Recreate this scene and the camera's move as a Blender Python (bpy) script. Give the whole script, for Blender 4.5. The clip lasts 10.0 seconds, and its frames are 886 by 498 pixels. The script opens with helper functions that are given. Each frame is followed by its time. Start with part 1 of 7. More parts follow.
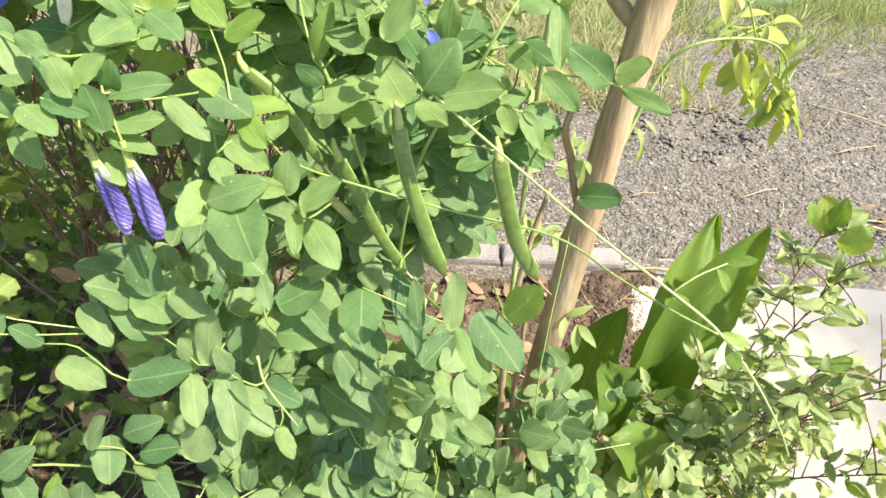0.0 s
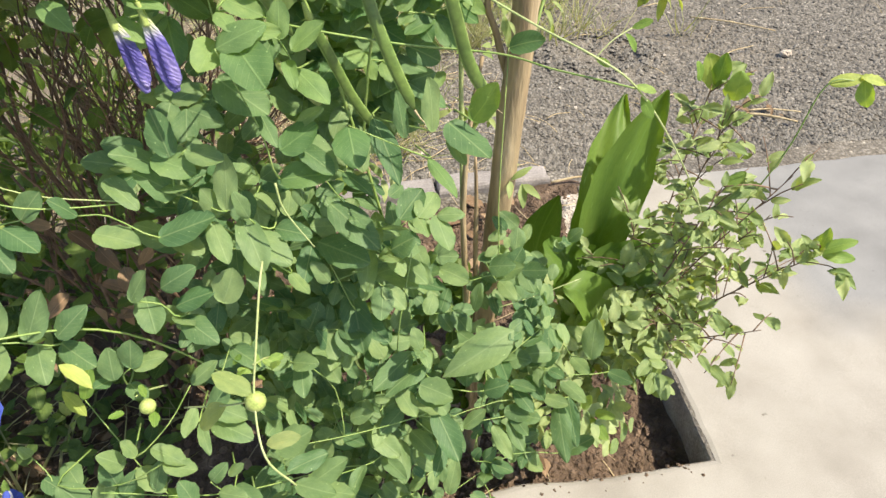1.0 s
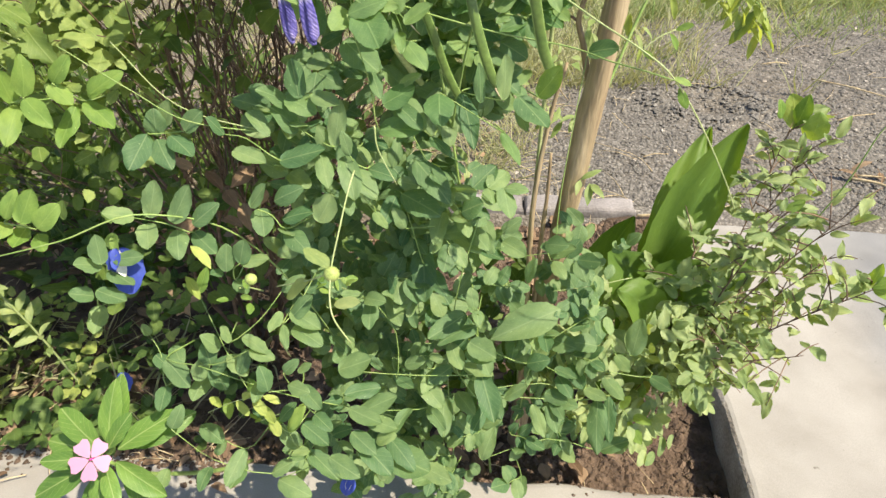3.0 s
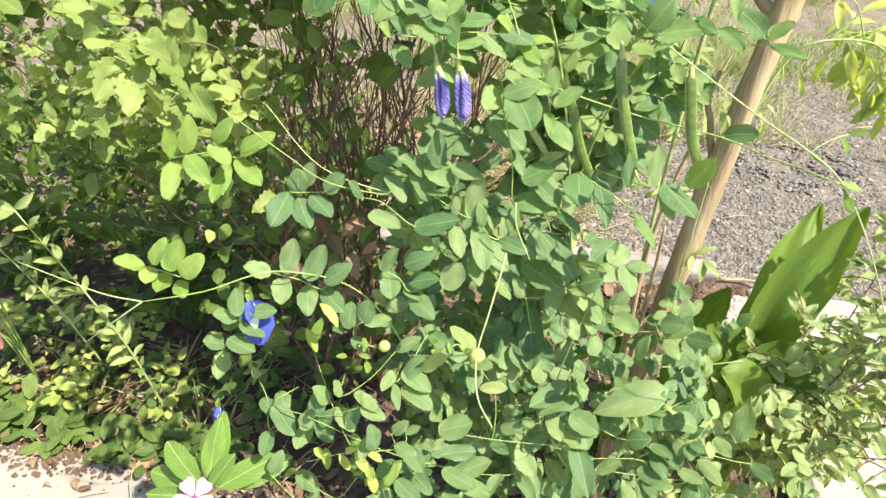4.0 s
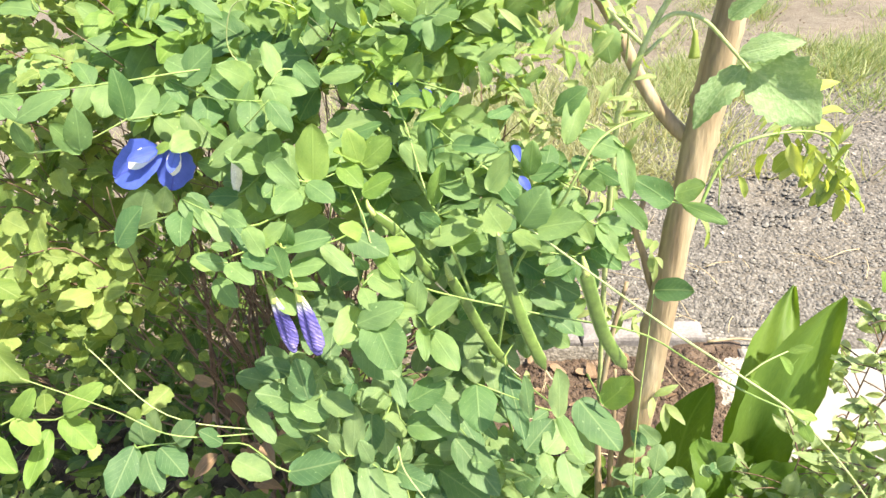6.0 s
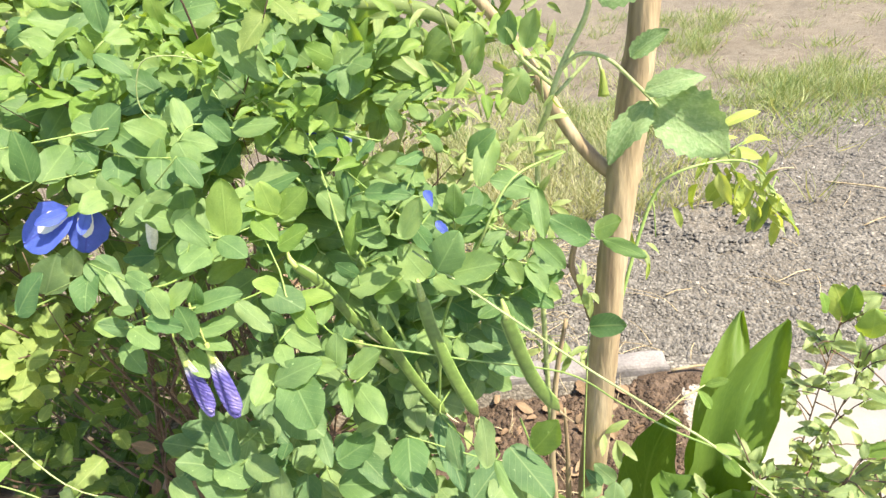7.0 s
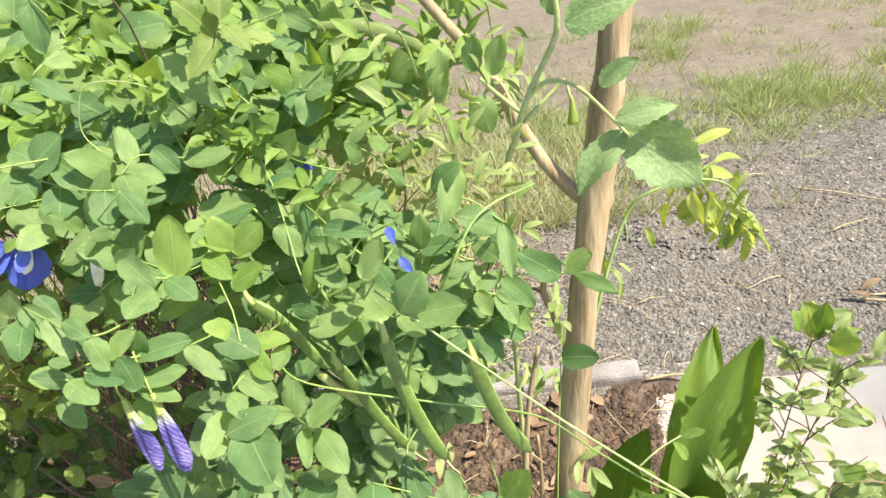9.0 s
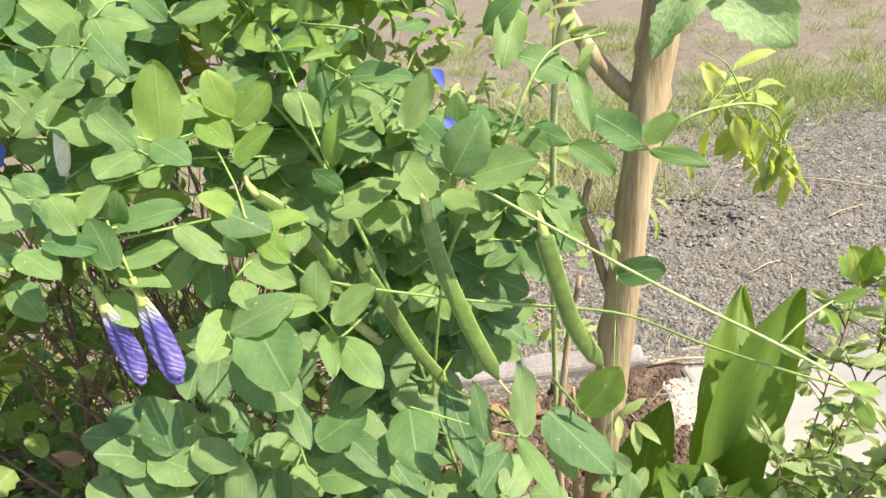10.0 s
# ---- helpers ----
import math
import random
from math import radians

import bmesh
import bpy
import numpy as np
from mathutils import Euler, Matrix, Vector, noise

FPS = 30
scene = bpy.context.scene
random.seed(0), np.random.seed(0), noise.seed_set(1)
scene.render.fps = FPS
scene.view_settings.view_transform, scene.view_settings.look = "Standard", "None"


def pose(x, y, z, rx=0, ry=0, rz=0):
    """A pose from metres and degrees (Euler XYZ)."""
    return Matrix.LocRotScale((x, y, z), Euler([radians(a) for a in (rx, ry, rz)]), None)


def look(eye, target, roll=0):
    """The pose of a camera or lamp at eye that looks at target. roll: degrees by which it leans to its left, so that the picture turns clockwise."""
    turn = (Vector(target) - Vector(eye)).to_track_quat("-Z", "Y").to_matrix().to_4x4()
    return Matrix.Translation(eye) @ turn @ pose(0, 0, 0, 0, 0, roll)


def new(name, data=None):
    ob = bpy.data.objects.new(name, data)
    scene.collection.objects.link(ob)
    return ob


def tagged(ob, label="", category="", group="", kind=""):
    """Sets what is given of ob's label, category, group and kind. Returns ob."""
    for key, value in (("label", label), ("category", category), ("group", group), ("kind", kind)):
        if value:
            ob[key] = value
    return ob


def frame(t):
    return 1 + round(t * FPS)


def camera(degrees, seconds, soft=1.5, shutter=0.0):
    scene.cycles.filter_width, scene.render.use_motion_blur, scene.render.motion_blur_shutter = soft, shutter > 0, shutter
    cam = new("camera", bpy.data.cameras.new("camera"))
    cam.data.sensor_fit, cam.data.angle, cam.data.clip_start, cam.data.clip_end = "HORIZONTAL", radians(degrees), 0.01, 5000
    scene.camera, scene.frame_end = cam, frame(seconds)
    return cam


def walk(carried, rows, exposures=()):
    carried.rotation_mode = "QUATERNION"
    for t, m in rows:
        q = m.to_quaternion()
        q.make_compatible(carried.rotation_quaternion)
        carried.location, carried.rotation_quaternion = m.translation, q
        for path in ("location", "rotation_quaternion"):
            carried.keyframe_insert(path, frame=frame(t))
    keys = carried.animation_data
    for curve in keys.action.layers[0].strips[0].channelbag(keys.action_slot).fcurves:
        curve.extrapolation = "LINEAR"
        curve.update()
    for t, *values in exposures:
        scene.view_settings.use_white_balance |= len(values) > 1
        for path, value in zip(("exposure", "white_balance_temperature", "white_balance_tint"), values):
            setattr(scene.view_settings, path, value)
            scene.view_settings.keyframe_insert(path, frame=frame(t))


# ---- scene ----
cam = camera(71.3, 10.0, soft=1.5)
PATH = [
    (0, (0.05, 0.113, 0.84), (-0.033, 1.651, -0.436), 1.1),
    (0.5, (0.036, 0.057, 0.852), (0.07, 1.614, -0.403), -2.4),
    (1, (0.02, 0.009, 0.819), (0.164, 1.486, -0.521), -2.5),
    (1.5, (-0.011, -0.016, 0.812), (0.24, 1.461, -0.513), 3.8),
    (2, (-0.01, -0.014, 0.829), (0.168, 1.531, -0.429), -0.8),
    (2.2, (0.002, -0.025, 0.844), (0.058, 1.532, -0.41), -2.5),
    (3.3, (0.042, -0.109, 0.818), (-0.231, 1.432, -0.428), -0.1),
    (3.5, (0.024, -0.119, 0.831), (-0.375, 1.447, -0.347), -0.9),
    (4, (-0.021, -0.077, 0.847), (-0.333, 1.517, -0.321), 0.5),
    (4.5, (-0.055, -0.014, 0.843), (-0.157, 1.621, -0.304), 0.5),
    (5, (-0.039, 0.024, 0.86), (-0.354, 1.619, -0.305), -1.8),
    (5.5, (-0.002, 0.043, 0.879), (-0.385, 1.702, -0.17), -3.7),
    (5.7, (0.018, 0.058, 0.888), (-0.34, 1.71, -0.181), -5.6),
    (6.8, (0.057, 0.077, 0.894), (-0.193, 1.807, -0.077), -8.1),
    (7, (0.065, 0.079, 0.888), (-0.146, 1.824, -0.068), -8.6),
    (7.5, (0.079, 0.086, 0.892), (-0.068, 1.818, -0.098), -8.5),
    (8, (0.081, 0.094, 0.896), (-0.107, 1.828, -0.082), -10.1),
    (8.5, (0.076, 0.09, 0.899), (-0.089, 1.846, -0.044), -8.7),
    (9, (0.071, 0.102, 0.895), (-0.061, 1.853, -0.063), -7.9),
    (9.5, (0.049, 0.097, 0.876), (-0.002, 1.852, -0.081), -6.3),
    (10, (0.029, 0.126, 0.814), (-0.031, 1.896, -0.114), -7.3),
]
walk(cam, [(t, look(eye, target, roll)) for t, eye, target, roll in PATH], [(0.0, 1.37, 6850, 10), (1.0, 0.91, 6850, 10), (2.2, 0.85, 6850, 10), (3.5, 1.07, 6850, 10), (4.0, 1.39, 6850, 10), (4.5, 1.31, 6850, 10), (5.0, 1.49, 6850, 10), (5.5, 1.64, 6850, 10), (7.0, 1.41, 6850, 10), (8.0, 1.46, 6850, 10), (9.0, 1.25, 6850, 10), (10.0, 1.19, 6850, 10)])

# ---------------------------------------------------------------- light
wd = bpy.data.worlds.new("sky")
scene.world = wd
wd.use_nodes = True
sky = wd.node_tree.nodes.new("ShaderNodeTexSky")
sky.sky_type, sky.sun_disc = "NISHITA", False
SUN_HIGH, SUN_TURN = 56.0, 114.0          # degrees above the ground, degrees from +y towards +x
sky.sun_elevation, sky.sun_rotation = radians(SUN_HIGH), radians(SUN_TURN)
wd.node_tree.links.new(sky.outputs[0], wd.node_tree.nodes["Background"].inputs[0])
wd.node_tree.nodes["Background"].inputs[1].default_value = 0.115
sun = new("sun", bpy.data.lights.new("sun", "SUN"))
sun.data.energy, sun.data.angle, sun.data.color = 4.8, radians(0.6), (1.0, 0.92, 0.76)
toward = Vector((math.sin(radians(SUN_TURN)) * math.cos(radians(SUN_HIGH)), math.cos(radians(SUN_TURN)) * math.cos(radians(SUN_HIGH)), math.sin(radians(SUN_HIGH))))
sun.matrix_basis = look(toward * 10, (0, 0, 0))

rnd = random.Random(11)
V = Vector


# ---------------------------------------------------------------- materials
def material(name):
    m = bpy.data.materials.new(name)
    m.use_nodes = True
    return m, m.node_tree.nodes, m.node_tree.links, m.node_tree.nodes["Principled BSDF"]


def ramp(nodes, stops):
    r = nodes.new("ShaderNodeValToRGB")
    while len(r.color_ramp.elements) < len(stops):
        r.color_ramp.elements.new(0.5)
    for e, (p, c) in zip(r.color_ramp.elements, stops):
        e.position, e.color = p, (*c, 1)
    return r


def mixed(nodes, links, kind, fac, a, b):
    n = nodes.new("ShaderNodeMix")
    n.data_type, n.blend_type = "RGBA", kind
    for socket, value in ((n.inputs[0], fac), (n.inputs[6], a), (n.inputs[7], b)):
        if isinstance(value, (int, float)):
            socket.default_value = value
        elif isinstance(value, tuple):
            socket.default_value = (*value, 1)
        else:
            links.new(value, socket)
    return n.outputs[2]


def maths(nodes, links, op, *values):
    n = nodes.new("ShaderNodeMath")
    n.operation = op
    for i, v in enumerate(values):
        if isinstance(v, (int, float)):
            n.inputs[i].default_value = v
        else:
            links.new(v, n.inputs[i])
    return n.outputs[0]


def grain(nodes, scale, detail=4, kind="Object", stretch=None, links=None):
    tc = nodes.new("ShaderNodeTexCoord")
    n = nodes.new("ShaderNodeTexNoise")
    n.inputs["Scale"].default_value, n.inputs["Detail"].default_value = scale, detail
    src = tc.outputs[kind]
    if stretch:
        mp = nodes.new("ShaderNodeMapping")
        mp.inputs["Scale"].default_value = stretch
        links.new(src, mp.inputs[0])
        src = mp.outputs[0]
    links.new(src, n.inputs["Vector"])
    return n.outputs[0]


def bump(nodes, links, height, strength, distance, shader):
    b = nodes.new("ShaderNodeBump")
    b.inputs["Strength"].default_value, b.inputs["Distance"].default_value = strength, distance
    links.new(height, b.inputs["Height"])
    links.new(b.outputs[0], shader.inputs["Normal"])


def leaf_material(name, dark, light, vein, through_light, glow=0.4, rough=0.42, blotch=0.0, puckered=0.5):
    """A thin leaf: glossy skin, light that passes through, pale midrib and side veins, its own tint for every leaf."""
    m, nodes, links, skin = material(name)
    info, geo = nodes.new("ShaderNodeObjectInfo"), nodes.new("ShaderNodeNewGeometry")
    own = maths(nodes, links, "FRACT", maths(nodes, links, "ADD", info.outputs["Random"], geo.outputs["Random Per Island"]))
    tint = ramp(nodes, ((0.0, dark), (0.55, tuple((a + b) / 2 for a, b in zip(dark, light))), (1.0, light)))
    links.new(own, tint.inputs[0])
    col = tint.outputs[0]
    uv = nodes.new("ShaderNodeUVMap")
    place, shift = nodes.new("ShaderNodeCombineXYZ"), nodes.new("ShaderNodeVectorMath")
    links.new(maths(nodes, links, "MULTIPLY", own, 37.0), place.inputs[0])
    links.new(maths(nodes, links, "MULTIPLY", own, 91.0), place.inputs[1])
    links.new(uv.outputs[0], shift.inputs[0])
    links.new(place.outputs[0], shift.inputs[1])
    mottle, pucker = nodes.new("ShaderNodeTexNoise"), nodes.new("ShaderNodeTexNoise")
    for n, k in ((mottle, 2.6), (pucker, 15.0)):
        links.new(shift.outputs[0], n.inputs["Vector"])
        n.inputs["Scale"].default_value, n.inputs["Detail"].default_value = k, 3
    mottle, pucker = mottle.outputs[0], pucker.outputs[0]
    col = mixed(nodes, links, "MULTIPLY", 0.85, col, ramp_out(nodes, links, mottle, ((0.3, (0.78, 0.84, 0.84)), (0.7, (1.20, 1.13, 1.10)))))
    col = mixed(nodes, links, "MULTIPLY", 0.16, col, ramp_out(nodes, links, pucker, ((0.3, (0.75, 0.78, 0.75)), (0.7, (1.2, 1.15, 1.15)))))
    speck = nodes.new("ShaderNodeTexNoise")
    speck.inputs["Scale"].default_value, speck.inputs["Detail"].default_value = 48.0, 2
    links.new(shift.outputs[0], speck.inputs["Vector"])
    col = mixed(nodes, links, "MULTIPLY", 0.5, col, ramp_out(nodes, links, speck.outputs[0], ((0.32, (0.82, 0.85, 0.82)), (0.66, (1.14, 1.12, 1.12)))))
    sep = nodes.new("ShaderNodeSeparateXYZ")
    links.new(uv.outputs[0], sep.inputs[0])
    across = maths(nodes, links, "ABSOLUTE", maths(nodes, links, "SUBTRACT", sep.outputs[0], 0.5))
    rib = ramp_out(nodes, links, across, ((0.0, (1, 1, 1)), (0.035, (0, 0, 0))))
    side = maths(nodes, links, "FRACT", maths(nodes, links, "MULTIPLY", maths(nodes, links, "SUBTRACT", sep.outputs[1], maths(nodes, links, "MULTIPLY", across, 0.75)), 7.0))
    side = maths(nodes, links, "LESS_THAN", side, 0.07)
    veins = maths(nodes, links, "MAXIMUM", rib, maths(nodes, links, "MULTIPLY", side, 0.45))
    col = mixed(nodes, links, "MIX", maths(nodes, links, "MULTIPLY", veins, 0.55), col, vein)
    if blotch:
        col = mixed(nodes, links, "MIX", maths(nodes, links, "MULTIPLY", ramp_out(nodes, links, pucker, ((0.50, (0, 0, 0)), (0.60, (1, 1, 1)))), blotch), col, (0.34, 0.44, 0.25))
    spot = nodes.new("ShaderNodeTexNoise")
    spot.inputs["Scale"].default_value, spot.inputs["Detail"].default_value = 9.0, 2
    links.new(shift.outputs[0], spot.inputs["Vector"])
    col = mixed(nodes, links, "MIX", ramp_out(nodes, links, spot.outputs[0], ((0.70, (0, 0, 0)), (0.74, (0.6, 0.6, 0.6)))), col, tuple(min(1.0, 1.5 * k + 0.08) for k in light))
    links.new(col, skin.inputs["Base Color"])
    skin.inputs["Roughness"].default_value = rough
    skin.inputs["Specular IOR Level"].default_value = 0.30
    bump(nodes, links, maths(nodes, links, "ADD", maths(nodes, links, "MULTIPLY", veins, 0.6), maths(nodes, links, "MULTIPLY", pucker, puckered)), 0.3, 0.0012, skin)
    thin = nodes.new("ShaderNodeBsdfTranslucent")
    links.new(mixed(nodes, links, "MULTIPLY", 1.0, col, through_light), thin.inputs[0])
    blend = nodes.new("ShaderNodeMixShader")
    blend.inputs[0].default_value = glow
    links.new(skin.outputs[0], blend.inputs[1])
    links.new(thin.outputs[0], blend.inputs[2])
    links.new(blend.outputs[0], nodes["Material Output"].inputs[0])
    return m


def ramp_out(nodes, links, fac, stops):
    r = ramp(nodes, stops)
    links.new(fac, r.inputs[0])
    return r.outputs[0]


def plain(name, stops, scale=30, rough=0.8, relief=0.3, depth=0.002, stretch=None, fine=None, metal=0.0, spread=0.0):
    """A rough surface: colour by noise at two scales, with relief; spread varies it from piece to piece."""
    m, nodes, links, skin = material(name)
    a = grain(nodes, scale, 5, "Object", stretch, links)
    b = grain(nodes, (fine or scale * 9), 3, "Object", stretch, links)
    col = ramp_out(nodes, links, a, stops)
    col = mixed(nodes, links, "MULTIPLY", 0.6, col, ramp_out(nodes, links, b, ((0.3, (0.6, 0.6, 0.6)), (0.7, (1.25, 1.25, 1.25)))))
    if spread:
        geo, info = nodes.new("ShaderNodeNewGeometry"), nodes.new("ShaderNodeObjectInfo")
        own = maths(nodes, links, "FRACT", maths(nodes, links, "ADD", geo.outputs["Random Per Island"], info.outputs["Random"]))
        col = mixed(nodes, links, "MULTIPLY", 1.0, col, ramp_out(nodes, links, own, ((0.0, (1 - spread,) * 3), (1.0, (1 + spread,) * 3))))
    links.new(col, skin.inputs["Base Color"])
    skin.inputs["Roughness"].default_value = rough
    bump(nodes, links, maths(nodes, links, "ADD", a, b), relief, depth, skin)
    return m


MATURE = leaf_material("pea leaf", (0.090, 0.188, 0.076), (0.240, 0.350, 0.138), (0.26, 0.385, 0.165), (1.5, 1.45, 0.40), 0.42, 0.56)
GREYED = leaf_material("grey-green pea leaf", (0.080, 0.168, 0.078), (0.225, 0.322, 0.145), (0.29, 0.39, 0.20), (1.5, 1.40, 0.50), 0.40, 0.56)
YOUNG = leaf_material("young pea leaf", (0.148, 0.265, 0.060), (0.255, 0.375, 0.108), (0.30, 0.43, 0.13), (1.5, 1.3, 0.4), 0.45, 0.52)
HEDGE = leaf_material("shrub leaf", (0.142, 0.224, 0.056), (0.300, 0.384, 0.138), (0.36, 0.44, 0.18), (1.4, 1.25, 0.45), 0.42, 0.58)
# HEDGE at about half brightness: shade inside the shrub put into leaf colour.
HEDGEDARK = leaf_material("low weed and shaded inner leaf", (0.070, 0.130, 0.032), (0.150, 0.225, 0.060), (0.19, 0.28, 0.09), (1.4, 1.3, 0.4), 0.40, 0.55)
HERB = leaf_material("herb leaf", (0.20, 0.285, 0.10), (0.38, 0.45, 0.21), (0.28, 0.38, 0.16), (1.4, 1.3, 0.4), 0.42, 0.55)
HERBGREEN = leaf_material("toothed herb leaf", (0.185, 0.270, 0.110), (0.370, 0.445, 0.225), (0.32, 0.42, 0.18), (1.4, 1.3, 0.4), 0.42, 0.56)
BROAD = leaf_material("broad leaf", (0.085, 0.165, 0.030), (0.14, 0.232, 0.052), (0.15, 0.255, 0.075), (1.6, 1.5, 0.25), 0.42, 0.50)
MOTTLED = leaf_material("mottled leaf", (0.175, 0.285, 0.125), (0.26, 0.375, 0.185), (0.34, 0.44, 0.24), (1.4, 1.3, 0.5), 0.36, 0.55, 0.34, 2.6)
YELLOWED = leaf_material("yellowing leaf", (0.28, 0.365, 0.085), (0.44, 0.50, 0.165), (0.48, 0.55, 0.18), (1.3, 1.25, 0.5), 0.42, 0.55)
PERIWINKLE = leaf_material("periwinkle leaf", (0.092, 0.185, 0.042), (0.165, 0.285, 0.068), (0.42, 0.50, 0.22), (1.3, 1.4, 0.35), 0.35, 0.42)
# Dark green; vine and shrub leaves that use it have shade in their colour.
WEED = leaf_material("tall weed and shaded back leaf", (0.042, 0.088, 0.016), (0.12, 0.185, 0.036), (0.2, 0.3, 0.1), (1.4, 1.3, 0.4), 0.4, 0.5)
CALADIUM = leaf_material("reddish leaf", (0.27, 0.13, 0.135), (0.38, 0.21, 0.21), (0.36, 0.15, 0.17), (1.5, 0.8, 0.8), 0.35, 0.45)
GRASS = leaf_material("grass blade", (0.16, 0.25, 0.09), (0.42, 0.44, 0.25), (0.35, 0.42, 0.15), (1.3, 1.2, 0.5), 0.4, 0.55)
DRYGRASS = leaf_material("dry grass blade", (0.25, 0.285, 0.135), (0.48, 0.465, 0.30), (0.5, 0.5, 0.3), (1.3, 1.2, 0.6), 0.4, 0.6)
DEAD = leaf_material("dead leaf", (0.14, 0.085, 0.050), (0.36, 0.255, 0.165), (0.42, 0.28, 0.18), (1.2, 0.9, 0.6), 0.2, 0.75)
BLUE = leaf_material("blue petal", (0.055, 0.088, 0.42), (0.100, 0.155, 0.60), (0.05, 0.045, 0.32), (1.0, 1.0, 1.3), 0.3, 0.5)
PINK = leaf_material("pink petal", (0.62, 0.30, 0.47), (0.72, 0.40, 0.58), (0.70, 0.36, 0.52), (1.1, 1.0, 1.1), 0.3, 0.5)
WHITE = plain("white petal", ((0.3, (0.62, 0.60, 0.50)), (0.7, (0.78, 0.76, 0.68))), 200, 0.6, 0.1, 0.0005)
MAGENTA = plain("flower eye", ((0.3, (0.45, 0.03, 0.20)), (0.7, (0.6, 0.06, 0.3))), 200, 0.6, 0.1, 0.0005)


def petal_material():
    """Wilted petal: pale slanting ridges on violet blue, whitish towards the calyx."""
    m, nodes, links, skin = material("wilted petal")
    uv, sep = nodes.new("ShaderNodeUVMap"), nodes.new("ShaderNodeSeparateXYZ")
    links.new(uv.outputs[0], sep.inputs[0])
    soft = grain(nodes, 130, 3, "Object", None, links)
    slant = maths(nodes, links, "ADD", maths(nodes, links, "MULTIPLY", sep.outputs[0], 37.70), maths(nodes, links, "MULTIPLY", sep.outputs[1], 74.0))
    line = maths(nodes, links, "SINE", maths(nodes, links, "ADD", slant, maths(nodes, links, "MULTIPLY", soft, 19.0)))
    worn = grain(nodes, 260, 4, "Object", None, links)
    ridge = maths(nodes, links, "MULTIPLY", maths(nodes, links, "MULTIPLY_ADD", line, 0.5, 0.5), ramp_out(nodes, links, worn, ((0.35, (0.25, 0.25, 0.25)), (0.6, (1, 1, 1)))))
    col = ramp_out(nodes, links, ridge, ((0.0, (0.105, 0.088, 0.31)), (0.5, (0.145, 0.122, 0.37)), (0.8, (0.195, 0.165, 0.43)), (1.0, (0.27, 0.24, 0.50))))
    col = mixed(nodes, links, "MULTIPLY", 1.0, col, ramp_out(nodes, links, sep.outputs[1], ((0.22, (1, 1, 1)), (0.33, (0.6, 0.6, 0.8)), (0.62, (1, 1, 1)))))
    # Fold noise darkens creases and lightens crests: fold shading put into the colour.
    fold = grain(nodes, 150, 3, "Object", (1, 1, 0.18), links)
    col = mixed(nodes, links, "MULTIPLY", 0.9, col, ramp_out(nodes, links, fold, ((0.38, (0.42, 0.40, 0.62)), (0.50, (0.95, 0.95, 1.0)), (0.64, (2.0, 2.0, 1.4)))))
    pale = maths(nodes, links, "MULTIPLY", ramp_out(nodes, links, sep.outputs[1], ((0.14, (0.5, 0.5, 0.5)), (0.33, (0, 0, 0)))), ramp_out(nodes, links, worn, ((0.35, (0.5, 0.5, 0.5)), (0.6, (1, 1, 1)))))
    col = mixed(nodes, links, "MIX", pale, col, (0.56, 0.53, 0.66))
    col = mixed(nodes, links, "MIX", ramp_out(nodes, links, sep.outputs[1], ((0.0, (1, 1, 1)), (0.10, (0.9, 0.9, 0.9)), (0.27, (0, 0, 0)))), col, (0.42, 0.46, 0.20))
    links.new(col, skin.inputs["Base Color"])
    skin.inputs["Roughness"].default_value = 0.6
    bump(nodes, links, ridge, 0.5, 0.0006, skin)
    return m


PETAL = petal_material()
CALYX = plain("calyx", ((0.3, (0.22, 0.30, 0.06)), (0.7, (0.36, 0.42, 0.14))), 120, 0.55, 0.2, 0.0006)
POD = plain("pod skin", ((0.3, (0.075, 0.135, 0.028)), (0.7, (0.13, 0.20, 0.045))), 55, 0.42, 0.3, 0.0007, None, 300)
PODPALE = plain("ripe pod skin", ((0.3, (0.30, 0.36, 0.13)), (0.7, (0.42, 0.45, 0.20))), 55, 0.5, 0.3, 0.0007, None, 300)
STEM = plain("green stem", ((0.3, (0.16, 0.27, 0.06)), (0.7, (0.29, 0.38, 0.12))), 60, 0.5, 0.2, 0.0005)
PALESTEM = plain("pale stem", ((0.3, (0.28, 0.36, 0.13)), (0.7, (0.42, 0.47, 0.22))), 60, 0.5, 0.2, 0.0005)
TWIG = plain("brown twig", ((0.3, (0.085, 0.050, 0.034)), (0.7, (0.21, 0.135, 0.090))), 90, 0.8, 0.4, 0.001, None, None, 0, 0.35)
BARK = plain("smooth bark", ((0.28, (0.155, 0.105, 0.058)), (0.42, (0.275, 0.20, 0.120)), (0.58, (0.36, 0.275, 0.165)), (0.74, (0.46, 0.37, 0.245))), 55, 0.7, 0.6, 0.0016, (1, 1, 0.14), 330)
STRAW = plain("dry straw", ((0.3, (0.30, 0.22, 0.12)), (0.7, (0.52, 0.43, 0.275))), 90, 0.8, 0.3, 0.0005, None, None, 0, 0.25)
SOIL = plain("bed soil", ((0.25, (0.046, 0.030, 0.021)), (0.5, (0.110, 0.073, 0.050)), (0.75, (0.20, 0.140, 0.100))), 28, 0.95, 0.9, 0.006, None, 260, 0, 0.25)
SIDE = plain("soil-stained concrete side", ((0.3, (0.25, 0.21, 0.172)), (0.5, (0.34, 0.295, 0.25)), (0.7, (0.43, 0.385, 0.335))), 16, 0.95, 0.6, 0.004, None, 220)
KERB = plain("kerb stone", ((0.3, (0.17, 0.155, 0.152)), (0.7, (0.30, 0.275, 0.268))), 14, 0.9, 0.5, 0.002, None, 210)
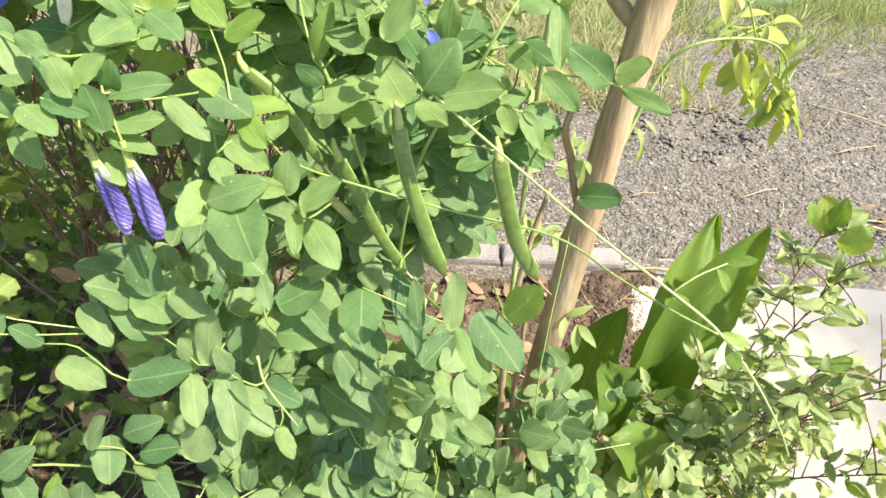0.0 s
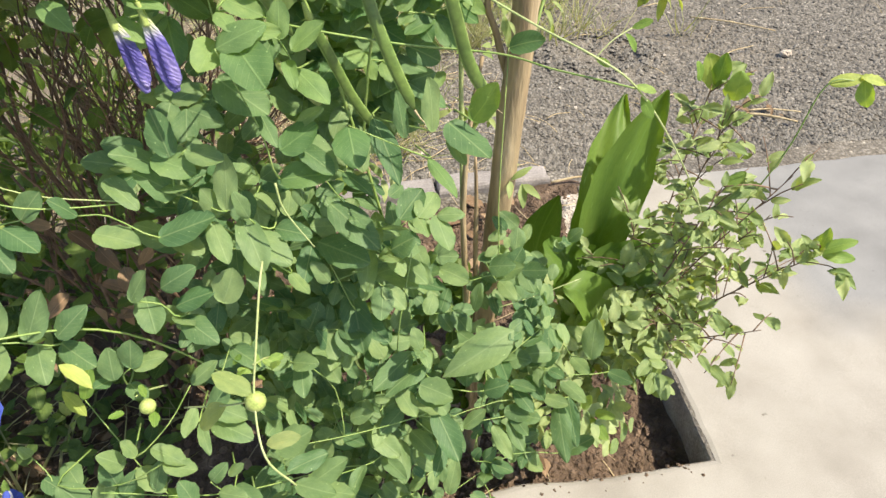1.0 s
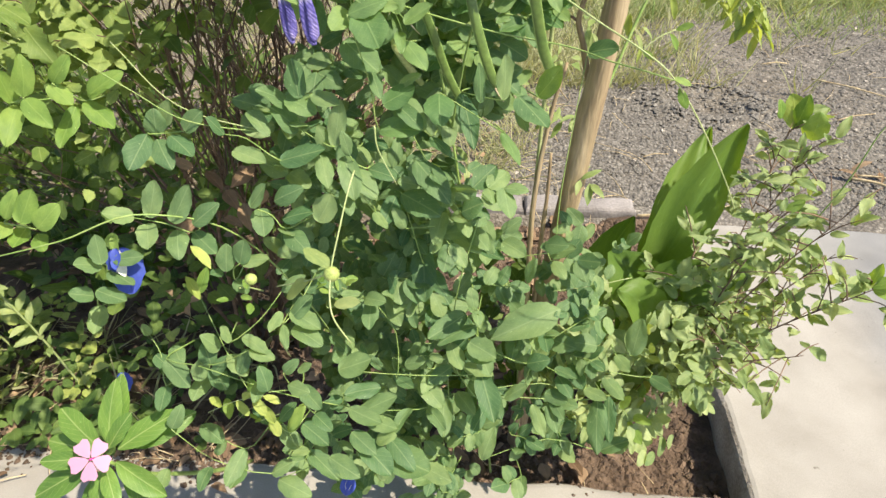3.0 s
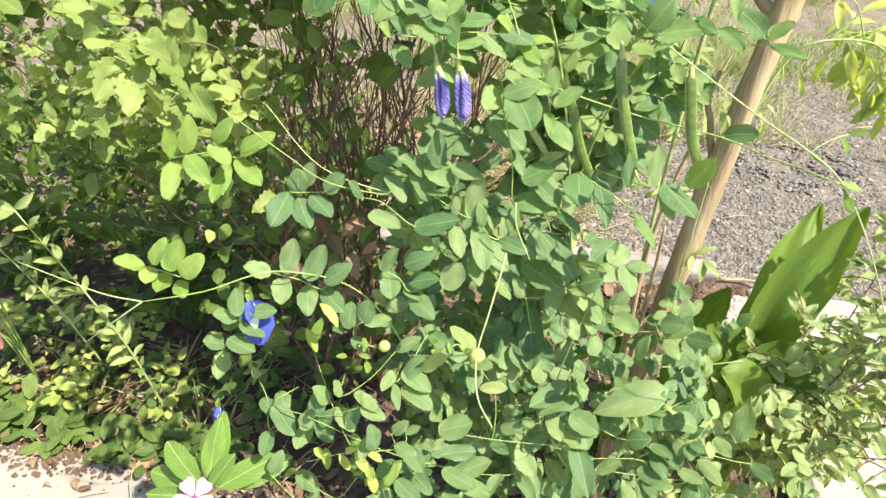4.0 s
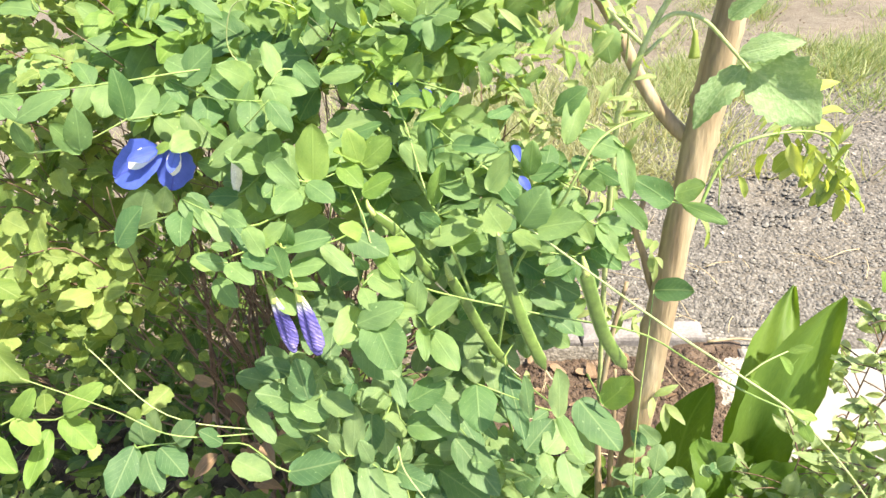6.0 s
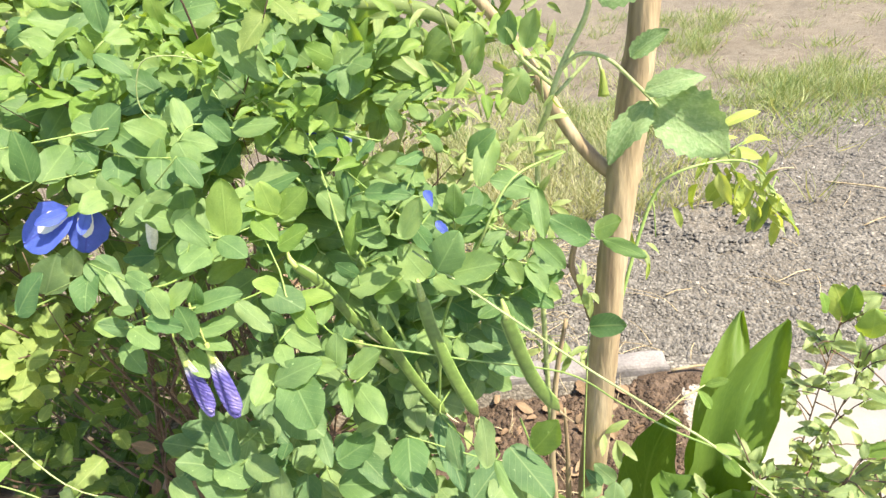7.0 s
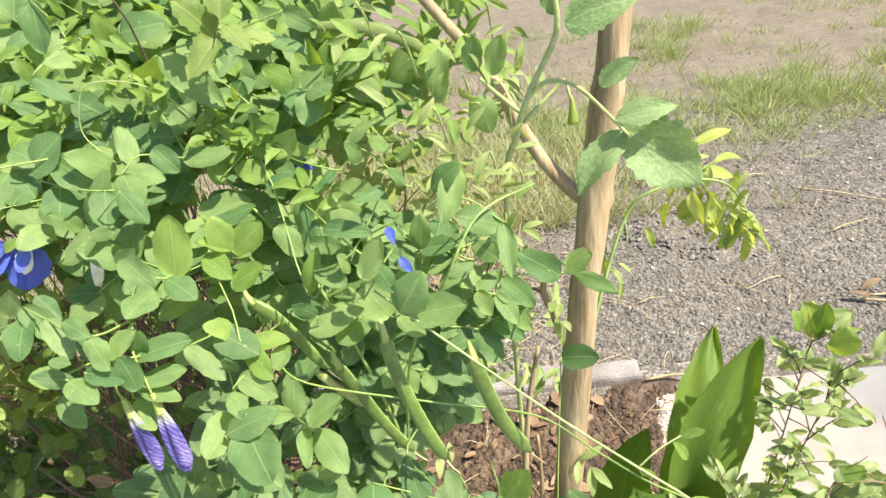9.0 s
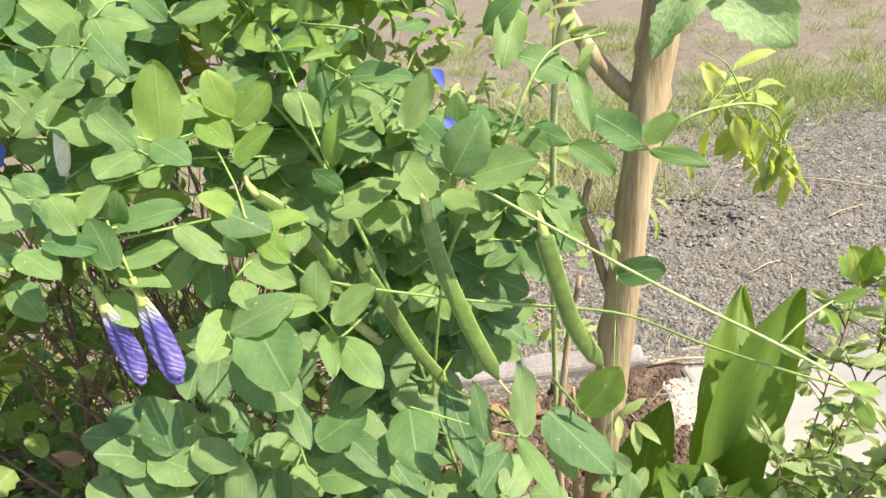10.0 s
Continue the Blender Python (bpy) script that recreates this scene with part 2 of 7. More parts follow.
LUMP = plain("mortar lump", ((0.3, (0.36, 0.30, 0.25)), (0.5, (0.48, 0.42, 0.36)), (0.7, (0.58, 0.52, 0.46))), 38, 0.95, 1.0, 0.008, None, 190)
STONE = plain("gravel stone", ((0.3, (0.110, 0.101, 0.092)), (0.7, (0.213, 0.198, 0.178))), 60, 0.9, 0.4, 0.001, None, None, 0, 0.32)


def yard_material():
    """Packed dark pebbles near the bed that turn to trodden brown earth further off and behind the shrub."""
    m, nodes, links, skin = material("yard ground")
    a, b = grain(nodes, 3.0, 5, "Object", None, links), grain(nodes, 160, 4, "Object", None, links)
    tc, sep = nodes.new("ShaderNodeTexCoord"), nodes.new("ShaderNodeSeparateXYZ")
    links.new(tc.outputs["Object"], sep.inputs[0])
    cell = nodes.new("ShaderNodeTexVoronoi")
    cell.inputs["Scale"].default_value, cell.inputs["Randomness"].default_value = 135.0, 1.0
    links.new(tc.outputs["Object"], cell.inputs["Vector"])
    tone = nodes.new("ShaderNodeSeparateColor")
    links.new(cell.outputs["Color"], tone.inputs[0])
    pebble = ramp_out(nodes, links, tone.outputs[0], ((0.0, (0.118, 0.108, 0.098)), (0.55, (0.177, 0.164, 0.147)), (0.9, (0.236, 0.219, 0.197)), (1.0, (0.37, 0.345, 0.305))))
    gap = ramp_out(nodes, links, cell.outputs["Distance"], ((0.30, (1, 1, 1)), (0.75, (0.58, 0.57, 0.56))))
    gravel = mixed(nodes, links, "MULTIPLY", 1.0, pebble, gap)
    gravel = mixed(nodes, links, "MULTIPLY", 0.5, gravel, ramp_out(nodes, links, b, ((0.3, (0.7, 0.7, 0.7)), (0.7, (1.25, 1.25, 1.25)))))
    earth = ramp_out(nodes, links, b, ((0.3, (0.098, 0.079, 0.059)), (0.5, (0.156, 0.131, 0.100)), (0.7, (0.232, 0.20, 0.156))))
    patch = grain(nodes, 1.7, 5, "Object", None, links)
    gravel = mixed(nodes, links, "MIX", ramp_out(nodes, links, patch, ((0.42, (0, 0, 0)), (0.66, (0.55, 0.55, 0.55)))), gravel, earth)
    wander = maths(nodes, links, "MULTIPLY", maths(nodes, links, "SUBTRACT", a, 0.5), 2.2)
    back = maths(nodes, links, "ADD", maths(nodes, links, "SUBTRACT", sep.outputs[1], 2.75), wander)
    behind = maths(nodes, links, "ADD", maths(nodes, links, "SUBTRACT", -0.02, sep.outputs[0]), maths(nodes, links, "MULTIPLY", wander, 0.25))
    fac = maths(nodes, links, "MAXIMUM", ramp_out(nodes, links, back, ((0.0, (0, 0, 0)), (0.45, (1, 1, 1)))), ramp_out(nodes, links, behind, ((0.0, (0, 0, 0)), (0.25, (1, 1, 1)))))
    col = mixed(nodes, links, "MIX", fac, gravel, earth)
    col = mixed(nodes, links, "MULTIPLY", 0.5, col, ramp_out(nodes, links, a, ((0.3, (0.74, 0.72, 0.72)), (0.7, (1.2, 1.2, 1.2)))))
    clod = grain(nodes, 22, 6, "Object", None, links)
    col = mixed(nodes, links, "MULTIPLY", 0.6, col, ramp_out(nodes, links, clod, ((0.35, (0.68, 0.66, 0.64)), (0.6, (1.12, 1.12, 1.12)))))
    links.new(col, skin.inputs["Base Color"])
    skin.inputs["Roughness"].default_value = 0.95
    round_top = maths(nodes, links, "SUBTRACT", 1.0, cell.outputs["Distance"])
    bump(nodes, links, maths(nodes, links, "ADD", maths(nodes, links, "MULTIPLY", round_top, 0.8), maths(nodes, links, "ADD", b, clod)), 0.6, 0.007, skin)
    return m


def concrete_material():
    """Trowelled cement: cream skin with fine pits and stains; the far corner has shade painted in as grey."""
    m, nodes, links, skin = material("worn concrete")
    broad, mid, fine = grain(nodes, 2.2, 4, "Object", None, links), grain(nodes, 9.0, 5, "Object", None, links), grain(nodes, 700, 3, "Object", None, links)
    tc, sep = nodes.new("ShaderNodeTexCoord"), nodes.new("ShaderNodeSeparateXYZ")
    links.new(tc.outputs["Object"], sep.inputs[0])
    col = ramp_out(nodes, links, mid, ((0.28, (0.235, 0.217, 0.195)), (0.5, (0.285, 0.267, 0.243)), (0.74, (0.325, 0.307, 0.283))))
    # Grey for the far corner: a soft shadow painted into the concrete colour.
    grey_shade = ramp_out(nodes, links, mid, ((0.28, (0.155, 0.155, 0.158)), (0.5, (0.190, 0.190, 0.194)), (0.74, (0.225, 0.225, 0.228))))
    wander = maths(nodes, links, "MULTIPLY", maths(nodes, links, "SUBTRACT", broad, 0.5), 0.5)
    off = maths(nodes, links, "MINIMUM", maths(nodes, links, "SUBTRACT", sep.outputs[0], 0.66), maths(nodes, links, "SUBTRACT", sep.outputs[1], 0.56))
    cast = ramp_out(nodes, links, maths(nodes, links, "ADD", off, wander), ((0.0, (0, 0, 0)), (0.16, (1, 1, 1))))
    col = mixed(nodes, links, "MIX", cast, col, grey_shade)
    col = mixed(nodes, links, "MULTIPLY", 0.4, col, ramp_out(nodes, links, fine, ((0.3, (0.7, 0.7, 0.7)), (0.7, (1.2, 1.2, 1.2)))))
    pit = grain(nodes, 55, 2, "Object", None, links)
    col = mixed(nodes, links, "MULTIPLY", 1.0, col, ramp_out(nodes, links, pit, ((0.22, (0.5, 0.47, 0.44)), (0.28, (1, 1, 1)))))
    links.new(col, skin.inputs["Base Color"])
    skin.inputs["Roughness"].default_value = 0.88
    bump(nodes, links, maths(nodes, links, "ADD", mid, maths(nodes, links, "MULTIPLY", fine, 0.4)), 0.15, 0.0015, skin)
    return m


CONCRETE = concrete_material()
YARD = yard_material()


# ---------------------------------------------------------------- building
PLACE = {}


class Geo:
    """Points, faces and leaf coordinates that grow into one mesh."""

    def __init__(self):
        self.p, self.f, self.uv = [], [], []

    def add(self, points, faces, uvs=None):
        k = len(self.p)
        self.p.extend(points)
        self.f.extend(tuple(i + k for i in q) for q in faces)
        self.uv.extend(uvs if uvs is not None else [(0.2, 0.5)] * len(points))

    def mesh(self, name, mat, smooth=True):
        me = bpy.data.meshes.new(name)
        me.from_pydata([tuple(q) for q in self.p], [], self.f)
        layer = me.uv_layers.new(name="leaf")
        order = np.empty(len(me.loops), dtype=np.int32)
        me.loops.foreach_get("vertex_index", order)
        layer.data.foreach_set("uv", np.array(self.uv, dtype=np.float32)[order].ravel())
        me.materials.append(mat)
        if smooth:
            me.polygons.foreach_set("use_smooth", [True] * len(me.polygons))
        me.update()
        return me


def thing(name, at, label, category, group="", kind=""):
    ob = new(name)
    ob.empty_display_size = 0.02
    ob.matrix_basis = pose(*at)
    PLACE[ob.name] = ob.matrix_basis.copy()
    return tagged(ob, label, category, group, kind)


def part(name, me, parent=None, label="", m=None, kind=""):
    ob = new(name, me)
    m = m or Matrix()
    if parent:
        ob.parent = parent
        ob.matrix_parent_inverse = PLACE[parent.name].inverted()
    ob.matrix_basis = m
    PLACE[ob.name] = m
    return tagged(ob, label, "", "", kind)


def smooth_line(points, steps=4):
    pts = [V(p) for p in points]
    if len(pts) < 3:
        return [pts[0].lerp(pts[-1], i / steps) for i in range(steps + 1)]
    out, ext = [], [pts[0] * 2 - pts[1]] + pts + [pts[-1] * 2 - pts[-2]]
    for i in range(1, len(ext) - 2):
        a, b, c, d = ext[i - 1:i + 3]
        for k in range(steps):
            t = k / steps
            out.append(0.5 * (2 * b + (c - a) * t + (2 * a - 5 * b + 4 * c - d) * t * t + (3 * b - a - 3 * c + d) * t ** 3))
    return out + [pts[-1]]


def loft(geo, line, shape, seg=8):
    """Rings along a line; shape(t, angle) gives (sideways, depth) of the ring's points."""
    n, rings = len(line), []
    side = None
    for i, p in enumerate(line):
        d = (line[min(i + 1, n - 1)] - line[max(i - 1, 0)]).normalized()
        if side is None:
            side = d.cross(V((0.1, -1, 0.25))).normalized()
        side = (side - d * side.dot(d)).normalized()
        up = d.cross(side)
        ring = []
        for k in range(seg):
            a = 2 * math.pi * k / seg
            u, w = shape(i / (n - 1), a)
            ring.append(p + side * u + up * w)
        rings.append(ring)
    pts = [q for r in rings for q in r] + [line[0], line[-1]]
    faces = [(i * seg + k, i * seg + (k + 1) % seg, (i + 1) * seg + (k + 1) % seg, (i + 1) * seg + k) for i in range(n - 1) for k in range(seg)]
    e = n * seg
    faces += [(e, (k + 1) % seg, k) for k in range(seg)] + [(e + 1, e - seg + k, e - seg + (k + 1) % seg) for k in range(seg)]
    geo.add(pts, faces, [(k / seg, i / (n - 1)) for i in range(n) for k in range(seg)] + [(0, 0), (0, 1)])


def tube(geo, points, r0, r1, seg=6, steps=4):
    loft(geo, smooth_line(points, steps), lambda t, a: ((r0 + (r1 - r0) * t) * math.cos(a), (r0 + (r1 - r0) * t) * math.sin(a)), seg)


def blade(seed, full=0.9, blunt=0.62, fold=0.3, arch=0.25, teeth=0.0, rows=8, wave=0.03, slim=0.65):
    """One unit leaf along +y, one wide at most: points, faces, leaf coordinates."""
    r = random.Random(seed)
    cols = (-1.0, -0.6, 0.0, 0.6, 1.0) if rows < 9 else (-1.0, -0.72, -0.36, 0.0, 0.36, 0.72, 1.0)
    twist, ph, uneven = r.uniform(-0.3, 0.3), r.uniform(0, 6.28), r.uniform(0.03, 0.09)
    curl, bend = r.uniform(-0.5, 0.35), r.uniform(-0.10, 0.10)
    pts, uvs = [], []
    for i in range(rows + 1):
        t = i / rows if teeth > 0.05 or blunt > 0.7 else (1 - math.cos(math.pi * i / rows)) / 2
        w = max(math.sin(math.pi * min(t, 1.0) ** full), 0.0) ** blunt if 0 < i < rows else (0.05 if i == 0 else 0.03)
        for s in cols:
            ww = w * (1 + (teeth * (1 if i % 2 else -1) if abs(s) == 1 and 0 < i < rows else 0))
            ww *= 1 + uneven * math.sin(ph + 9 * t + 2.1 * s) + 0.4 * uneven * math.sin(2 * ph + 23 * t + 4 * s)
            x = s * ww * 0.5
            z = slim * (fold * abs(x) + curl * x * x + twist * x * t + wave * math.sin(ph + 7 * t + 3 * s) * abs(s)) - arch * (t - 0.45) ** 2
            pts.append(V((x + bend * (t * t - t), t, z)))
            uvs.append((0.5 + s * ww * 0.5, t))
    c = len(cols)
    faces = [(i * c + k, i * c + k + 1, (i + 1) * c + k + 1, (i + 1) * c + k) for i in range(rows) for k in range(c - 1)]
    return pts, faces, uvs


ROUND = [blade(i, 0.78 + 0.05 * (i % 4), 0.52 + 0.03 * (i % 3), 0.04 + 0.06 * (i % 4), 0.04 + 0.06 * (i % 5), 0.026, 12, 0.055) for i in range(10)]
POINTED = [blade(20 + i, 0.72, 0.8, 0.32, 0.30, 0.0, 8, 0.04, 0.5) for i in range(4)]
TOOTHED = [blade(40 + i, 0.72, 0.72, 0.28, 0.35, 0.075, 14, 0.06) for i in range(5)]
LOBED = [blade(100 + i, 0.62 + 0.05 * (i % 2), 0.60, 0.22, 0.28, 0.12, 11, 0.07) for i in range(5)]
LANCE = [blade(60 + i, 0.95, 0.75, 0.35, 0.4, 0.0, 8, 0.03, 0.4) for i in range(3)]
OBLONG = [blade(70 + i, 1.05, 0.62, 0.16, 0.22, 0.012, 11, 0.04, 0.5) for i in range(4)]
STRIP = [blade(80 + i, 0.35, 0.6, 0.3, 0.35 + 0.2 * i, 0.0, 4, 0.0, 0.03) for i in range(3)]
MESHES = {}


def leaf_mesh(kind, i, mat):
    key = (id(kind), i, mat.name)
    if key not in MESHES:
        g = Geo()
        g.add(*kind[i])
        MESHES[key] = g.mesh("leaf blade", mat)
    return MESHES[key]


VIEWPOINT = V((0.03, 0.03, 0.86))          # middle of the camera's path, to which leaves are turned


def leaf_frame(base, tip, wide, face=None, loose=0.35):
    """The matrix of a leaf from base to tip, turned to face, or else upwards and to the camera."""
    base, tip = V(base), V(tip)
    y = tip - base
    long = y.length
    y.normalize()
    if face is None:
        face = (VIEWPOINT - base).normalized() * 0.8 + V((0, 0, 0.55)) + V((rnd.uniform(-1, 1), rnd.uniform(-1, 1), rnd.uniform(-1, 1))) * loose
    face = V(face)
    z = (face - y * face.dot(y)).normalized()
    x = y.cross(z)
    m = Matrix(((x.x, y.x, z.x, 0), (x.y, y.y, z.y, 0), (x.z, y.z, z.z, 0), (0, 0, 0, 1)))
    return Matrix.Translation(base) @ m @ Matrix.Diagonal((long * wide * 0.93, long, long, 1))


def single(parent, base, tip, wide, mat, kind=ROUND, name="leaf", face=None, label="", loose=0.35):
    return part(name, leaf_mesh(kind, rnd.randrange(len(kind)), mat), parent, label, leaf_frame(base, tip, wide, face, loose))


def sunward():
    """The way a leaf faces: roughly to the sun and the camera's side, each a little differently."""
    return (toward * 0.9 + V((rnd.uniform(-0.6, 0.5), rnd.uniform(-0.95, 0.25), rnd.uniform(-0.3, 0.5)))).normalized()


PLANT = [None]


def leaf(mat, rows, kind=ROUND):
    """A compound leaf: its stalk, and a leaflet for each row of base, tip and width."""
    bases = [V(r[:3]) for r in rows]
    mid = sum(bases, V()) / len(bases)
    along = max((b - mid for b in bases), key=lambda v: v.length)
    bases.sort(key=lambda b: (b - mid).dot(along))
    if bases[0].z > bases[-1].z:
        bases.reverse()
    g = Geo()
    inner = bases[0] + V((rnd.uniform(-0.012, 0.012), 0.035, -0.012))
    tube(g, [inner] + bases if len(bases) < 3 else [inner, bases[0], mid, bases[-1]], 0.0007, 0.0004, 5, 3)
    stalk = part("leaf", g.mesh("leaf stalk", STEM), PLANT[0])
    for r in rows:
        single(stalk, r[:3], r[3:6], r[6], mat, kind, "leaflet")


def own_spray(kind, mat, at, heading, n, size, wide):
    """A compound leaf of n leaflets, each an object of its own."""
    at, heading = V(at), V(heading).normalized()
    face = sunward()
    side, rows = heading.cross(face).normalized(), []
    for i in range(n):
        b = at + heading * size * 0.55 * ((i + 1) // 2)
        s = 0 if i == n - 1 and n % 2 else (1 if i % 2 else -1)
        d = (heading * (0.5 if s else 1.0) + side * s * 0.9 + V((rnd.uniform(-.2, .2), rnd.uniform(-.2, .2), rnd.uniform(-.3, .1)))).normalized()
        rows.append((*b, *(b + d * size * rnd.uniform(0.8, 1.15)), wide * rnd.uniform(0.85, 1.1)))
    leaf(mat, rows, kind)


def scatter(geo, kind, base, tip, wide, face=None, loose=0.6):
    m = leaf_frame(base, tip, wide, face, loose)
    pts, faces, uvs = kind[rnd.randrange(len(kind))]
    geo.add([m @ p for p in pts], faces, uvs)


def spray(geo, kind, at, heading, n, size, wide, face=None):
    """A loose compound leaf of n leaflets into a joined mesh."""
    at, heading = V(at), V(heading).normalized()
    if face is None:
        face = sunward()
    side = heading.cross(face).normalized()
    for i in range(n):
        k = (i + 1) // 2
        b = at + heading * size * 0.55 * k
        s = 0 if i == n - 1 and n % 2 else (1 if i % 2 else -1)
        d = (heading * (0.5 if s else 1.0) + side * s * 0.9 + V((rnd.uniform(-.2, .2), rnd.uniform(-.2, .2), rnd.uniform(-.3, .1)))).normalized()
        scatter(geo, kind, b, b + d * size * rnd.uniform(0.8, 1.15), wide * rnd.uniform(0.85, 1.1), face, 0.3)


def loose_stuff(name, geo, mat, label, category, parent=None, smooth=True):
    ob = part(name, geo.mesh(name, mat, smooth), parent, label, None, "stuff")
    if not parent:
        tagged(ob, label, category, "", "stuff")
    return ob


# ---------------------------------------------------------------- ground, bed, slab
def sheet(name, xs, ys, height, mat, label, category):
    g = Geo()
    pts = [V((x, y, height(x, y))) for y in ys for x in xs]
    c = len(xs)
    g.add(pts, [(j * c + i, j * c + i + 1, (j + 1) * c + i + 1, (j + 1) * c + i) for j in range(len(ys) - 1) for i in range(c - 1)])
    ob = part(name, g.mesh(name, mat))
    return tagged(ob, label, category, "", "structure")


def yard_height(x, y):
    if y < 1.06:
        return -0.25 if -3.15 < x < 3.35 and y > -2.55 else -0.03
    z = -0.012 + 0.008 * noise.noise(V((x * 5, y * 5, 0))) + 0.004 * noise.noise(V((x * 31, y * 31, 3)))
    z += 0.022 * noise.noise(V((x * 2.3, y * 3.1, 6))) * max(0.0, min(1.0, (y - 2.5) / 0.5)) * (y < 5.5)
    z += 0.016 * noise.noise(V((x * 9, y * 12, 2))) * max(0.0, min(1.0, (y - 2.4) / 0.3)) * (y < 5.5)
    d = math.hypot((x - 0.68) / 0.14, (y - 1.72) / 0.11)
    if d < 1.6:
        z -= 0.03 * max(0, 1 - d) - 0.012 * math.exp(-((d - 1.1) / 0.25) ** 2) + 0.012 * noise.noise(V((x * 40, y * 40, 9)))
    return z


far = [-160, -60, -25, -12, -6, -4, -3.2, -3.1]
sheet("ground", far + [-3 + 0.05 * i for i in range(30)] + [-1.5 + 0.03 * i for i in range(134)] + [2.6, 2.9, 3.3, 3.4, 4, 5, 8, 15, 40, 160],
      [-160, -40, -8, -2.6, -2.5, 0, 1.05] + [1.07 + 0.03 * i for i in range(80)] + [3.5 + 0.1 * i for i in range(20)] + [6, 8, 12, 25, 60, 200],
      yard_height, YARD, "dark gravel yard with trodden brown earth and grass beyond", "ground")


def ease(v):
    v = max(0.0, min(1.0, v))
    return v * v * (3 - 2 * v)


def soil_height(x, y):
    """Bed soil: low at the open corner of the paving, heaped round the trunk and up to the kerb."""
    z = -0.062 + 0.026 * noise.noise(V((x * 4.2, y * 4.2, 1))) + 0.013 * noise.noise(V((x * 17, y * 17, 5)))
    z += 0.05 * math.exp(-((x - 0.16) / 0.22) ** 2 - ((y - 0.76) / 0.20) ** 2)
    z += 0.040 * ease((y - 0.78) / 0.2) * ease((x + 0.1) / 0.2)
    z -= 0.010 * ease((x - 0.08) / 0.2) * ease((0.68 - y) / 0.2)
    z += 0.045 * ease((0.50 - y) / 0.09) * ease((-0.20 - x) / 0.2)
    z -= 0.025 * ease((x - 0.25) / 0.1) * ease((0.62 - y) / 0.15)
    z += (0.012 + 0.024 * noise.noise(V((x * 7, y * 9, 8)))) * ease((x - 0.33) / 0.10)
    return min(z, -0.002 - 0.004 * noise.noise(V((x * 25, y * 25, 4)))) if x > 0.36 or y < 0.45 else z


sheet("bed_soil", [-3.2 + 0.06 * i for i in range(32)] + [-1.3 + 0.02 * i for i in range(88)], [0.398 + 0.02 * i for i in range(36)],
      soil_height, SOIL, "crumbly brown soil of the planting bed", "soil")


def slab(name, xs, ys, z0, z1, mat, label, category, rough=0.003, solid=lambda x, y: True, stained=None):
    """A cast slab over the cells of a grid that are solid, with a worn, slightly wavy edge."""
    bm = bmesh.new()
    grid = [[bm.verts.new((x, y, z1)) for x in xs] for y in ys]
    for j in range(len(ys) - 1):
        for i in range(len(xs) - 1):
            if solid((xs[i] + xs[i + 1]) / 2, (ys[j] + ys[j + 1]) / 2):
                bm.faces.new((grid[j][i], grid[j][i + 1], grid[j + 1][i + 1], grid[j + 1][i]))
    bmesh.ops.delete(bm, geom=[v for v in bm.verts if not v.link_faces], context="VERTS")
    low = bmesh.ops.extrude_face_region(bm, geom=list(bm.faces))
    for v in [e for e in low["geom"] if isinstance(e, bmesh.types.BMVert)]:
        v.co.z = z0
    bmesh.ops.recalc_face_normals(bm, faces=list(bm.faces))
    rim = [e for e in bm.edges if len(e.link_faces) == 2 and e.calc_face_angle(0) > 1.0 and all(v.co.z > z1 - 0.001 for v in e.verts)]
    bmesh.ops.bevel(bm, geom=rim, offset=0.012, segments=3, profile=0.5, affect="EDGES")
    for v in bm.verts:
        k = noise.noise_vector(v.co * 9) + noise.noise_vector(v.co * 31) * 0.4
        chip = 1.0 + 1.2 * max(0.0, noise.noise(v.co * 14)) * (v.co.z > z1 - 0.05)
        v.co += V((k.x * rough * chip, k.y * rough * chip, k.z * rough * 0.3))
    me = bpy.data.meshes.new(name)
    bm.to_mesh(me)
    bm.free()
    me.materials.append(mat)
    if stained:
        me.materials.append(stained)
        for f in me.polygons:
            f.material_index = int(f.normal.z < 0.9)
    ob = part(name, me)
    return tagged(ob, label, category, "", "structure")


def steps(a, b, n):
    return [a + (b - a) * i / n for i in range(n + 1)]


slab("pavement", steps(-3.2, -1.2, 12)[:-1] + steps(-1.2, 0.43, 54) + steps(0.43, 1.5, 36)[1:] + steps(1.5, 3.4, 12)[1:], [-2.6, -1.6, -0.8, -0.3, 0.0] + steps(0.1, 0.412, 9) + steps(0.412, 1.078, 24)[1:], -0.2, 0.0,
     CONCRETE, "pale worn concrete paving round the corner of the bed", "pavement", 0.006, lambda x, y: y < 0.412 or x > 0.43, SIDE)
for a, b in ((-0.62, -0.255), (-0.25, 0.115), (0.12, 0.372)):
    tagged(slab("kerb_stone", steps(a, b, 9), steps(1.090, 1.146, 3), -0.15, 0.014, KERB, "grey concrete kerb stone between bed and gravel", "kerb", 0.009), "", "", "kerb stones")


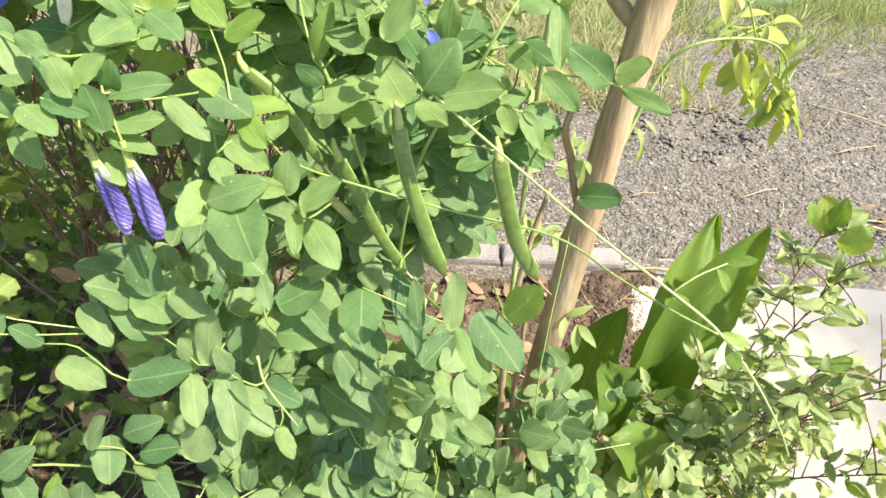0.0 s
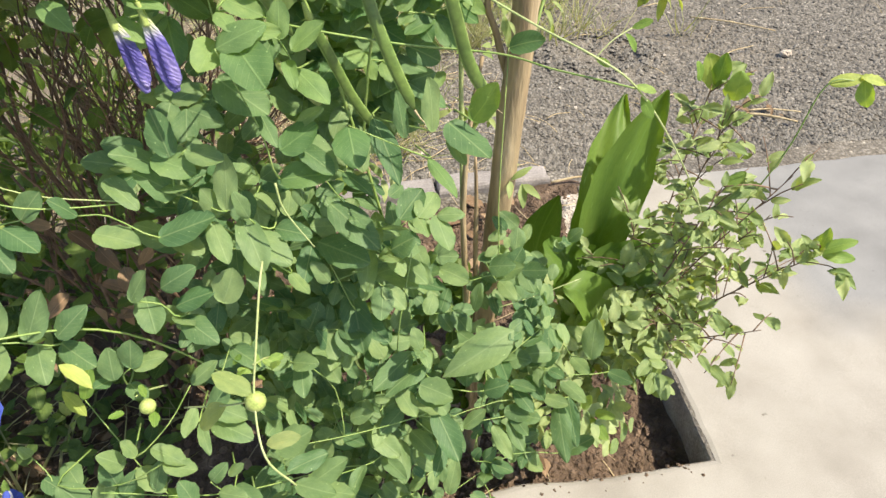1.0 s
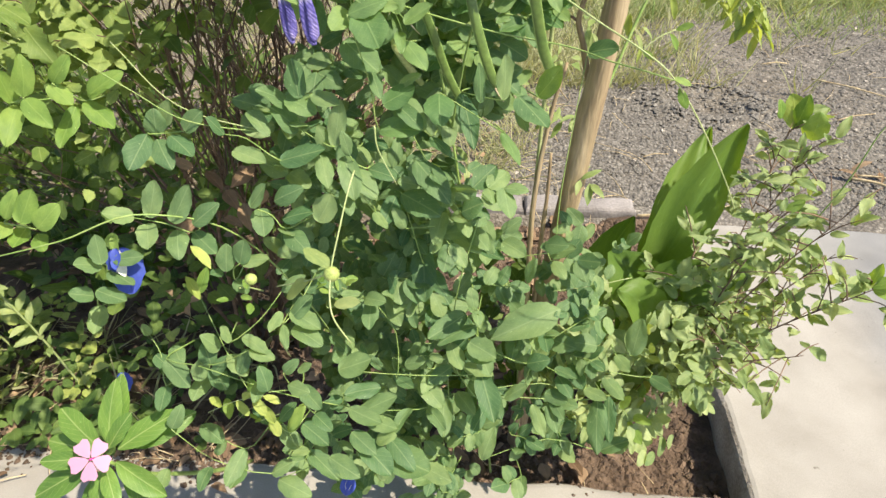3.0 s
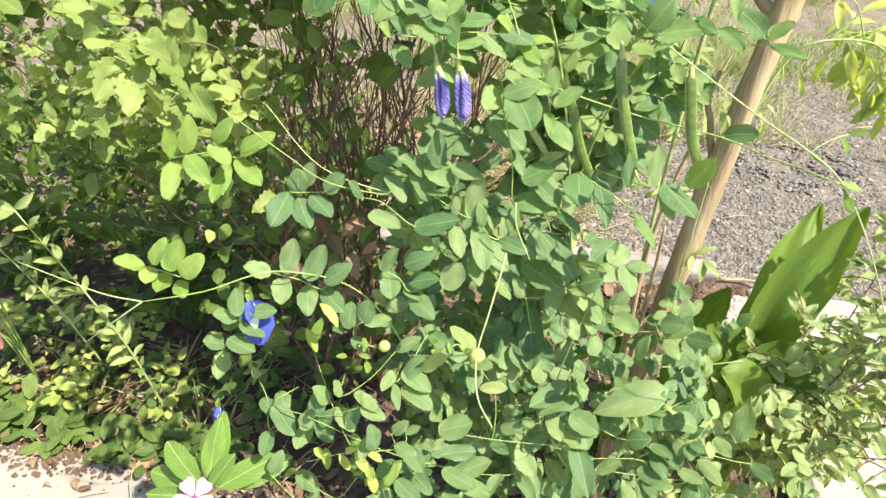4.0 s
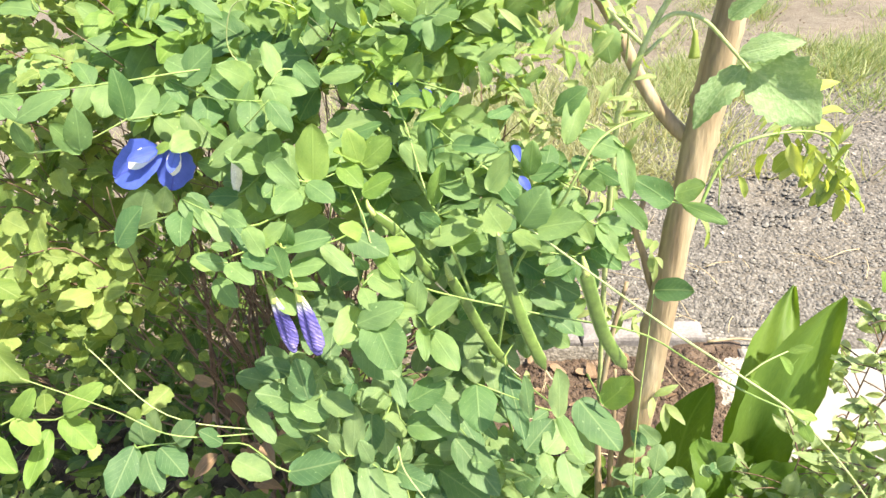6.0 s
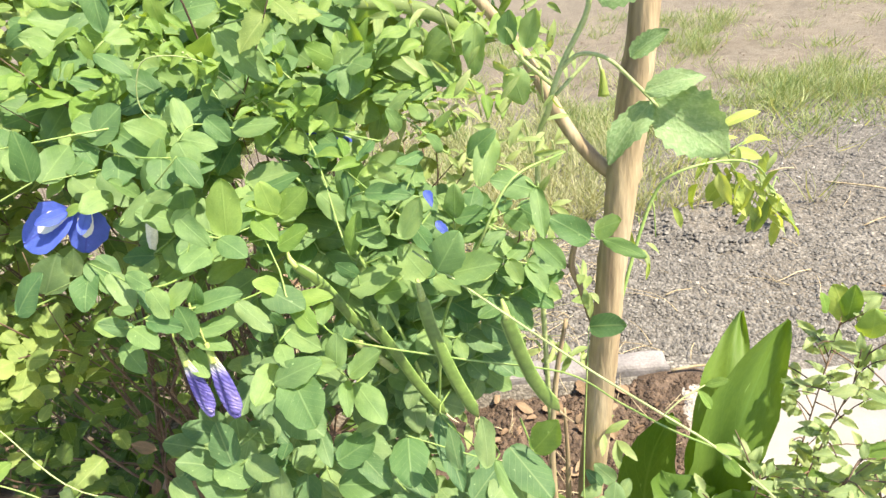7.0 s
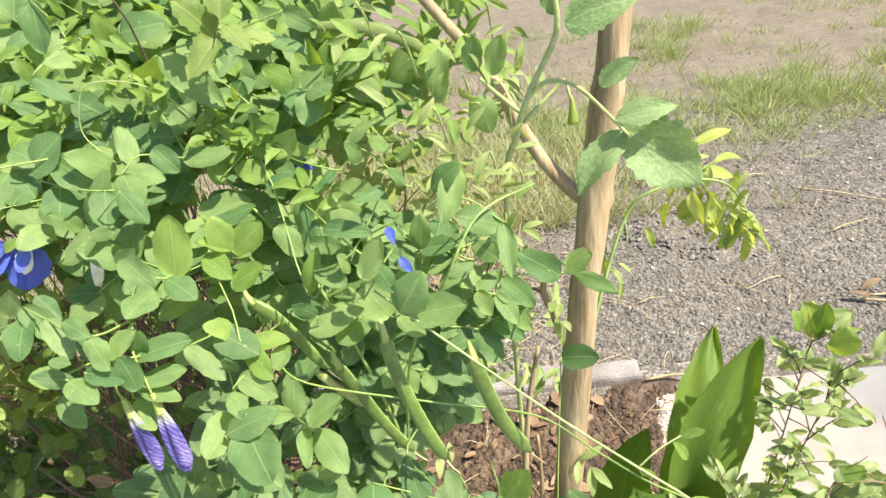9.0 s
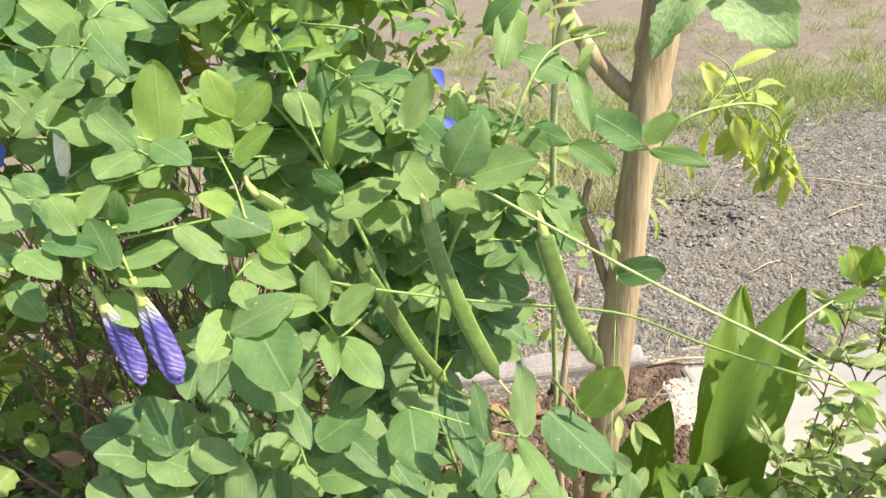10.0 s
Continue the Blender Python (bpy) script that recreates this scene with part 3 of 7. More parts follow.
# ---------------------------------------------------------------- sapling
def sapling():
    tree = thing("sapling", (0.105, 0.50, 0.0), "young tree with a bare smooth light-brown trunk", "tree")
    g = Geo()
    line = smooth_line([(0.098, 0.50, -0.03), (0.106, 0.497, 0.15), (0.118, 0.492, 0.34), (0.124, 0.492, 0.41), (0.134, 0.490, 0.54), (0.142, 0.489, 0.64), (0.150, 0.490, 0.71), (0.157, 0.492, 0.77), (0.164, 0.494, 0.83), (0.176, 0.50, 0.95), (0.19, 0.51, 1.12)], 9)

    def girth(t, a):
        z = -0.03 + 1.15 * t
        r = 0.0130 - 0.0036 * t + 0.0006 * math.sin(23 * t + 2 * a) + 0.0004 * math.sin(61 * t + a)
        for kz, ka, size in ((0.66, 0.2, 0.0022), (0.545, 0.9, 0.0026), (0.715, 3.4, 0.003), (0.43, 2.6, 0.0016), (0.80, 1.0, 0.0014)):
            turn = math.cos(a - ka)
            r += size * math.exp(-((z - kz) / 0.008) ** 2) * max(0, turn) ** 2
            r += 0.0006 * math.exp(-((z - kz) / 0.004) ** 2)
        return r * math.cos(a), r * math.sin(a)
    loft(g, line, girth, 20)
    part("trunk", g.mesh("trunk", BARK), tree)
    for pts, r0, r1, mat in (
            (((0.148, 0.492, 0.705), (0.131, 0.498, 0.720), (0.111, 0.502, 0.748), (0.084, 0.505, 0.801), (0.047, 0.51, 0.852), (-0.01, 0.52, 0.93)), 0.0058, 0.0030, BARK),
            (((0.134, 0.498, 0.560), (0.126, 0.502, 0.585), (0.120, 0.503, 0.608), (0.113, 0.503, 0.630), (0.118, 0.505, 0.655)), 0.0038, 0.0022, BARK),
            (((0.113, 0.503, 0.628), (0.105, 0.505, 0.632), (0.085, 0.508, 0.636)), 0.0016, 0.0009, TWIG),
            (((0.098, 0.475, -0.03), (0.090, 0.472, 0.30), (0.086, 0.470, 0.44), (0.093, 0.470, 0.54), (0.104, 0.474, 0.60)), 0.0042, 0.0016, BARK),
            (((0.100, 0.478, -0.03), (0.100, 0.480, 0.37), (0.101, 0.482, 0.44), (0.100, 0.482, 0.50)), 0.0034, 0.0014, BARK)):
        b = Geo()
        tube(b, pts, r0, r1, 9, 6)
        part("branch", b.mesh("branch", mat), tree)


sapling()


def drooping_branch():
    """The thin stem behind the trunk with yellowing leaves."""
    plant = thing("yellowing_plant", (0.14, 0.53, -0.03), "thin stem with drooping yellow-green leaves behind the trunk", "plant")
    line = [(0.112, 0.525, -0.08), (0.122, 0.525, 0.30), (0.138, 0.53, 0.47), (0.168, 0.57, 0.56), (0.198, 0.60, 0.633), (0.220, 0.60, 0.658), (0.268, 0.61, 0.660), (0.298, 0.62, 0.645), (0.325, 0.65, 0.607)]
    g = Geo()
    tube(g, line, 0.0024, 0.0008, 7, 5)
    part("stem", g.mesh("stem", STEM), plant)
    for e in ((0.24, 0.63, 0.70), (0.20, 0.59, 0.60), (0.345, 0.68, 0.60), (0.29, 0.66, 0.60)):
        g = Geo()
        p = min((V(q) for q in line), key=lambda q: (q - V(e)).length)
        tube(g, [p, p.lerp(V(e), 0.5) + V((0, 0, 0.01)), e], 0.0009, 0.0005, 5, 4)
        part("side_stem", g.mesh("side stem", STEM), plant)
    spots = smooth_line(line[3:], 7)
    for i in range(30):
        b = spots[rnd.randrange(len(spots))] + V((rnd.uniform(-0.012, 0.02), rnd.uniform(-0.01, 0.03), rnd.uniform(-0.02, 0.012)))
        t = b + V((rnd.uniform(-0.018, 0.022), rnd.uniform(-0.01, 0.015), rnd.uniform(-0.055, -0.005)))
        single(plant, b, b.lerp(t, 0.62), rnd.uniform(0.26, 0.40), YELLOWED if i % 2 else HERB, POINTED if i % 2 else LANCE, "leaf", None, "", 0.9)
    for q, way, n in (((0.318, 0.645, 0.618), (0.25, 0.3, -0.9), 7), ((0.300, 0.63, 0.638), (0.1, 0.3, -1.0), 7), ((0.325, 0.655, 0.604), (0.5, 0.3, -0.8), 9), ((0.27, 0.615, 0.655), (0.15, 0.3, -0.9), 5), ((0.235, 0.61, 0.66), (0.5, 0.4, 0.4), 5), ((0.25, 0.61, 0.66), (0.6, 0.4, 0.1), 5)):
        q, way = V(q), V(way).normalized()
        g = Geo()
        tube(g, [q, q + way * 0.022 + V((0.006, 0, 0.003)), q + way * 0.05], 0.0008, 0.0005, 5, 4)
        part("side_stem", g.mesh("side stem", STEM), plant)
        for k in range(n):
            b = q + way * 0.05 * (k + 0.5) / n
            d = (way * 0.7 + V(((-1) ** k * 0.55, rnd.uniform(-0.3, 0.3), rnd.uniform(-0.5, 0.0)))).normalized()
            single(plant, b, b + d * rnd.uniform(0.026, 0.042), rnd.uniform(0.28, 0.42), YELLOWED if k % 3 else HERB, LANCE, "leaf", None, "", 0.7)


drooping_branch()


def nightshade():
    """The herb beside the trunk with puckered, mottled leaves and a yellow bell flower."""
    plant = thing("nightshade_plant", (0.08, 0.47, 0.0), "herb with puckered mottled green leaves beside the trunk", "plant")
    for pts, r0, r1 in ((((0.094, 0.50, -0.06), (0.088, 0.49, 0.45), (0.088, 0.46, 0.72), (0.096, 0.44, 0.778), (0.105, 0.44, 0.803), (0.120, 0.44, 0.832), (0.118, 0.44, 0.86)), 0.0022, 0.0016),
                        (((0.104, 0.44, 0.800), (0.114, 0.435, 0.808), (0.128, 0.43, 0.805), (0.143, 0.43, 0.790), (0.155, 0.425, 0.776)), 0.0014, 0.0009),
                        (((0.100, 0.44, 0.785), (0.118, 0.445, 0.800), (0.124, 0.445, 0.805), (0.127, 0.44, 0.795)), 0.0012, 0.0008),
                        (((0.100, 0.44, 0.79), (0.085, 0.435, 0.806), (0.078, 0.43, 0.815)), 0.0013, 0.0009)):
        g = Geo()
        tube(g, pts, r0, r1, 8, 5)
        part("stem", g.mesh("stem", PALESTEM), plant)
    for b, t, w in (((0.150, 0.424, 0.781), (0.124, 0.415, 0.750), 0.50), ((0.153, 0.424, 0.780), (0.193, 0.412, 0.748), 0.70), ((0.146, 0.42, 0.788), (0.177, 0.415, 0.794), 0.50),
                    ((0.138, 0.42, 0.807), (0.156, 0.415, 0.820), 0.55), ((0.122, 0.43, 0.838), (0.156, 0.42, 0.848), 0.70), ((0.119, 0.44, 0.84), (0.114, 0.44, 0.872), 0.40)):
        single(plant, b, t, w, MOTTLED, TOOTHED, "leaf", None, "", 0.25)
    for b, t, w in (((0.074, 0.43, 0.819), (0.077, 0.43, 0.837), 0.70), ((0.084, 0.43, 0.816), (0.091, 0.43, 0.836), 0.62), ((0.058, 0.432, 0.832), (0.055, 0.428, 0.805), 0.50), ((0.076, 0.43, 0.806), (0.081, 0.43, 0.784), 0.75)):
        single(plant, b, t, w, MATURE, ROUND, "leaf", None, "", 0.25)
    g = Geo()
    loft(g, smooth_line([(0.127, 0.44, 0.797), (0.1275, 0.439, 0.789), (0.1275, 0.4385, 0.782)], 4), lambda t, a: ((0.0009 + 0.0020 * t) * math.cos(a) * (1 + 0.2 * math.cos(5 * a)), (0.0009 + 0.0020 * t) * math.sin(a)), 15)
    part("flower", g.mesh("flower", YELLOWED), plant, "small drooping yellow bell flower")


nightshade()


# ---------------------------------------------------------------- butterfly pea
def wilted_flower(plant, top, tip, wide, seed, mat=PETAL, label="wilted folded blue-violet pea flower hanging down"):
    """A folded, drooping flower: green-yellow calyx, then the banner rolled into two lobes of uneven length."""
    top, tip = V(top), V(tip)
    neck = top.lerp(tip, 0.17)
    g = Geo()
    line = smooth_line([neck.lerp(top, 0.2), top.lerp(tip, 0.44) + V((0.001, -0.001, 0)), top.lerp(tip, 0.75), tip], 16)

    def folds(t, a):
        r = wide * (0.26 + 0.74 * math.sin(math.pi * (0.03 + 0.76 * t) ** 1.2)) * (1 if t < 0.92 else 1 - 5.0 * (t - 0.92))
        r *= 1 + 0.20 * math.cos(3 * a + 3 * t + seed) + 0.035 * math.cos(2 * a + 60 * t) + 0.07 * math.sin(9 * t + 2 * a + seed)
        return r * math.cos(a), 0.50 * r * math.sin(a)
    shift = V((0.52 * wide, -0.0006, 0))
    loft(g, [q - shift * math.sin(math.pi * min(1, i / len(line) + 0.05)) for i, q in enumerate(line)], lambda t, a: tuple(0.66 * k for k in folds(t, a)), 26)
    loft(g, [q + shift * math.sin(math.pi * min(1, i / len(line) + 0.1)) + V((0.0012, -0.0004, 0.0035)) * (i / len(line)) for i, q in enumerate(line)], lambda t, a: tuple(0.70 * k for k in folds(t, a + 1.1)), 26)
    flower = part("wilted_flower", g.mesh("wilted petals", mat), plant, label)
    c = Geo()
    loft(c, smooth_line([top, top.lerp(tip, 0.08), neck, top.lerp(tip, 0.25)], 4), lambda t, a: ((0.0011 + 0.0012 * t) * math.cos(a) * (1 + 0.14 * math.cos(5 * a)), (0.0011 + 0.0010 * t) * math.sin(a)), 15)
    part("calyx", c.mesh("calyx", CALYX), flower, "yellow-green calyx")


def open_flower(plant, at, axis, size, face):
    """A wide blue banner petal with a white throat, and the small keel in it."""
    at, axis = V(at), V(axis).normalized()
    owner = single(plant, at, at + axis * size, 0.78, BLUE, ROUND, "open_flower", V(face), "open deep-blue pea flower with a white throat", 0.05)
    n = (V(face) - axis * V(face).dot(axis)).normalized()
    single(owner, at + n * 0.0025, at + axis * size * 0.62 + n * 0.0045, 0.5, WHITE, LANCE, "throat", V(face), "white throat of a blue flower", 0.05)
    single(owner, at - axis * 0.010 + n * 0.001, at + axis * 0.004 + n * 0.003, 0.5, YOUNG, LANCE, "calyx", V(face), "green calyx", 0.05)
    single(owner, at + n * 0.003, at + axis * size * 0.4 + n * 0.012, 0.5, BLUE, ROUND, "keel", V(face), "", 0.2)


def pod(plant, pts, wide, mat, label):
    g = Geo()
    n = rnd.randint(6, 8)

    def skin(t, a):
        w = wide * (1 if 0.1 < t < 0.9 else max(0.12, math.sin(math.pi * min(t, 1 - t) / 0.2)))
        lump = 1 + 0.22 * abs(math.sin(n * math.pi * t))
        return w * math.copysign(abs(math.cos(a)) ** 0.75, math.cos(a)), 0.52 * w * math.copysign(abs(math.sin(a)) ** 0.9, math.sin(a)) * lump
    line = smooth_line(pts, 8)
    loft(g, line, skin, 16)
    body = part("pod", g.mesh("pod", mat), plant, label)
    for way in (-1, 1):
        edge = []
        for i, q in enumerate(line[2:-2]):
            d = (line[i + 3] - line[i + 1]).normalized()
            edge.append(q + d.cross(V((0.1, -1, 0.25))).normalized() * wide * 0.96 * way)
        e = Geo()
        loft(e, edge, lambda t, a: (0.0005 * math.cos(a), 0.0007 * math.sin(a)), 7)
        part("pod_seam", e.mesh("pod seam", STEM), body, "pale ridge along the pod's edge")
    c = Geo()
    tube(c, [V(pts[0]) + V((-0.001, 0.003, 0.006)), V(pts[0]) + V((0, 0.001, 0.002)), V(pts[0]).lerp(V(pts[1]), 0.22)], 0.0008, 0.0024, 8, 3)
    part("pod_stalk", c.mesh("pod stalk", CALYX), body, "yellowish dry remains of the flower")
    d = V(pts[-1]) - V(pts[-2])
    s = Geo()
    tube(s, [pts[-1], V(pts[-1]) + d.normalized() * 0.006 + V((0.001, 0, 0)), V(pts[-1]) + d.normalized() * 0.011 + V((0.003, 0, 0))], 0.0008, 0.0003, 5, 2)
    part("pod_tip", s.mesh("pod tip", STRAW), body)


def vine(plant, pts, r0=0.0013, r1=0.0009, mat=STEM, name="stem"):
    g = Geo()
    tube(g, pts, r0 * 0.5, r1 * 0.52, 6, 6)
    part(name, g.mesh(name, mat), plant)


upper = thing("butterfly_pea_vine", (0.02, 0.47, 0.0), "dense butterfly pea vine with oval leaflets, pods and wilted blue flowers", "vine", "pea vines")
PLANT[0] = upper
wilted_flower(upper, (-0.0899, 0.3207, 0.7145), (-0.0835, 0.313, 0.671), 0.0047, 0.0)
wilted_flower(upper, (-0.1049, 0.321, 0.7127), (-0.0985, 0.315, 0.671), 0.0043, 1.7)
vine(upper, [(-0.0899, 0.3207, 0.7140), (-0.091, 0.322, 0.722), (-0.095, 0.328, 0.735), (-0.098, 0.34, 0.742)], 0.0011, 0.0011, CALYX)
vine(upper, [(-0.1049, 0.321, 0.7122), (-0.106, 0.322, 0.720), (-0.103, 0.328, 0.735), (-0.098, 0.34, 0.742)], 0.0011, 0.0011, CALYX)
pod(upper, [(0.016, 0.354, 0.713), (0.020, 0.349, 0.69), (0.029, 0.344, 0.66), (0.039, 0.342, 0.632)], 0.0033, POD, "long flat green pod hanging from the vine")
pod(upper, [(-0.018, 0.372, 0.683), (-0.010, 0.375, 0.66), (0.001, 0.380, 0.625), (0.014, 0.383, 0.597)], 0.0030, POD, "long flat green pod hanging from the vine")
pod(upper, [(0.060, 0.336, 0.708), (0.064, 0.336, 0.69), (0.072, 0.339, 0.66), (0.085, 0.341, 0.634)], 0.0035, POD, "long flat green pod hanging from the vine")
pod(upper, [(-0.051, 0.429, 0.632), (-0.040, 0.433, 0.612), (-0.025, 0.438, 0.588)], 0.0030, PODPALE, "pale ripening pod hanging from the vine")
pod(upper, [(-0.066, 0.395, 0.715), (-0.050, 0.393, 0.700), (-0.030, 0.392, 0.662)], 0.0030, POD, "long flat green pod hanging from the vine")
open_flower(upper, (-0.195, 0.405, 0.758), (-0.037, -0.004, -0.015), 0.041, (0.15, -0.9, 0.6))
open_flower(upper, (-0.184, 0.407, 0.759), (-0.014, -0.002, -0.028), 0.032, (0.35, -0.9, 0.3))
open_flower(upper, (-0.062, 0.462, 0.772), (0.95, -0.1, -0.10), 0.034, (0.1, 0.25, 1.0))
single(upper, (0.026, 0.366, 0.766), (0.029, 0.358, 0.760), 0.5, BLUE, POINTED, "bud", None, "closed violet-blue flower bud")
single(upper, (0.028, 0.374, 0.744), (0.034, 0.370, 0.736), 0.5, BLUE, POINTED, "bud", None, "closed violet flower bud")
wilted_flower(upper, (-0.144, 0.405, 0.764), (-0.152, 0.402, 0.728), 0.0034, 0.6, WHITE, "dried whitish flower hanging down")
vine(upper, [(-0.05, 0.37, 0.69), (-0.028, 0.352, 0.686), (0.034, 0.346, 0.672), (0.088, 0.336, 0.666), (0.112, 0.310, 0.667), (0.130, 0.288, 0.670), (0.146, 0.277, 0.669)], 0.0013, 0.0009, STEM)
vine(upper, [(0.016, 0.354, 0.738), (0.060, 0.325, 0.715), (0.097, 0.300, 0.697), (0.125, 0.282, 0.685), (0.145, 0.276, 0.671), (0.172, 0.281, 0.636), (0.201, 0.291, 0.591), (0.215, 0.296, 0.566)], 0.0012, 0.0009, PALESTEM)
vine(upper, [(0.125, 0.282, 0.685), (0.133, 0.284, 0.692), (0.143, 0.287, 0.696)], 0.0008, 0.0006, PALESTEM)
for b, t in (((0.143, 0.287, 0.696), (0.152, 0.285, 0.700)), ((0.140, 0.286, 0.694), (0.146, 0.284, 0.685)), ((0.145, 0.276, 0.671), (0.156, 0.274, 0.668)), ((0.150, 0.277, 0.664), (0.157, 0.274, 0.652)), ((0.125, 0.282, 0.685), (0.132, 0.279, 0.681))):
    single(upper, b, t, 0.45, YOUNG, OBLONG, "leaflet", None, "", 0.4)
vine(upper, [(-0.137, 0.44, 0.789), (-0.149, 0.44, 0.807), (-0.144, 0.44, 0.826), (-0.134, 0.44, 0.835), (-0.112, 0.44, 0.833), (-0.093, 0.44, 0.822), (-0.077, 0.44, 0.80)], 0.0009, 0.0006, PALESTEM, "tendril")
vine(upper, [(0.06, 0.42, 0.0), (0.03, 0.43, 0.3), (0.0, 0.43, 0.55), (-0.03, 0.42, 0.70), (-0.07, 0.44, 0.76), (-0.13, 0.49, 0.80), (-0.20, 0.56, 0.84)], 0.0032, 0.0012)
vine(upper, [(0.0, 0.43, 0.55), (0.02, 0.40, 0.66), (0.05, 0.36, 0.735), (0.07, 0.37, 0.765), (0.10, 0.40, 0.765)], 0.0022, 0.0010)
vine(upper, [(-0.06, 0.42, 0.722), (-0.085, 0.385, 0.736), (-0.100, 0.345, 0.743), (-0.12, 0.39, 0.738)], 0.0011, 0.0008, STEM)
curl = Geo()
loft(curl, smooth_line([(-0.020, 0.50, 0.842), (0.010, 0.497, 0.838), (0.036, 0.497, 0.828), (0.048, 0.50, 0.817)], 6), lambda t, a: (0.0048 * math.sin(math.pi * (0.06 + 0.9 * t)) ** 0.6 * math.cos(a) * (1 + 0.1 * math.sin(30 * t)), 0.0030 * math.sin(a) * math.sin(math.pi * (0.06 + 0.9 * t))), 12)
part("curled_leaf", curl.mesh("curled leaf", HERB), upper, "rolled-up green leaf")
leaf(MATURE, ((-0.175, 0.418, 0.797, -0.153, 0.426, 0.813, 0.90), (-0.130, 0.426, 0.788, -0.144, 0.410, 0.806, 0.65), (-0.184, 0.421, 0.797, -0.172, 0.412, 0.783, 0.60), (-0.161, 0.419, 0.785, -0.158, 0.403, 0.772, 0.95), (-0.128, 0.406, 0.785, -0.126, 0.390, 0.770, 0.80), (-0.171, 0.414, 0.765, -0.180, 0.393, 0.763, 0.70),))
leaf(MATURE, ((-0.110, 0.397, 0.796, -0.100, 0.385, 0.779, 0.75), (-0.112, 0.401, 0.797, -0.090, 0.399, 0.790, 0.60), (-0.099, 0.415, 0.803, -0.085, 0.407, 0.791, 0.65), (-0.090, 0.426, 0.792, -0.062, 0.427, 0.792, 0.55), (-0.117, 0.422, 0.815, -0.109, 0.409, 0.794, 0.45),))
leaf(MATURE, ((-0.138, 0.496, 0.853, -0.109, 0.499, 0.856, 0.75), (-0.190, 0.505, 0.877, -0.187, 0.492, 0.847, 0.60), (-0.149, 0.470, 0.845, -0.162, 0.451, 0.847, 0.50), (-0.167, 0.444, 0.842, -0.148, 0.442, 0.827, 0.50),))
leaf(MATURE, ((-0.091, 0.442, 0.846, -0.063, 0.437, 0.814, 0.45), (-0.076, 0.445, 0.850, -0.055, 0.441, 0.840, 0.55), (-0.018, 0.432, 0.860, -0.001, 0.425, 0.851, 0.60), (-0.036, 0.455, 0.847, -0.014, 0.449, 0.835, 0.50),))
leaf(YOUNG, ((-0.087, 0.370, 0.748, -0.082, 0.376, 0.780, 0.62), (-0.064, 0.387, 0.749, -0.066, 0.385, 0.772, 0.70), (-0.064, 0.392, 0.748, -0.045, 0.395, 0.762, 0.75), (-0.063, 0.389, 0.751, -0.074, 0.377, 0.763, 0.60),))
leaf(MATURE, ((-0.106, 0.363, 0.767, -0.089, 0.353, 0.753, 0.55), (-0.087, 0.362, 0.752, -0.071, 0.353, 0.744, 0.75), (-0.090, 0.354, 0.751, -0.097, 0.335, 0.749, 0.80), (-0.110, 0.363, 0.762, -0.097, 0.362, 0.770, 0.60),))
leaf(YOUNG, ((-0.073, 0.381, 0.754, -0.059, 0.370, 0.744, 0.70), (-0.060, 0.370, 0.740, -0.041, 0.371, 0.749, 0.80), (-0.056, 0.354, 0.721, -0.067, 0.344, 0.734, 0.60), (-0.053, 0.349, 0.719, -0.029, 0.347, 0.719, 0.55), (-0.051, 0.345, 0.719, -0.036, 0.331, 0.708, 0.50),))
leaf(MATURE, ((-0.054, 0.336, 0.708, -0.034, 0.326, 0.701, 0.60), (-0.057, 0.330, 0.704, -0.049, 0.316, 0.699, 0.65), (-0.056, 0.339, 0.708, -0.058, 0.334, 0.720, 0.60), (-0.034, 0.350, 0.714, -0.033, 0.334, 0.711, 0.70),))
leaf(MATURE, ((-0.137, 0.332, 0.721, -0.142, 0.319, 0.730, 0.75), (-0.117, 0.311, 0.734, -0.102, 0.303, 0.727, 0.70), (-0.133, 0.321, 0.718, -0.119, 0.309, 0.708, 0.60), (-0.125, 0.316, 0.742, -0.113, 0.312, 0.742, 0.50),))
leaf(MATURE, ((-0.157, 0.352, 0.750, -0.138, 0.343, 0.733, 0.50), (-0.156, 0.350, 0.746, -0.153, 0.330, 0.734, 0.70), (-0.121, 0.328, 0.754, -0.107, 0.321, 0.749, 0.60), (-0.108, 0.322, 0.748, -0.096, 0.310, 0.738, 0.60),))
leaf(MATURE, ((-0.096, 0.324, 0.720, -0.073, 0.327, 0.722, 0.50), (-0.098, 0.325, 0.716, -0.077, 0.320, 0.710, 0.50), (-0.092, 0.316, 0.721, -0.093, 0.315, 0.741, 0.60), (-0.104, 0.329, 0.705, -0.092, 0.315, 0.697, 0.60), (-0.110, 0.313, 0.736, -0.091, 0.310, 0.732, 0.50),))
leaf(MATURE, ((-0.102, 0.320, 0.738, -0.087, 0.325, 0.748, 0.60), (-0.095, 0.327, 0.731, -0.069, 0.333, 0.735, 0.50), (-0.093, 0.329, 0.731, -0.088, 0.327, 0.745, 0.60),))
leaf(MATURE, ((-0.051, 0.318, 0.693, -0.036, 0.295, 0.678, 0.82), (-0.062, 0.332, 0.689, -0.068, 0.307, 0.684, 0.68), (-0.049, 0.321, 0.695, -0.026, 0.319, 0.696, 0.45),))
leaf(MATURE, ((-0.026, 0.339, 0.666, -0.009, 0.319, 0.654, 0.58), (-0.024, 0.327, 0.682, -0.005, 0.331, 0.694, 0.68), (-0.029, 0.325, 0.689, -0.026, 0.330, 0.708, 0.62), (-0.028, 0.331, 0.676, -0.024, 0.311, 0.669, 0.40),))
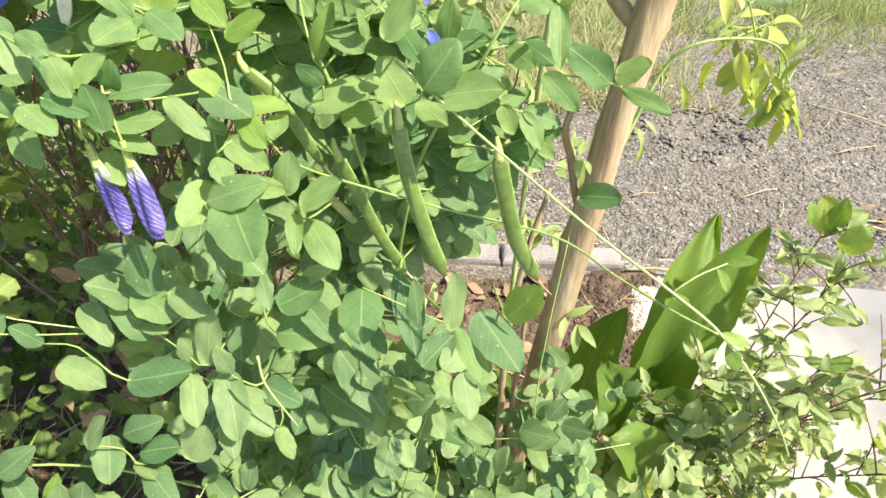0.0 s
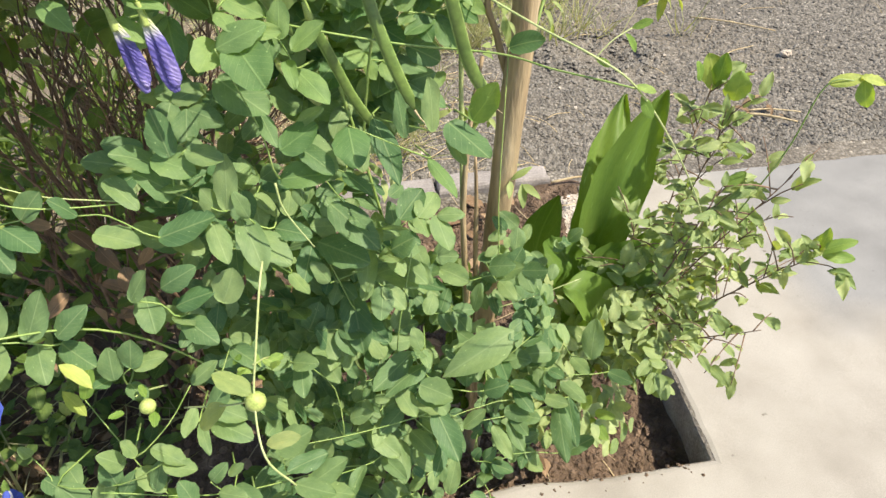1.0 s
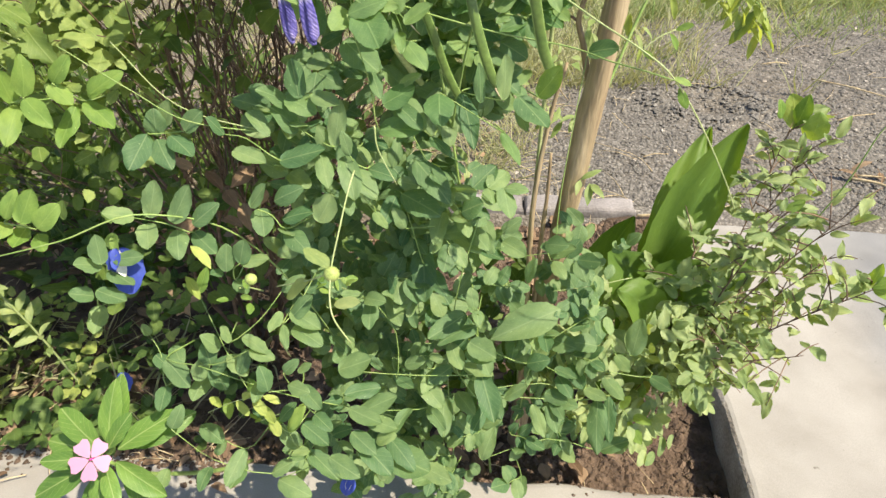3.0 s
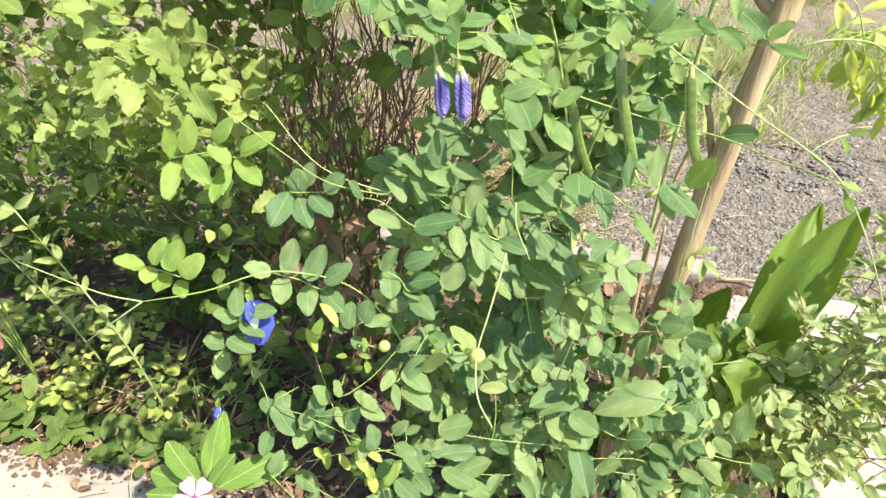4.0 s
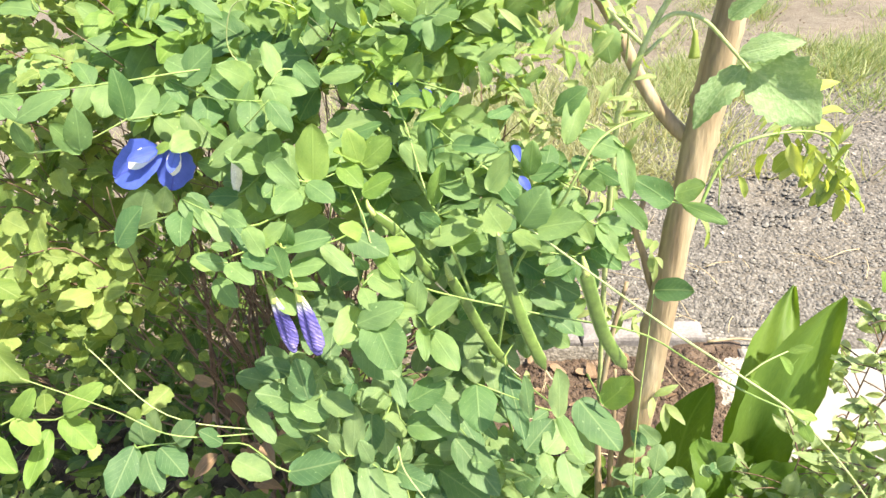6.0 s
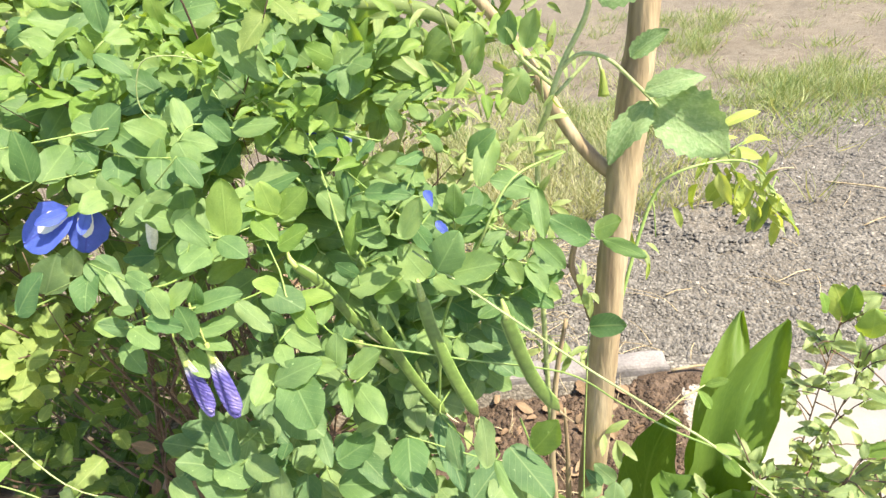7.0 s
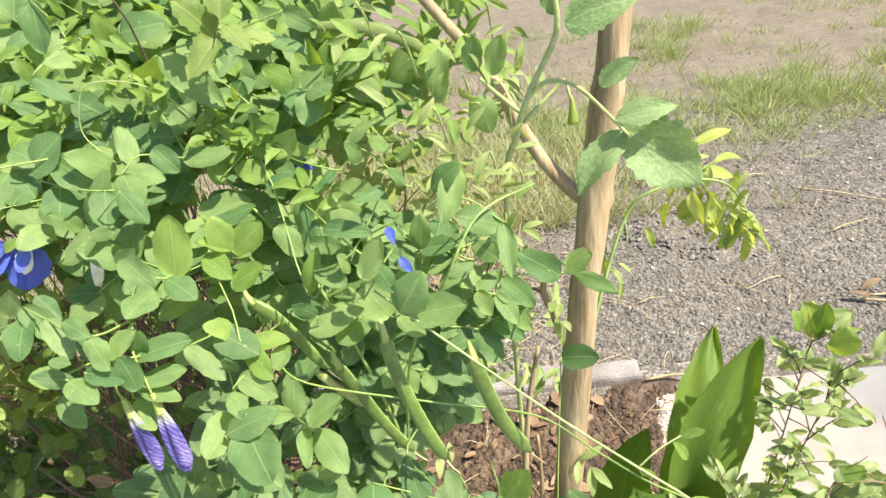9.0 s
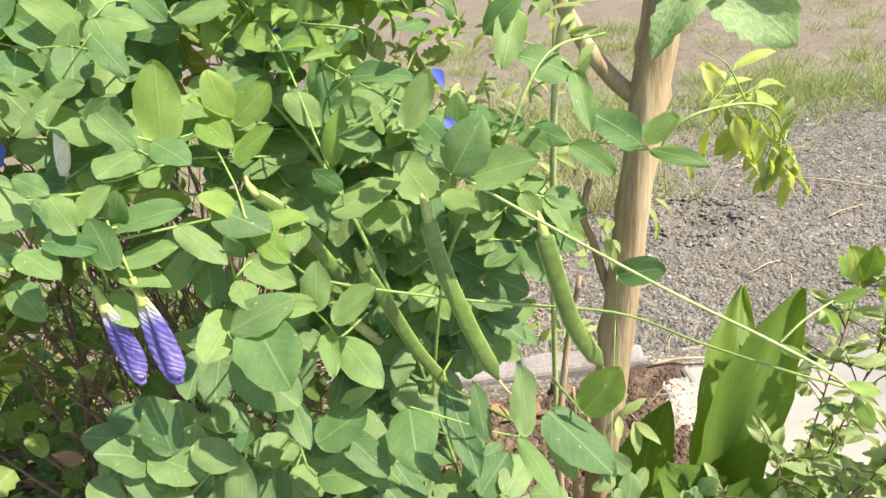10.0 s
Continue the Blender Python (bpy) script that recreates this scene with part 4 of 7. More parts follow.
leaf(MATURE, ((0.033, 0.344, 0.728, 0.061, 0.339, 0.735, 0.62), (0.028, 0.341, 0.732, 0.041, 0.343, 0.752, 0.85), (0.018, 0.372, 0.710, 0.006, 0.372, 0.732, 0.85), (0.024, 0.363, 0.716, 0.038, 0.350, 0.712, 0.60),))
leaf(MATURE, ((-0.023, 0.359, 0.715, 0.007, 0.362, 0.724, 0.62), (-0.011, 0.363, 0.708, 0.009, 0.360, 0.712, 0.80), (-0.016, 0.358, 0.724, -0.024, 0.351, 0.736, 0.60),))
leaf(MATURE, ((0.109, 0.374, 0.723, 0.088, 0.374, 0.739, 0.60), (0.079, 0.374, 0.727, 0.093, 0.356, 0.719, 0.50), (0.113, 0.387, 0.722, 0.126, 0.379, 0.731, 0.92), (0.118, 0.391, 0.714, 0.138, 0.373, 0.711, 0.35),))
leaf(MATURE, ((0.062, 0.392, 0.781, 0.053, 0.373, 0.762, 0.50), (0.047, 0.388, 0.773, 0.063, 0.384, 0.787, 0.60), (0.081, 0.376, 0.755, 0.059, 0.370, 0.766, 0.62), (0.082, 0.377, 0.756, 0.083, 0.355, 0.737, 0.35),))
leaf(MATURE, ((-0.018, 0.417, 0.745, -0.019, 0.416, 0.771, 0.42), (-0.028, 0.412, 0.742, -0.027, 0.413, 0.769, 0.42), (-0.007, 0.371, 0.766, 0.018, 0.365, 0.765, 0.42), (-0.020, 0.387, 0.751, 0.000, 0.380, 0.749, 0.50), (-0.040, 0.401, 0.756, -0.025, 0.388, 0.743, 0.60),))
leaf(MATURE, ((-0.049, 0.427, 0.771, -0.024, 0.424, 0.771, 0.50), (-0.056, 0.470, 0.786, -0.060, 0.462, 0.803, 0.60), (-0.054, 0.474, 0.785, -0.034, 0.474, 0.799, 0.50), (-0.008, 0.424, 0.776, -0.016, 0.408, 0.770, 0.50),))
leaf(YOUNG, ((-0.046, 0.447, 0.788, -0.021, 0.442, 0.781, 0.35), (-0.064, 0.456, 0.795, -0.074, 0.443, 0.803, 0.30), (-0.022, 0.370, 0.730, -0.013, 0.374, 0.754, 0.40),))
leaf(MATURE, ((0.013, 0.348, 0.749, 0.025, 0.350, 0.769, 0.55), (0.004, 0.366, 0.743, 0.001, 0.361, 0.756, 0.60), (-0.015, 0.370, 0.743, 0.002, 0.361, 0.739, 0.60), (0.026, 0.376, 0.782, 0.014, 0.363, 0.782, 0.50),))
leaf(MATURE, ((0.008, 0.397, 0.800, 0.024, 0.392, 0.810, 0.50), (0.014, 0.394, 0.789, 0.010, 0.387, 0.803, 0.60), (0.032, 0.393, 0.790, 0.043, 0.387, 0.798, 0.50), (0.037, 0.377, 0.781, 0.031, 0.371, 0.793, 0.50), (0.020, 0.395, 0.802, 0.031, 0.385, 0.796, 0.50),))
leaf(MATURE, ((-0.153, 0.413, 0.760, -0.159, 0.399, 0.778, 0.50), (-0.108, 0.387, 0.791, -0.096, 0.380, 0.775, 0.60), (-0.128, 0.378, 0.772, -0.112, 0.376, 0.774, 0.50),))
leaf(MATURE, ((-0.113, 0.321, 0.629, -0.089, 0.314, 0.621, 0.70),))
leaf(MATURE, ((-0.059, 0.313, 0.692, -0.033, 0.317, 0.701, 0.55), (-0.041, 0.321, 0.626, -0.018, 0.326, 0.638, 0.70), (-0.046, 0.322, 0.606, -0.015, 0.320, 0.608, 0.60),))
leaf(MATURE, ((-0.001, 0.331, 0.632, 0.002, 0.306, 0.620, 0.85), (0.046, 0.343, 0.596, 0.060, 0.314, 0.585, 0.35),))
leaf(MATURE, ((-0.023, 0.405, 0.766, -0.018, 0.389, 0.737, 0.35), (0.017, 0.358, 0.752, 0.028, 0.344, 0.742, 0.50),))
leaf(MATURE, ((-0.223, 0.374, 0.772, -0.227, 0.365, 0.793, 0.55), (-0.221, 0.371, 0.774, -0.213, 0.371, 0.799, 0.60), (-0.272, 0.390, 0.767, -0.269, 0.386, 0.788, 0.60), (-0.202, 0.395, 0.783, -0.197, 0.393, 0.813, 0.55),))
leaf(MATURE, ((-0.249, 0.367, 0.796, -0.222, 0.376, 0.806, 0.50), (-0.276, 0.390, 0.804, -0.262, 0.384, 0.790, 0.50), (-0.183, 0.424, 0.809, -0.163, 0.420, 0.798, 0.70), (-0.160, 0.420, 0.802, -0.131, 0.415, 0.781, 0.55),))
leaf(MATURE, ((-0.145, 0.407, 0.762, -0.128, 0.411, 0.794, 0.40), (-0.155, 0.386, 0.755, -0.125, 0.393, 0.772, 0.50),))
leaf(MATURE, ((-0.190, 0.330, 0.735, -0.172, 0.337, 0.754, 0.80),))

middle = thing("butterfly_pea_vine", (-0.10, 0.45, 0.0), "butterfly pea vine with grey-green oval leaflets over the bed", "vine", "pea vines")
PLANT[0] = middle
leaf(YOUNG, ((-0.277, 0.276, 0.644, -0.272, 0.283, 0.671, 0.55), (-0.275, 0.273, 0.645, -0.255, 0.262, 0.630, 0.58), (-0.288, 0.280, 0.636, -0.286, 0.253, 0.620, 0.48), (-0.290, 0.279, 0.638, -0.291, 0.279, 0.662, 0.60),))
leaf(YOUNG, ((-0.256, 0.280, 0.653, -0.242, 0.286, 0.670, 0.50), (-0.260, 0.282, 0.651, -0.242, 0.273, 0.641, 0.60), (-0.256, 0.293, 0.630, -0.258, 0.264, 0.613, 0.42), (-0.255, 0.304, 0.629, -0.233, 0.293, 0.614, 0.62), (-0.250, 0.300, 0.635, -0.225, 0.311, 0.650, 0.50),))
leaf(YOUNG, ((-0.315, 0.246, 0.561, -0.327, 0.232, 0.575, 0.58), (-0.305, 0.241, 0.566, -0.296, 0.252, 0.585, 0.52), (-0.292, 0.239, 0.565, -0.282, 0.252, 0.586, 0.66), (-0.281, 0.238, 0.561, -0.266, 0.249, 0.576, 0.72), (-0.315, 0.250, 0.557, -0.309, 0.234, 0.554, 0.85), (-0.304, 0.253, 0.549, -0.302, 0.233, 0.547, 0.75), (-0.292, 0.248, 0.549, -0.281, 0.235, 0.544, 0.75),))
leaf(GREYED, ((-0.216, 0.303, 0.605, -0.221, 0.275, 0.591, 0.66), (-0.210, 0.304, 0.602, -0.208, 0.307, 0.623, 0.80), (-0.208, 0.300, 0.603, -0.193, 0.282, 0.589, 0.66), (-0.198, 0.302, 0.605, -0.178, 0.289, 0.596, 0.72), (-0.187, 0.303, 0.608, -0.172, 0.307, 0.623, 0.72), (-0.203, 0.308, 0.610, -0.196, 0.311, 0.629, 0.70),))
leaf(GREYED, ((-0.218, 0.257, 0.561, -0.232, 0.245, 0.573, 0.72), (-0.207, 0.258, 0.561, -0.201, 0.270, 0.586, 0.60), (-0.192, 0.260, 0.556, -0.179, 0.275, 0.580, 0.60), (-0.212, 0.261, 0.554, -0.204, 0.240, 0.547, 0.72), (-0.196, 0.270, 0.543, -0.188, 0.247, 0.533, 0.66), (-0.179, 0.263, 0.553, -0.159, 0.271, 0.568, 0.60), (-0.184, 0.271, 0.539, -0.163, 0.256, 0.532, 0.62),))
leaf(GREYED, ((-0.237, 0.230, 0.536, -0.247, 0.218, 0.548, 0.72), (-0.231, 0.236, 0.538, -0.208, 0.238, 0.541, 0.56), (-0.233, 0.226, 0.542, -0.234, 0.233, 0.563, 0.62), (-0.238, 0.237, 0.526, -0.217, 0.228, 0.521, 0.72),))
leaf(GREYED, ((-0.251, 0.227, 0.509, -0.260, 0.216, 0.521, 0.75), (-0.268, 0.247, 0.478, -0.263, 0.222, 0.472, 0.62), (-0.248, 0.228, 0.514, -0.224, 0.223, 0.510, 0.62),))
leaf(GREYED, ((-0.123, 0.285, 0.562, -0.100, 0.287, 0.574, 0.62), (-0.139, 0.279, 0.560, -0.126, 0.285, 0.577, 0.70), (-0.137, 0.292, 0.550, -0.129, 0.270, 0.540, 0.72), (-0.119, 0.286, 0.545, -0.093, 0.286, 0.554, 0.60), (-0.117, 0.284, 0.537, -0.095, 0.266, 0.530, 0.60), (-0.123, 0.287, 0.535, -0.108, 0.276, 0.536, 0.60),))
leaf(GREYED, ((-0.110, 0.317, 0.467, -0.085, 0.298, 0.461, 0.50), (-0.124, 0.273, 0.450, -0.106, 0.284, 0.468, 0.60), (-0.123, 0.271, 0.443, -0.094, 0.255, 0.440, 0.60), (-0.129, 0.266, 0.450, -0.120, 0.243, 0.445, 0.35),))
leaf(GREYED, ((-0.071, 0.310, 0.589, -0.059, 0.281, 0.570, 0.50), (-0.087, 0.306, 0.591, -0.078, 0.282, 0.578, 0.50), (-0.072, 0.302, 0.566, -0.063, 0.279, 0.557, 0.50), (-0.052, 0.313, 0.536, -0.040, 0.295, 0.533, 0.50),))
leaf(GREYED, ((-0.036, 0.347, 0.533, -0.001, 0.325, 0.528, 0.62), (-0.023, 0.378, 0.450, -0.017, 0.332, 0.422, 0.50), (-0.040, 0.345, 0.531, -0.047, 0.320, 0.518, 0.60), (-0.020, 0.364, 0.437, 0.004, 0.336, 0.428, 0.50),))
leaf(GREYED, ((-0.001, 0.338, 0.527, 0.008, 0.343, 0.550, 0.72), (0.005, 0.359, 0.503, 0.024, 0.347, 0.509, 0.72), (0.019, 0.384, 0.474, 0.040, 0.358, 0.467, 0.60), (-0.002, 0.365, 0.503, -0.007, 0.337, 0.487, 0.55), (-0.002, 0.338, 0.539, -0.016, 0.342, 0.557, 0.60),))
leaf(GREYED, ((-0.111, 0.324, 0.622, -0.132, 0.318, 0.637, 0.80), (-0.102, 0.320, 0.629, -0.105, 0.325, 0.657, 0.62), (-0.105, 0.318, 0.604, -0.123, 0.316, 0.624, 0.72), (-0.092, 0.320, 0.633, -0.070, 0.308, 0.631, 0.60),))
leaf(GREYED, ((-0.117, 0.299, 0.589, -0.082, 0.300, 0.600, 0.62), (-0.153, 0.304, 0.593, -0.126, 0.294, 0.589, 0.62), (-0.144, 0.324, 0.617, -0.125, 0.308, 0.605, 0.50), (-0.158, 0.306, 0.605, -0.166, 0.302, 0.621, 0.60),))
leaf(GREYED, ((-0.067, 0.332, 0.668, -0.041, 0.313, 0.654, 0.72), (-0.065, 0.351, 0.725, -0.042, 0.338, 0.718, 0.70), (-0.049, 0.327, 0.649, -0.040, 0.307, 0.637, 0.40),))
leaf(GREYED, ((0.045, 0.294, 0.645, 0.045, 0.299, 0.674, 0.42), (0.030, 0.297, 0.641, 0.028, 0.301, 0.667, 0.36), (0.014, 0.359, 0.620, 0.026, 0.325, 0.591, 0.36), (0.056, 0.312, 0.639, 0.075, 0.286, 0.630, 0.68), (0.055, 0.308, 0.633, 0.062, 0.288, 0.626, 0.40),))
leaf(YOUNG, ((0.068, 0.305, 0.643, 0.081, 0.301, 0.666, 0.62),))
leaf(GREYED, ((-0.033, 0.332, 0.621, -0.012, 0.313, 0.612, 0.50), (-0.011, 0.359, 0.581, 0.007, 0.339, 0.575, 0.50), (-0.032, 0.331, 0.635, -0.014, 0.326, 0.648, 0.40), (-0.020, 0.334, 0.603, -0.032, 0.319, 0.598, 0.50),))
leaf(GREYED, ((0.114, 0.424, 0.629, 0.135, 0.408, 0.640, 0.62), (0.092, 0.369, 0.468, 0.111, 0.357, 0.478, 0.82), (0.103, 0.376, 0.444, 0.113, 0.354, 0.441, 0.60),))
leaf(GREYED, ((-0.218, 0.383, 0.715, -0.201, 0.386, 0.740, 0.75), (-0.189, 0.376, 0.730, -0.179, 0.374, 0.748, 0.60), (-0.164, 0.371, 0.745, -0.149, 0.361, 0.735, 0.50), (-0.136, 0.337, 0.751, -0.122, 0.325, 0.736, 0.50), (-0.124, 0.337, 0.742, -0.107, 0.325, 0.728, 0.45),))
leaf(GREYED, ((-0.122, 0.320, 0.726, -0.132, 0.311, 0.738, 0.50), (-0.080, 0.345, 0.722, -0.059, 0.331, 0.710, 0.40),))
vine(middle, [(-0.10, 0.45, 0.0), (-0.12, 0.40, 0.25), (-0.15, 0.30, 0.50), (-0.20, 0.25, 0.57), (-0.255, 0.225, 0.562), (-0.300, 0.215, 0.553)], 0.0018, 0.0009, STEM)
vine(middle, [(-0.300, 0.215, 0.553), (-0.335, 0.215, 0.556), (-0.40, 0.22, 0.57)], 0.0012, 0.0008, PALESTEM)
vine(middle, [(-0.300, 0.215, 0.553), (-0.330, 0.21, 0.530), (-0.365, 0.215, 0.500)], 0.0012, 0.0007, PALESTEM)
vine(middle, [(-0.13, 0.32, 0.60), (-0.18, 0.300, 0.618), (-0.215, 0.300, 0.640), (-0.25, 0.29, 0.675)], 0.0010, 0.0007, STEM)
vine(middle, [(-0.13, 0.32, 0.60), (-0.19, 0.31, 0.625), (-0.235, 0.325, 0.665)], 0.0009, 0.0007, PALESTEM)
vine(middle, [(-0.041, 0.220, 0.632), (-0.042, 0.206, 0.628), (-0.046, 0.190, 0.610), (-0.050, 0.176, 0.590), (-0.046, 0.155, 0.578), (-0.036, 0.150, 0.560)], 0.0011, 0.0009, PALESTEM)
vine(middle, [(-0.050, 0.176, 0.590), (-0.070, 0.190, 0.570), (-0.10, 0.21, 0.545)], 0.0009, 0.0009, PALESTEM)
vine(middle, [(-0.042, 0.290, 0.625), (-0.040, 0.287, 0.608), (-0.028, 0.284, 0.582)], 0.0014, 0.0007, PALESTEM)
open_flower(middle, (-0.232, 0.246, 0.541), (0.22, -0.35, -0.75), 0.036, (0.1, -1.0, 0.75))

lower = thing("butterfly_pea_vine", (0.08, 0.46, 0.0), "low butterfly pea vine spilling over the front of the bed", "vine", "pea vines")
PLANT[0] = lower
leaf(GREYED, ((-0.195, 0.250, 0.410, -0.200, 0.257, 0.430, 0.76), (-0.180, 0.257, 0.418, -0.159, 0.240, 0.412, 0.62), (-0.200, 0.258, 0.397, -0.182, 0.240, 0.390, 0.68), (-0.214, 0.268, 0.374, -0.218, 0.240, 0.371, 0.62),))
leaf(GREYED, ((-0.252, 0.258, 0.366, -0.248, 0.233, 0.362, 0.62), (-0.249, 0.285, 0.393, -0.235, 0.267, 0.387, 0.70), (-0.265, 0.277, 0.386, -0.244, 0.264, 0.379, 0.60), (-0.272, 0.289, 0.399, -0.274, 0.288, 0.414, 0.60),))
leaf(GREYED, ((-0.165, 0.266, 0.505, -0.163, 0.274, 0.527, 0.70), (-0.153, 0.268, 0.513, -0.148, 0.274, 0.532, 0.82), (-0.154, 0.272, 0.512, -0.130, 0.272, 0.516, 0.60), (-0.172, 0.273, 0.498, -0.177, 0.262, 0.505, 0.70), (-0.165, 0.277, 0.487, -0.152, 0.264, 0.484, 0.70),))
leaf(GREYED, ((-0.160, 0.254, 0.445, -0.136, 0.241, 0.439, 0.52), (-0.174, 0.255, 0.435, -0.179, 0.257, 0.452, 0.60), (-0.132, 0.275, 0.455, -0.136, 0.253, 0.453, 0.50), (-0.131, 0.282, 0.472, -0.111, 0.289, 0.485, 0.50),))
leaf(GREYED, ((-0.090, 0.283, 0.546, -0.079, 0.290, 0.567, 0.82),))
leaf(GREYED, ((-0.067, 0.306, 0.582, -0.044, 0.287, 0.568, 0.60), (-0.054, 0.311, 0.578, -0.031, 0.300, 0.578, 0.60), (-0.065, 0.304, 0.592, -0.069, 0.304, 0.612, 0.50),))
leaf(GREYED, ((-0.076, 0.303, 0.600, -0.070, 0.312, 0.633, 0.42), (-0.081, 0.307, 0.594, -0.087, 0.307, 0.615, 0.60), (-0.113, 0.319, 0.611, -0.096, 0.312, 0.611, 0.50),))
leaf(GREYED, ((-0.037, 0.345, 0.623, -0.011, 0.325, 0.607, 0.62), (-0.022, 0.348, 0.565, 0.008, 0.320, 0.544, 0.52), (0.014, 0.356, 0.509, 0.033, 0.352, 0.523, 1.00),))
leaf(GREYED, ((0.014, 0.366, 0.497, 0.022, 0.346, 0.490, 0.70), (0.006, 0.379, 0.468, 0.033, 0.360, 0.464, 0.50), (-0.030, 0.326, 0.511, -0.040, 0.328, 0.530, 0.60),))
leaf(GREYED, ((-0.068, 0.336, 0.417, -0.067, 0.307, 0.406, 0.55), (-0.056, 0.359, 0.404, -0.041, 0.329, 0.390, 0.55), (-0.028, 0.344, 0.373, -0.037, 0.356, 0.397, 0.40), (-0.040, 0.331, 0.333, -0.019, 0.328, 0.343, 0.70), (-0.047, 0.323, 0.318, -0.028, 0.310, 0.321, 0.60),))
leaf(GREYED, ((0.053, 0.382, 0.459, 0.075, 0.364, 0.458, 0.72), (0.097, 0.368, 0.459, 0.119, 0.359, 0.473, 0.68), (0.077, 0.353, 0.433, 0.084, 0.361, 0.457, 0.55), (0.030, 0.382, 0.449, 0.056, 0.365, 0.450, 0.50), (0.044, 0.372, 0.446, 0.037, 0.381, 0.470, 0.40),))
leaf(GREYED, ((0.085, 0.346, 0.328, 0.107, 0.341, 0.342, 0.78), (0.022, 0.331, 0.359, 0.052, 0.316, 0.363, 0.62), (0.032, 0.340, 0.387, -0.005, 0.319, 0.381, 0.50), (0.021, 0.351, 0.390, -0.014, 0.324, 0.380, 0.50), (0.048, 0.322, 0.334, 0.033, 0.338, 0.357, 0.60),))
leaf(GREYED, ((0.198, 0.372, 0.321, 0.206, 0.393, 0.356, 0.62), (0.166, 0.394, 0.310, 0.135, 0.394, 0.313, 0.80), (0.191, 0.402, 0.288, 0.203, 0.378, 0.288, 0.60),))
leaf(GREYED, ((0.178, 0.388, 0.226, 0.174, 0.330, 0.201, 0.40), (0.121, 0.374, 0.241, 0.134, 0.346, 0.238, 0.50), (0.100, 0.363, 0.239, 0.113, 0.326, 0.230, 0.40), (0.066, 0.352, 0.260, 0.090, 0.357, 0.280, 0.50), (0.013, 0.351, 0.269, 0.034, 0.325, 0.265, 0.60),))
leaf(GREYED, ((-0.060, 0.302, 0.329, -0.093, 0.286, 0.335, 0.50), (-0.091, 0.288, 0.310, -0.056, 0.274, 0.309, 0.55), (-0.032, 0.307, 0.293, -0.048, 0.277, 0.288, 0.40), (-0.017, 0.328, 0.268, 0.004, 0.303, 0.264, 0.50), (-0.064, 0.272, 0.279, -0.043, 0.275, 0.291, 0.60),))
leaf(GREYED, ((0.007, 0.344, 0.317, -0.015, 0.323, 0.314, 0.60), (-0.009, 0.341, 0.315, -0.021, 0.314, 0.309, 0.50), (0.025, 0.355, 0.282, 0.052, 0.337, 0.284, 0.70), (0.007, 0.339, 0.359, 0.020, 0.312, 0.352, 0.60), (0.046, 0.336, 0.266, 0.032, 0.304, 0.257, 0.40),))
leaf(GREYED, ((0.140, 0.396, 0.272, 0.154, 0.367, 0.268, 0.60), (0.127, 0.388, 0.263, 0.141, 0.360, 0.259, 0.60), (0.183, 0.400, 0.252, 0.202, 0.369, 0.249, 0.50), (0.157, 0.394, 0.291, 0.172, 0.394, 0.309, 0.60), (0.235, 0.399, 0.257, 0.254, 0.378, 0.262, 0.60),))
leaf(YOUNG, ((0.203, 0.379, 0.224, 0.213, 0.381, 0.242, 0.60), (0.220, 0.390, 0.183, 0.233, 0.360, 0.181, 0.50), (0.225, 0.390, 0.194, 0.242, 0.374, 0.204, 0.50),))
leaf(GREYED, ((-0.143, 0.241, 0.409, -0.147, 0.217, 0.407, 0.60), (-0.124, 0.235, 0.424, -0.111, 0.240, 0.436, 0.60), (-0.123, 0.235, 0.409, -0.102, 0.227, 0.411, 0.60), (-0.114, 0.241, 0.420, -0.101, 0.242, 0.430, 0.50), (-0.108, 0.242, 0.362, -0.089, 0.227, 0.361, 0.60),))
leaf(GREYED, ((-0.245, 0.263, 0.398, -0.220, 0.246, 0.382, 0.60), (-0.209, 0.245, 0.393, -0.204, 0.256, 0.413, 0.70), (-0.186, 0.256, 0.423, -0.197, 0.254, 0.443, 0.70), (-0.194, 0.246, 0.402, -0.181, 0.255, 0.417, 0.60), (-0.165, 0.240, 0.414, -0.157, 0.250, 0.434, 0.60), (-0.152, 0.244, 0.440, -0.129, 0.237, 0.438, 0.60),))
leaf(GREYED, ((-0.148, 0.251, 0.334, -0.132, 0.261, 0.350, 0.60), (-0.176, 0.265, 0.336, -0.159, 0.249, 0.330, 0.50), (-0.137, 0.254, 0.287, -0.155, 0.261, 0.311, 0.60), (-0.134, 0.269, 0.306, -0.105, 0.252, 0.298, 0.60),))
leaf(GREYED, ((-0.088, 0.274, 0.291, -0.060, 0.255, 0.285, 0.60), (-0.056, 0.286, 0.243, -0.009, 0.269, 0.238, 0.85), (-0.073, 0.286, 0.297, -0.041, 0.277, 0.297, 0.60), (-0.111, 0.261, 0.264, -0.077, 0.245, 0.257, 0.60),))
leaf(GREYED, ((-0.218, 0.241, 0.286, -0.206, 0.248, 0.298, 0.60), (-0.246, 0.234, 0.333, -0.237, 0.248, 0.352, 0.60), (-0.231, 0.244, 0.258, -0.233, 0.218, 0.256, 0.60), (-0.195, 0.249, 0.260, -0.202, 0.221, 0.259, 0.60), (-0.168, 0.243, 0.255, -0.145, 0.253, 0.266, 0.60), (-0.276, 0.240, 0.253, -0.276, 0.214, 0.251, 0.60),))
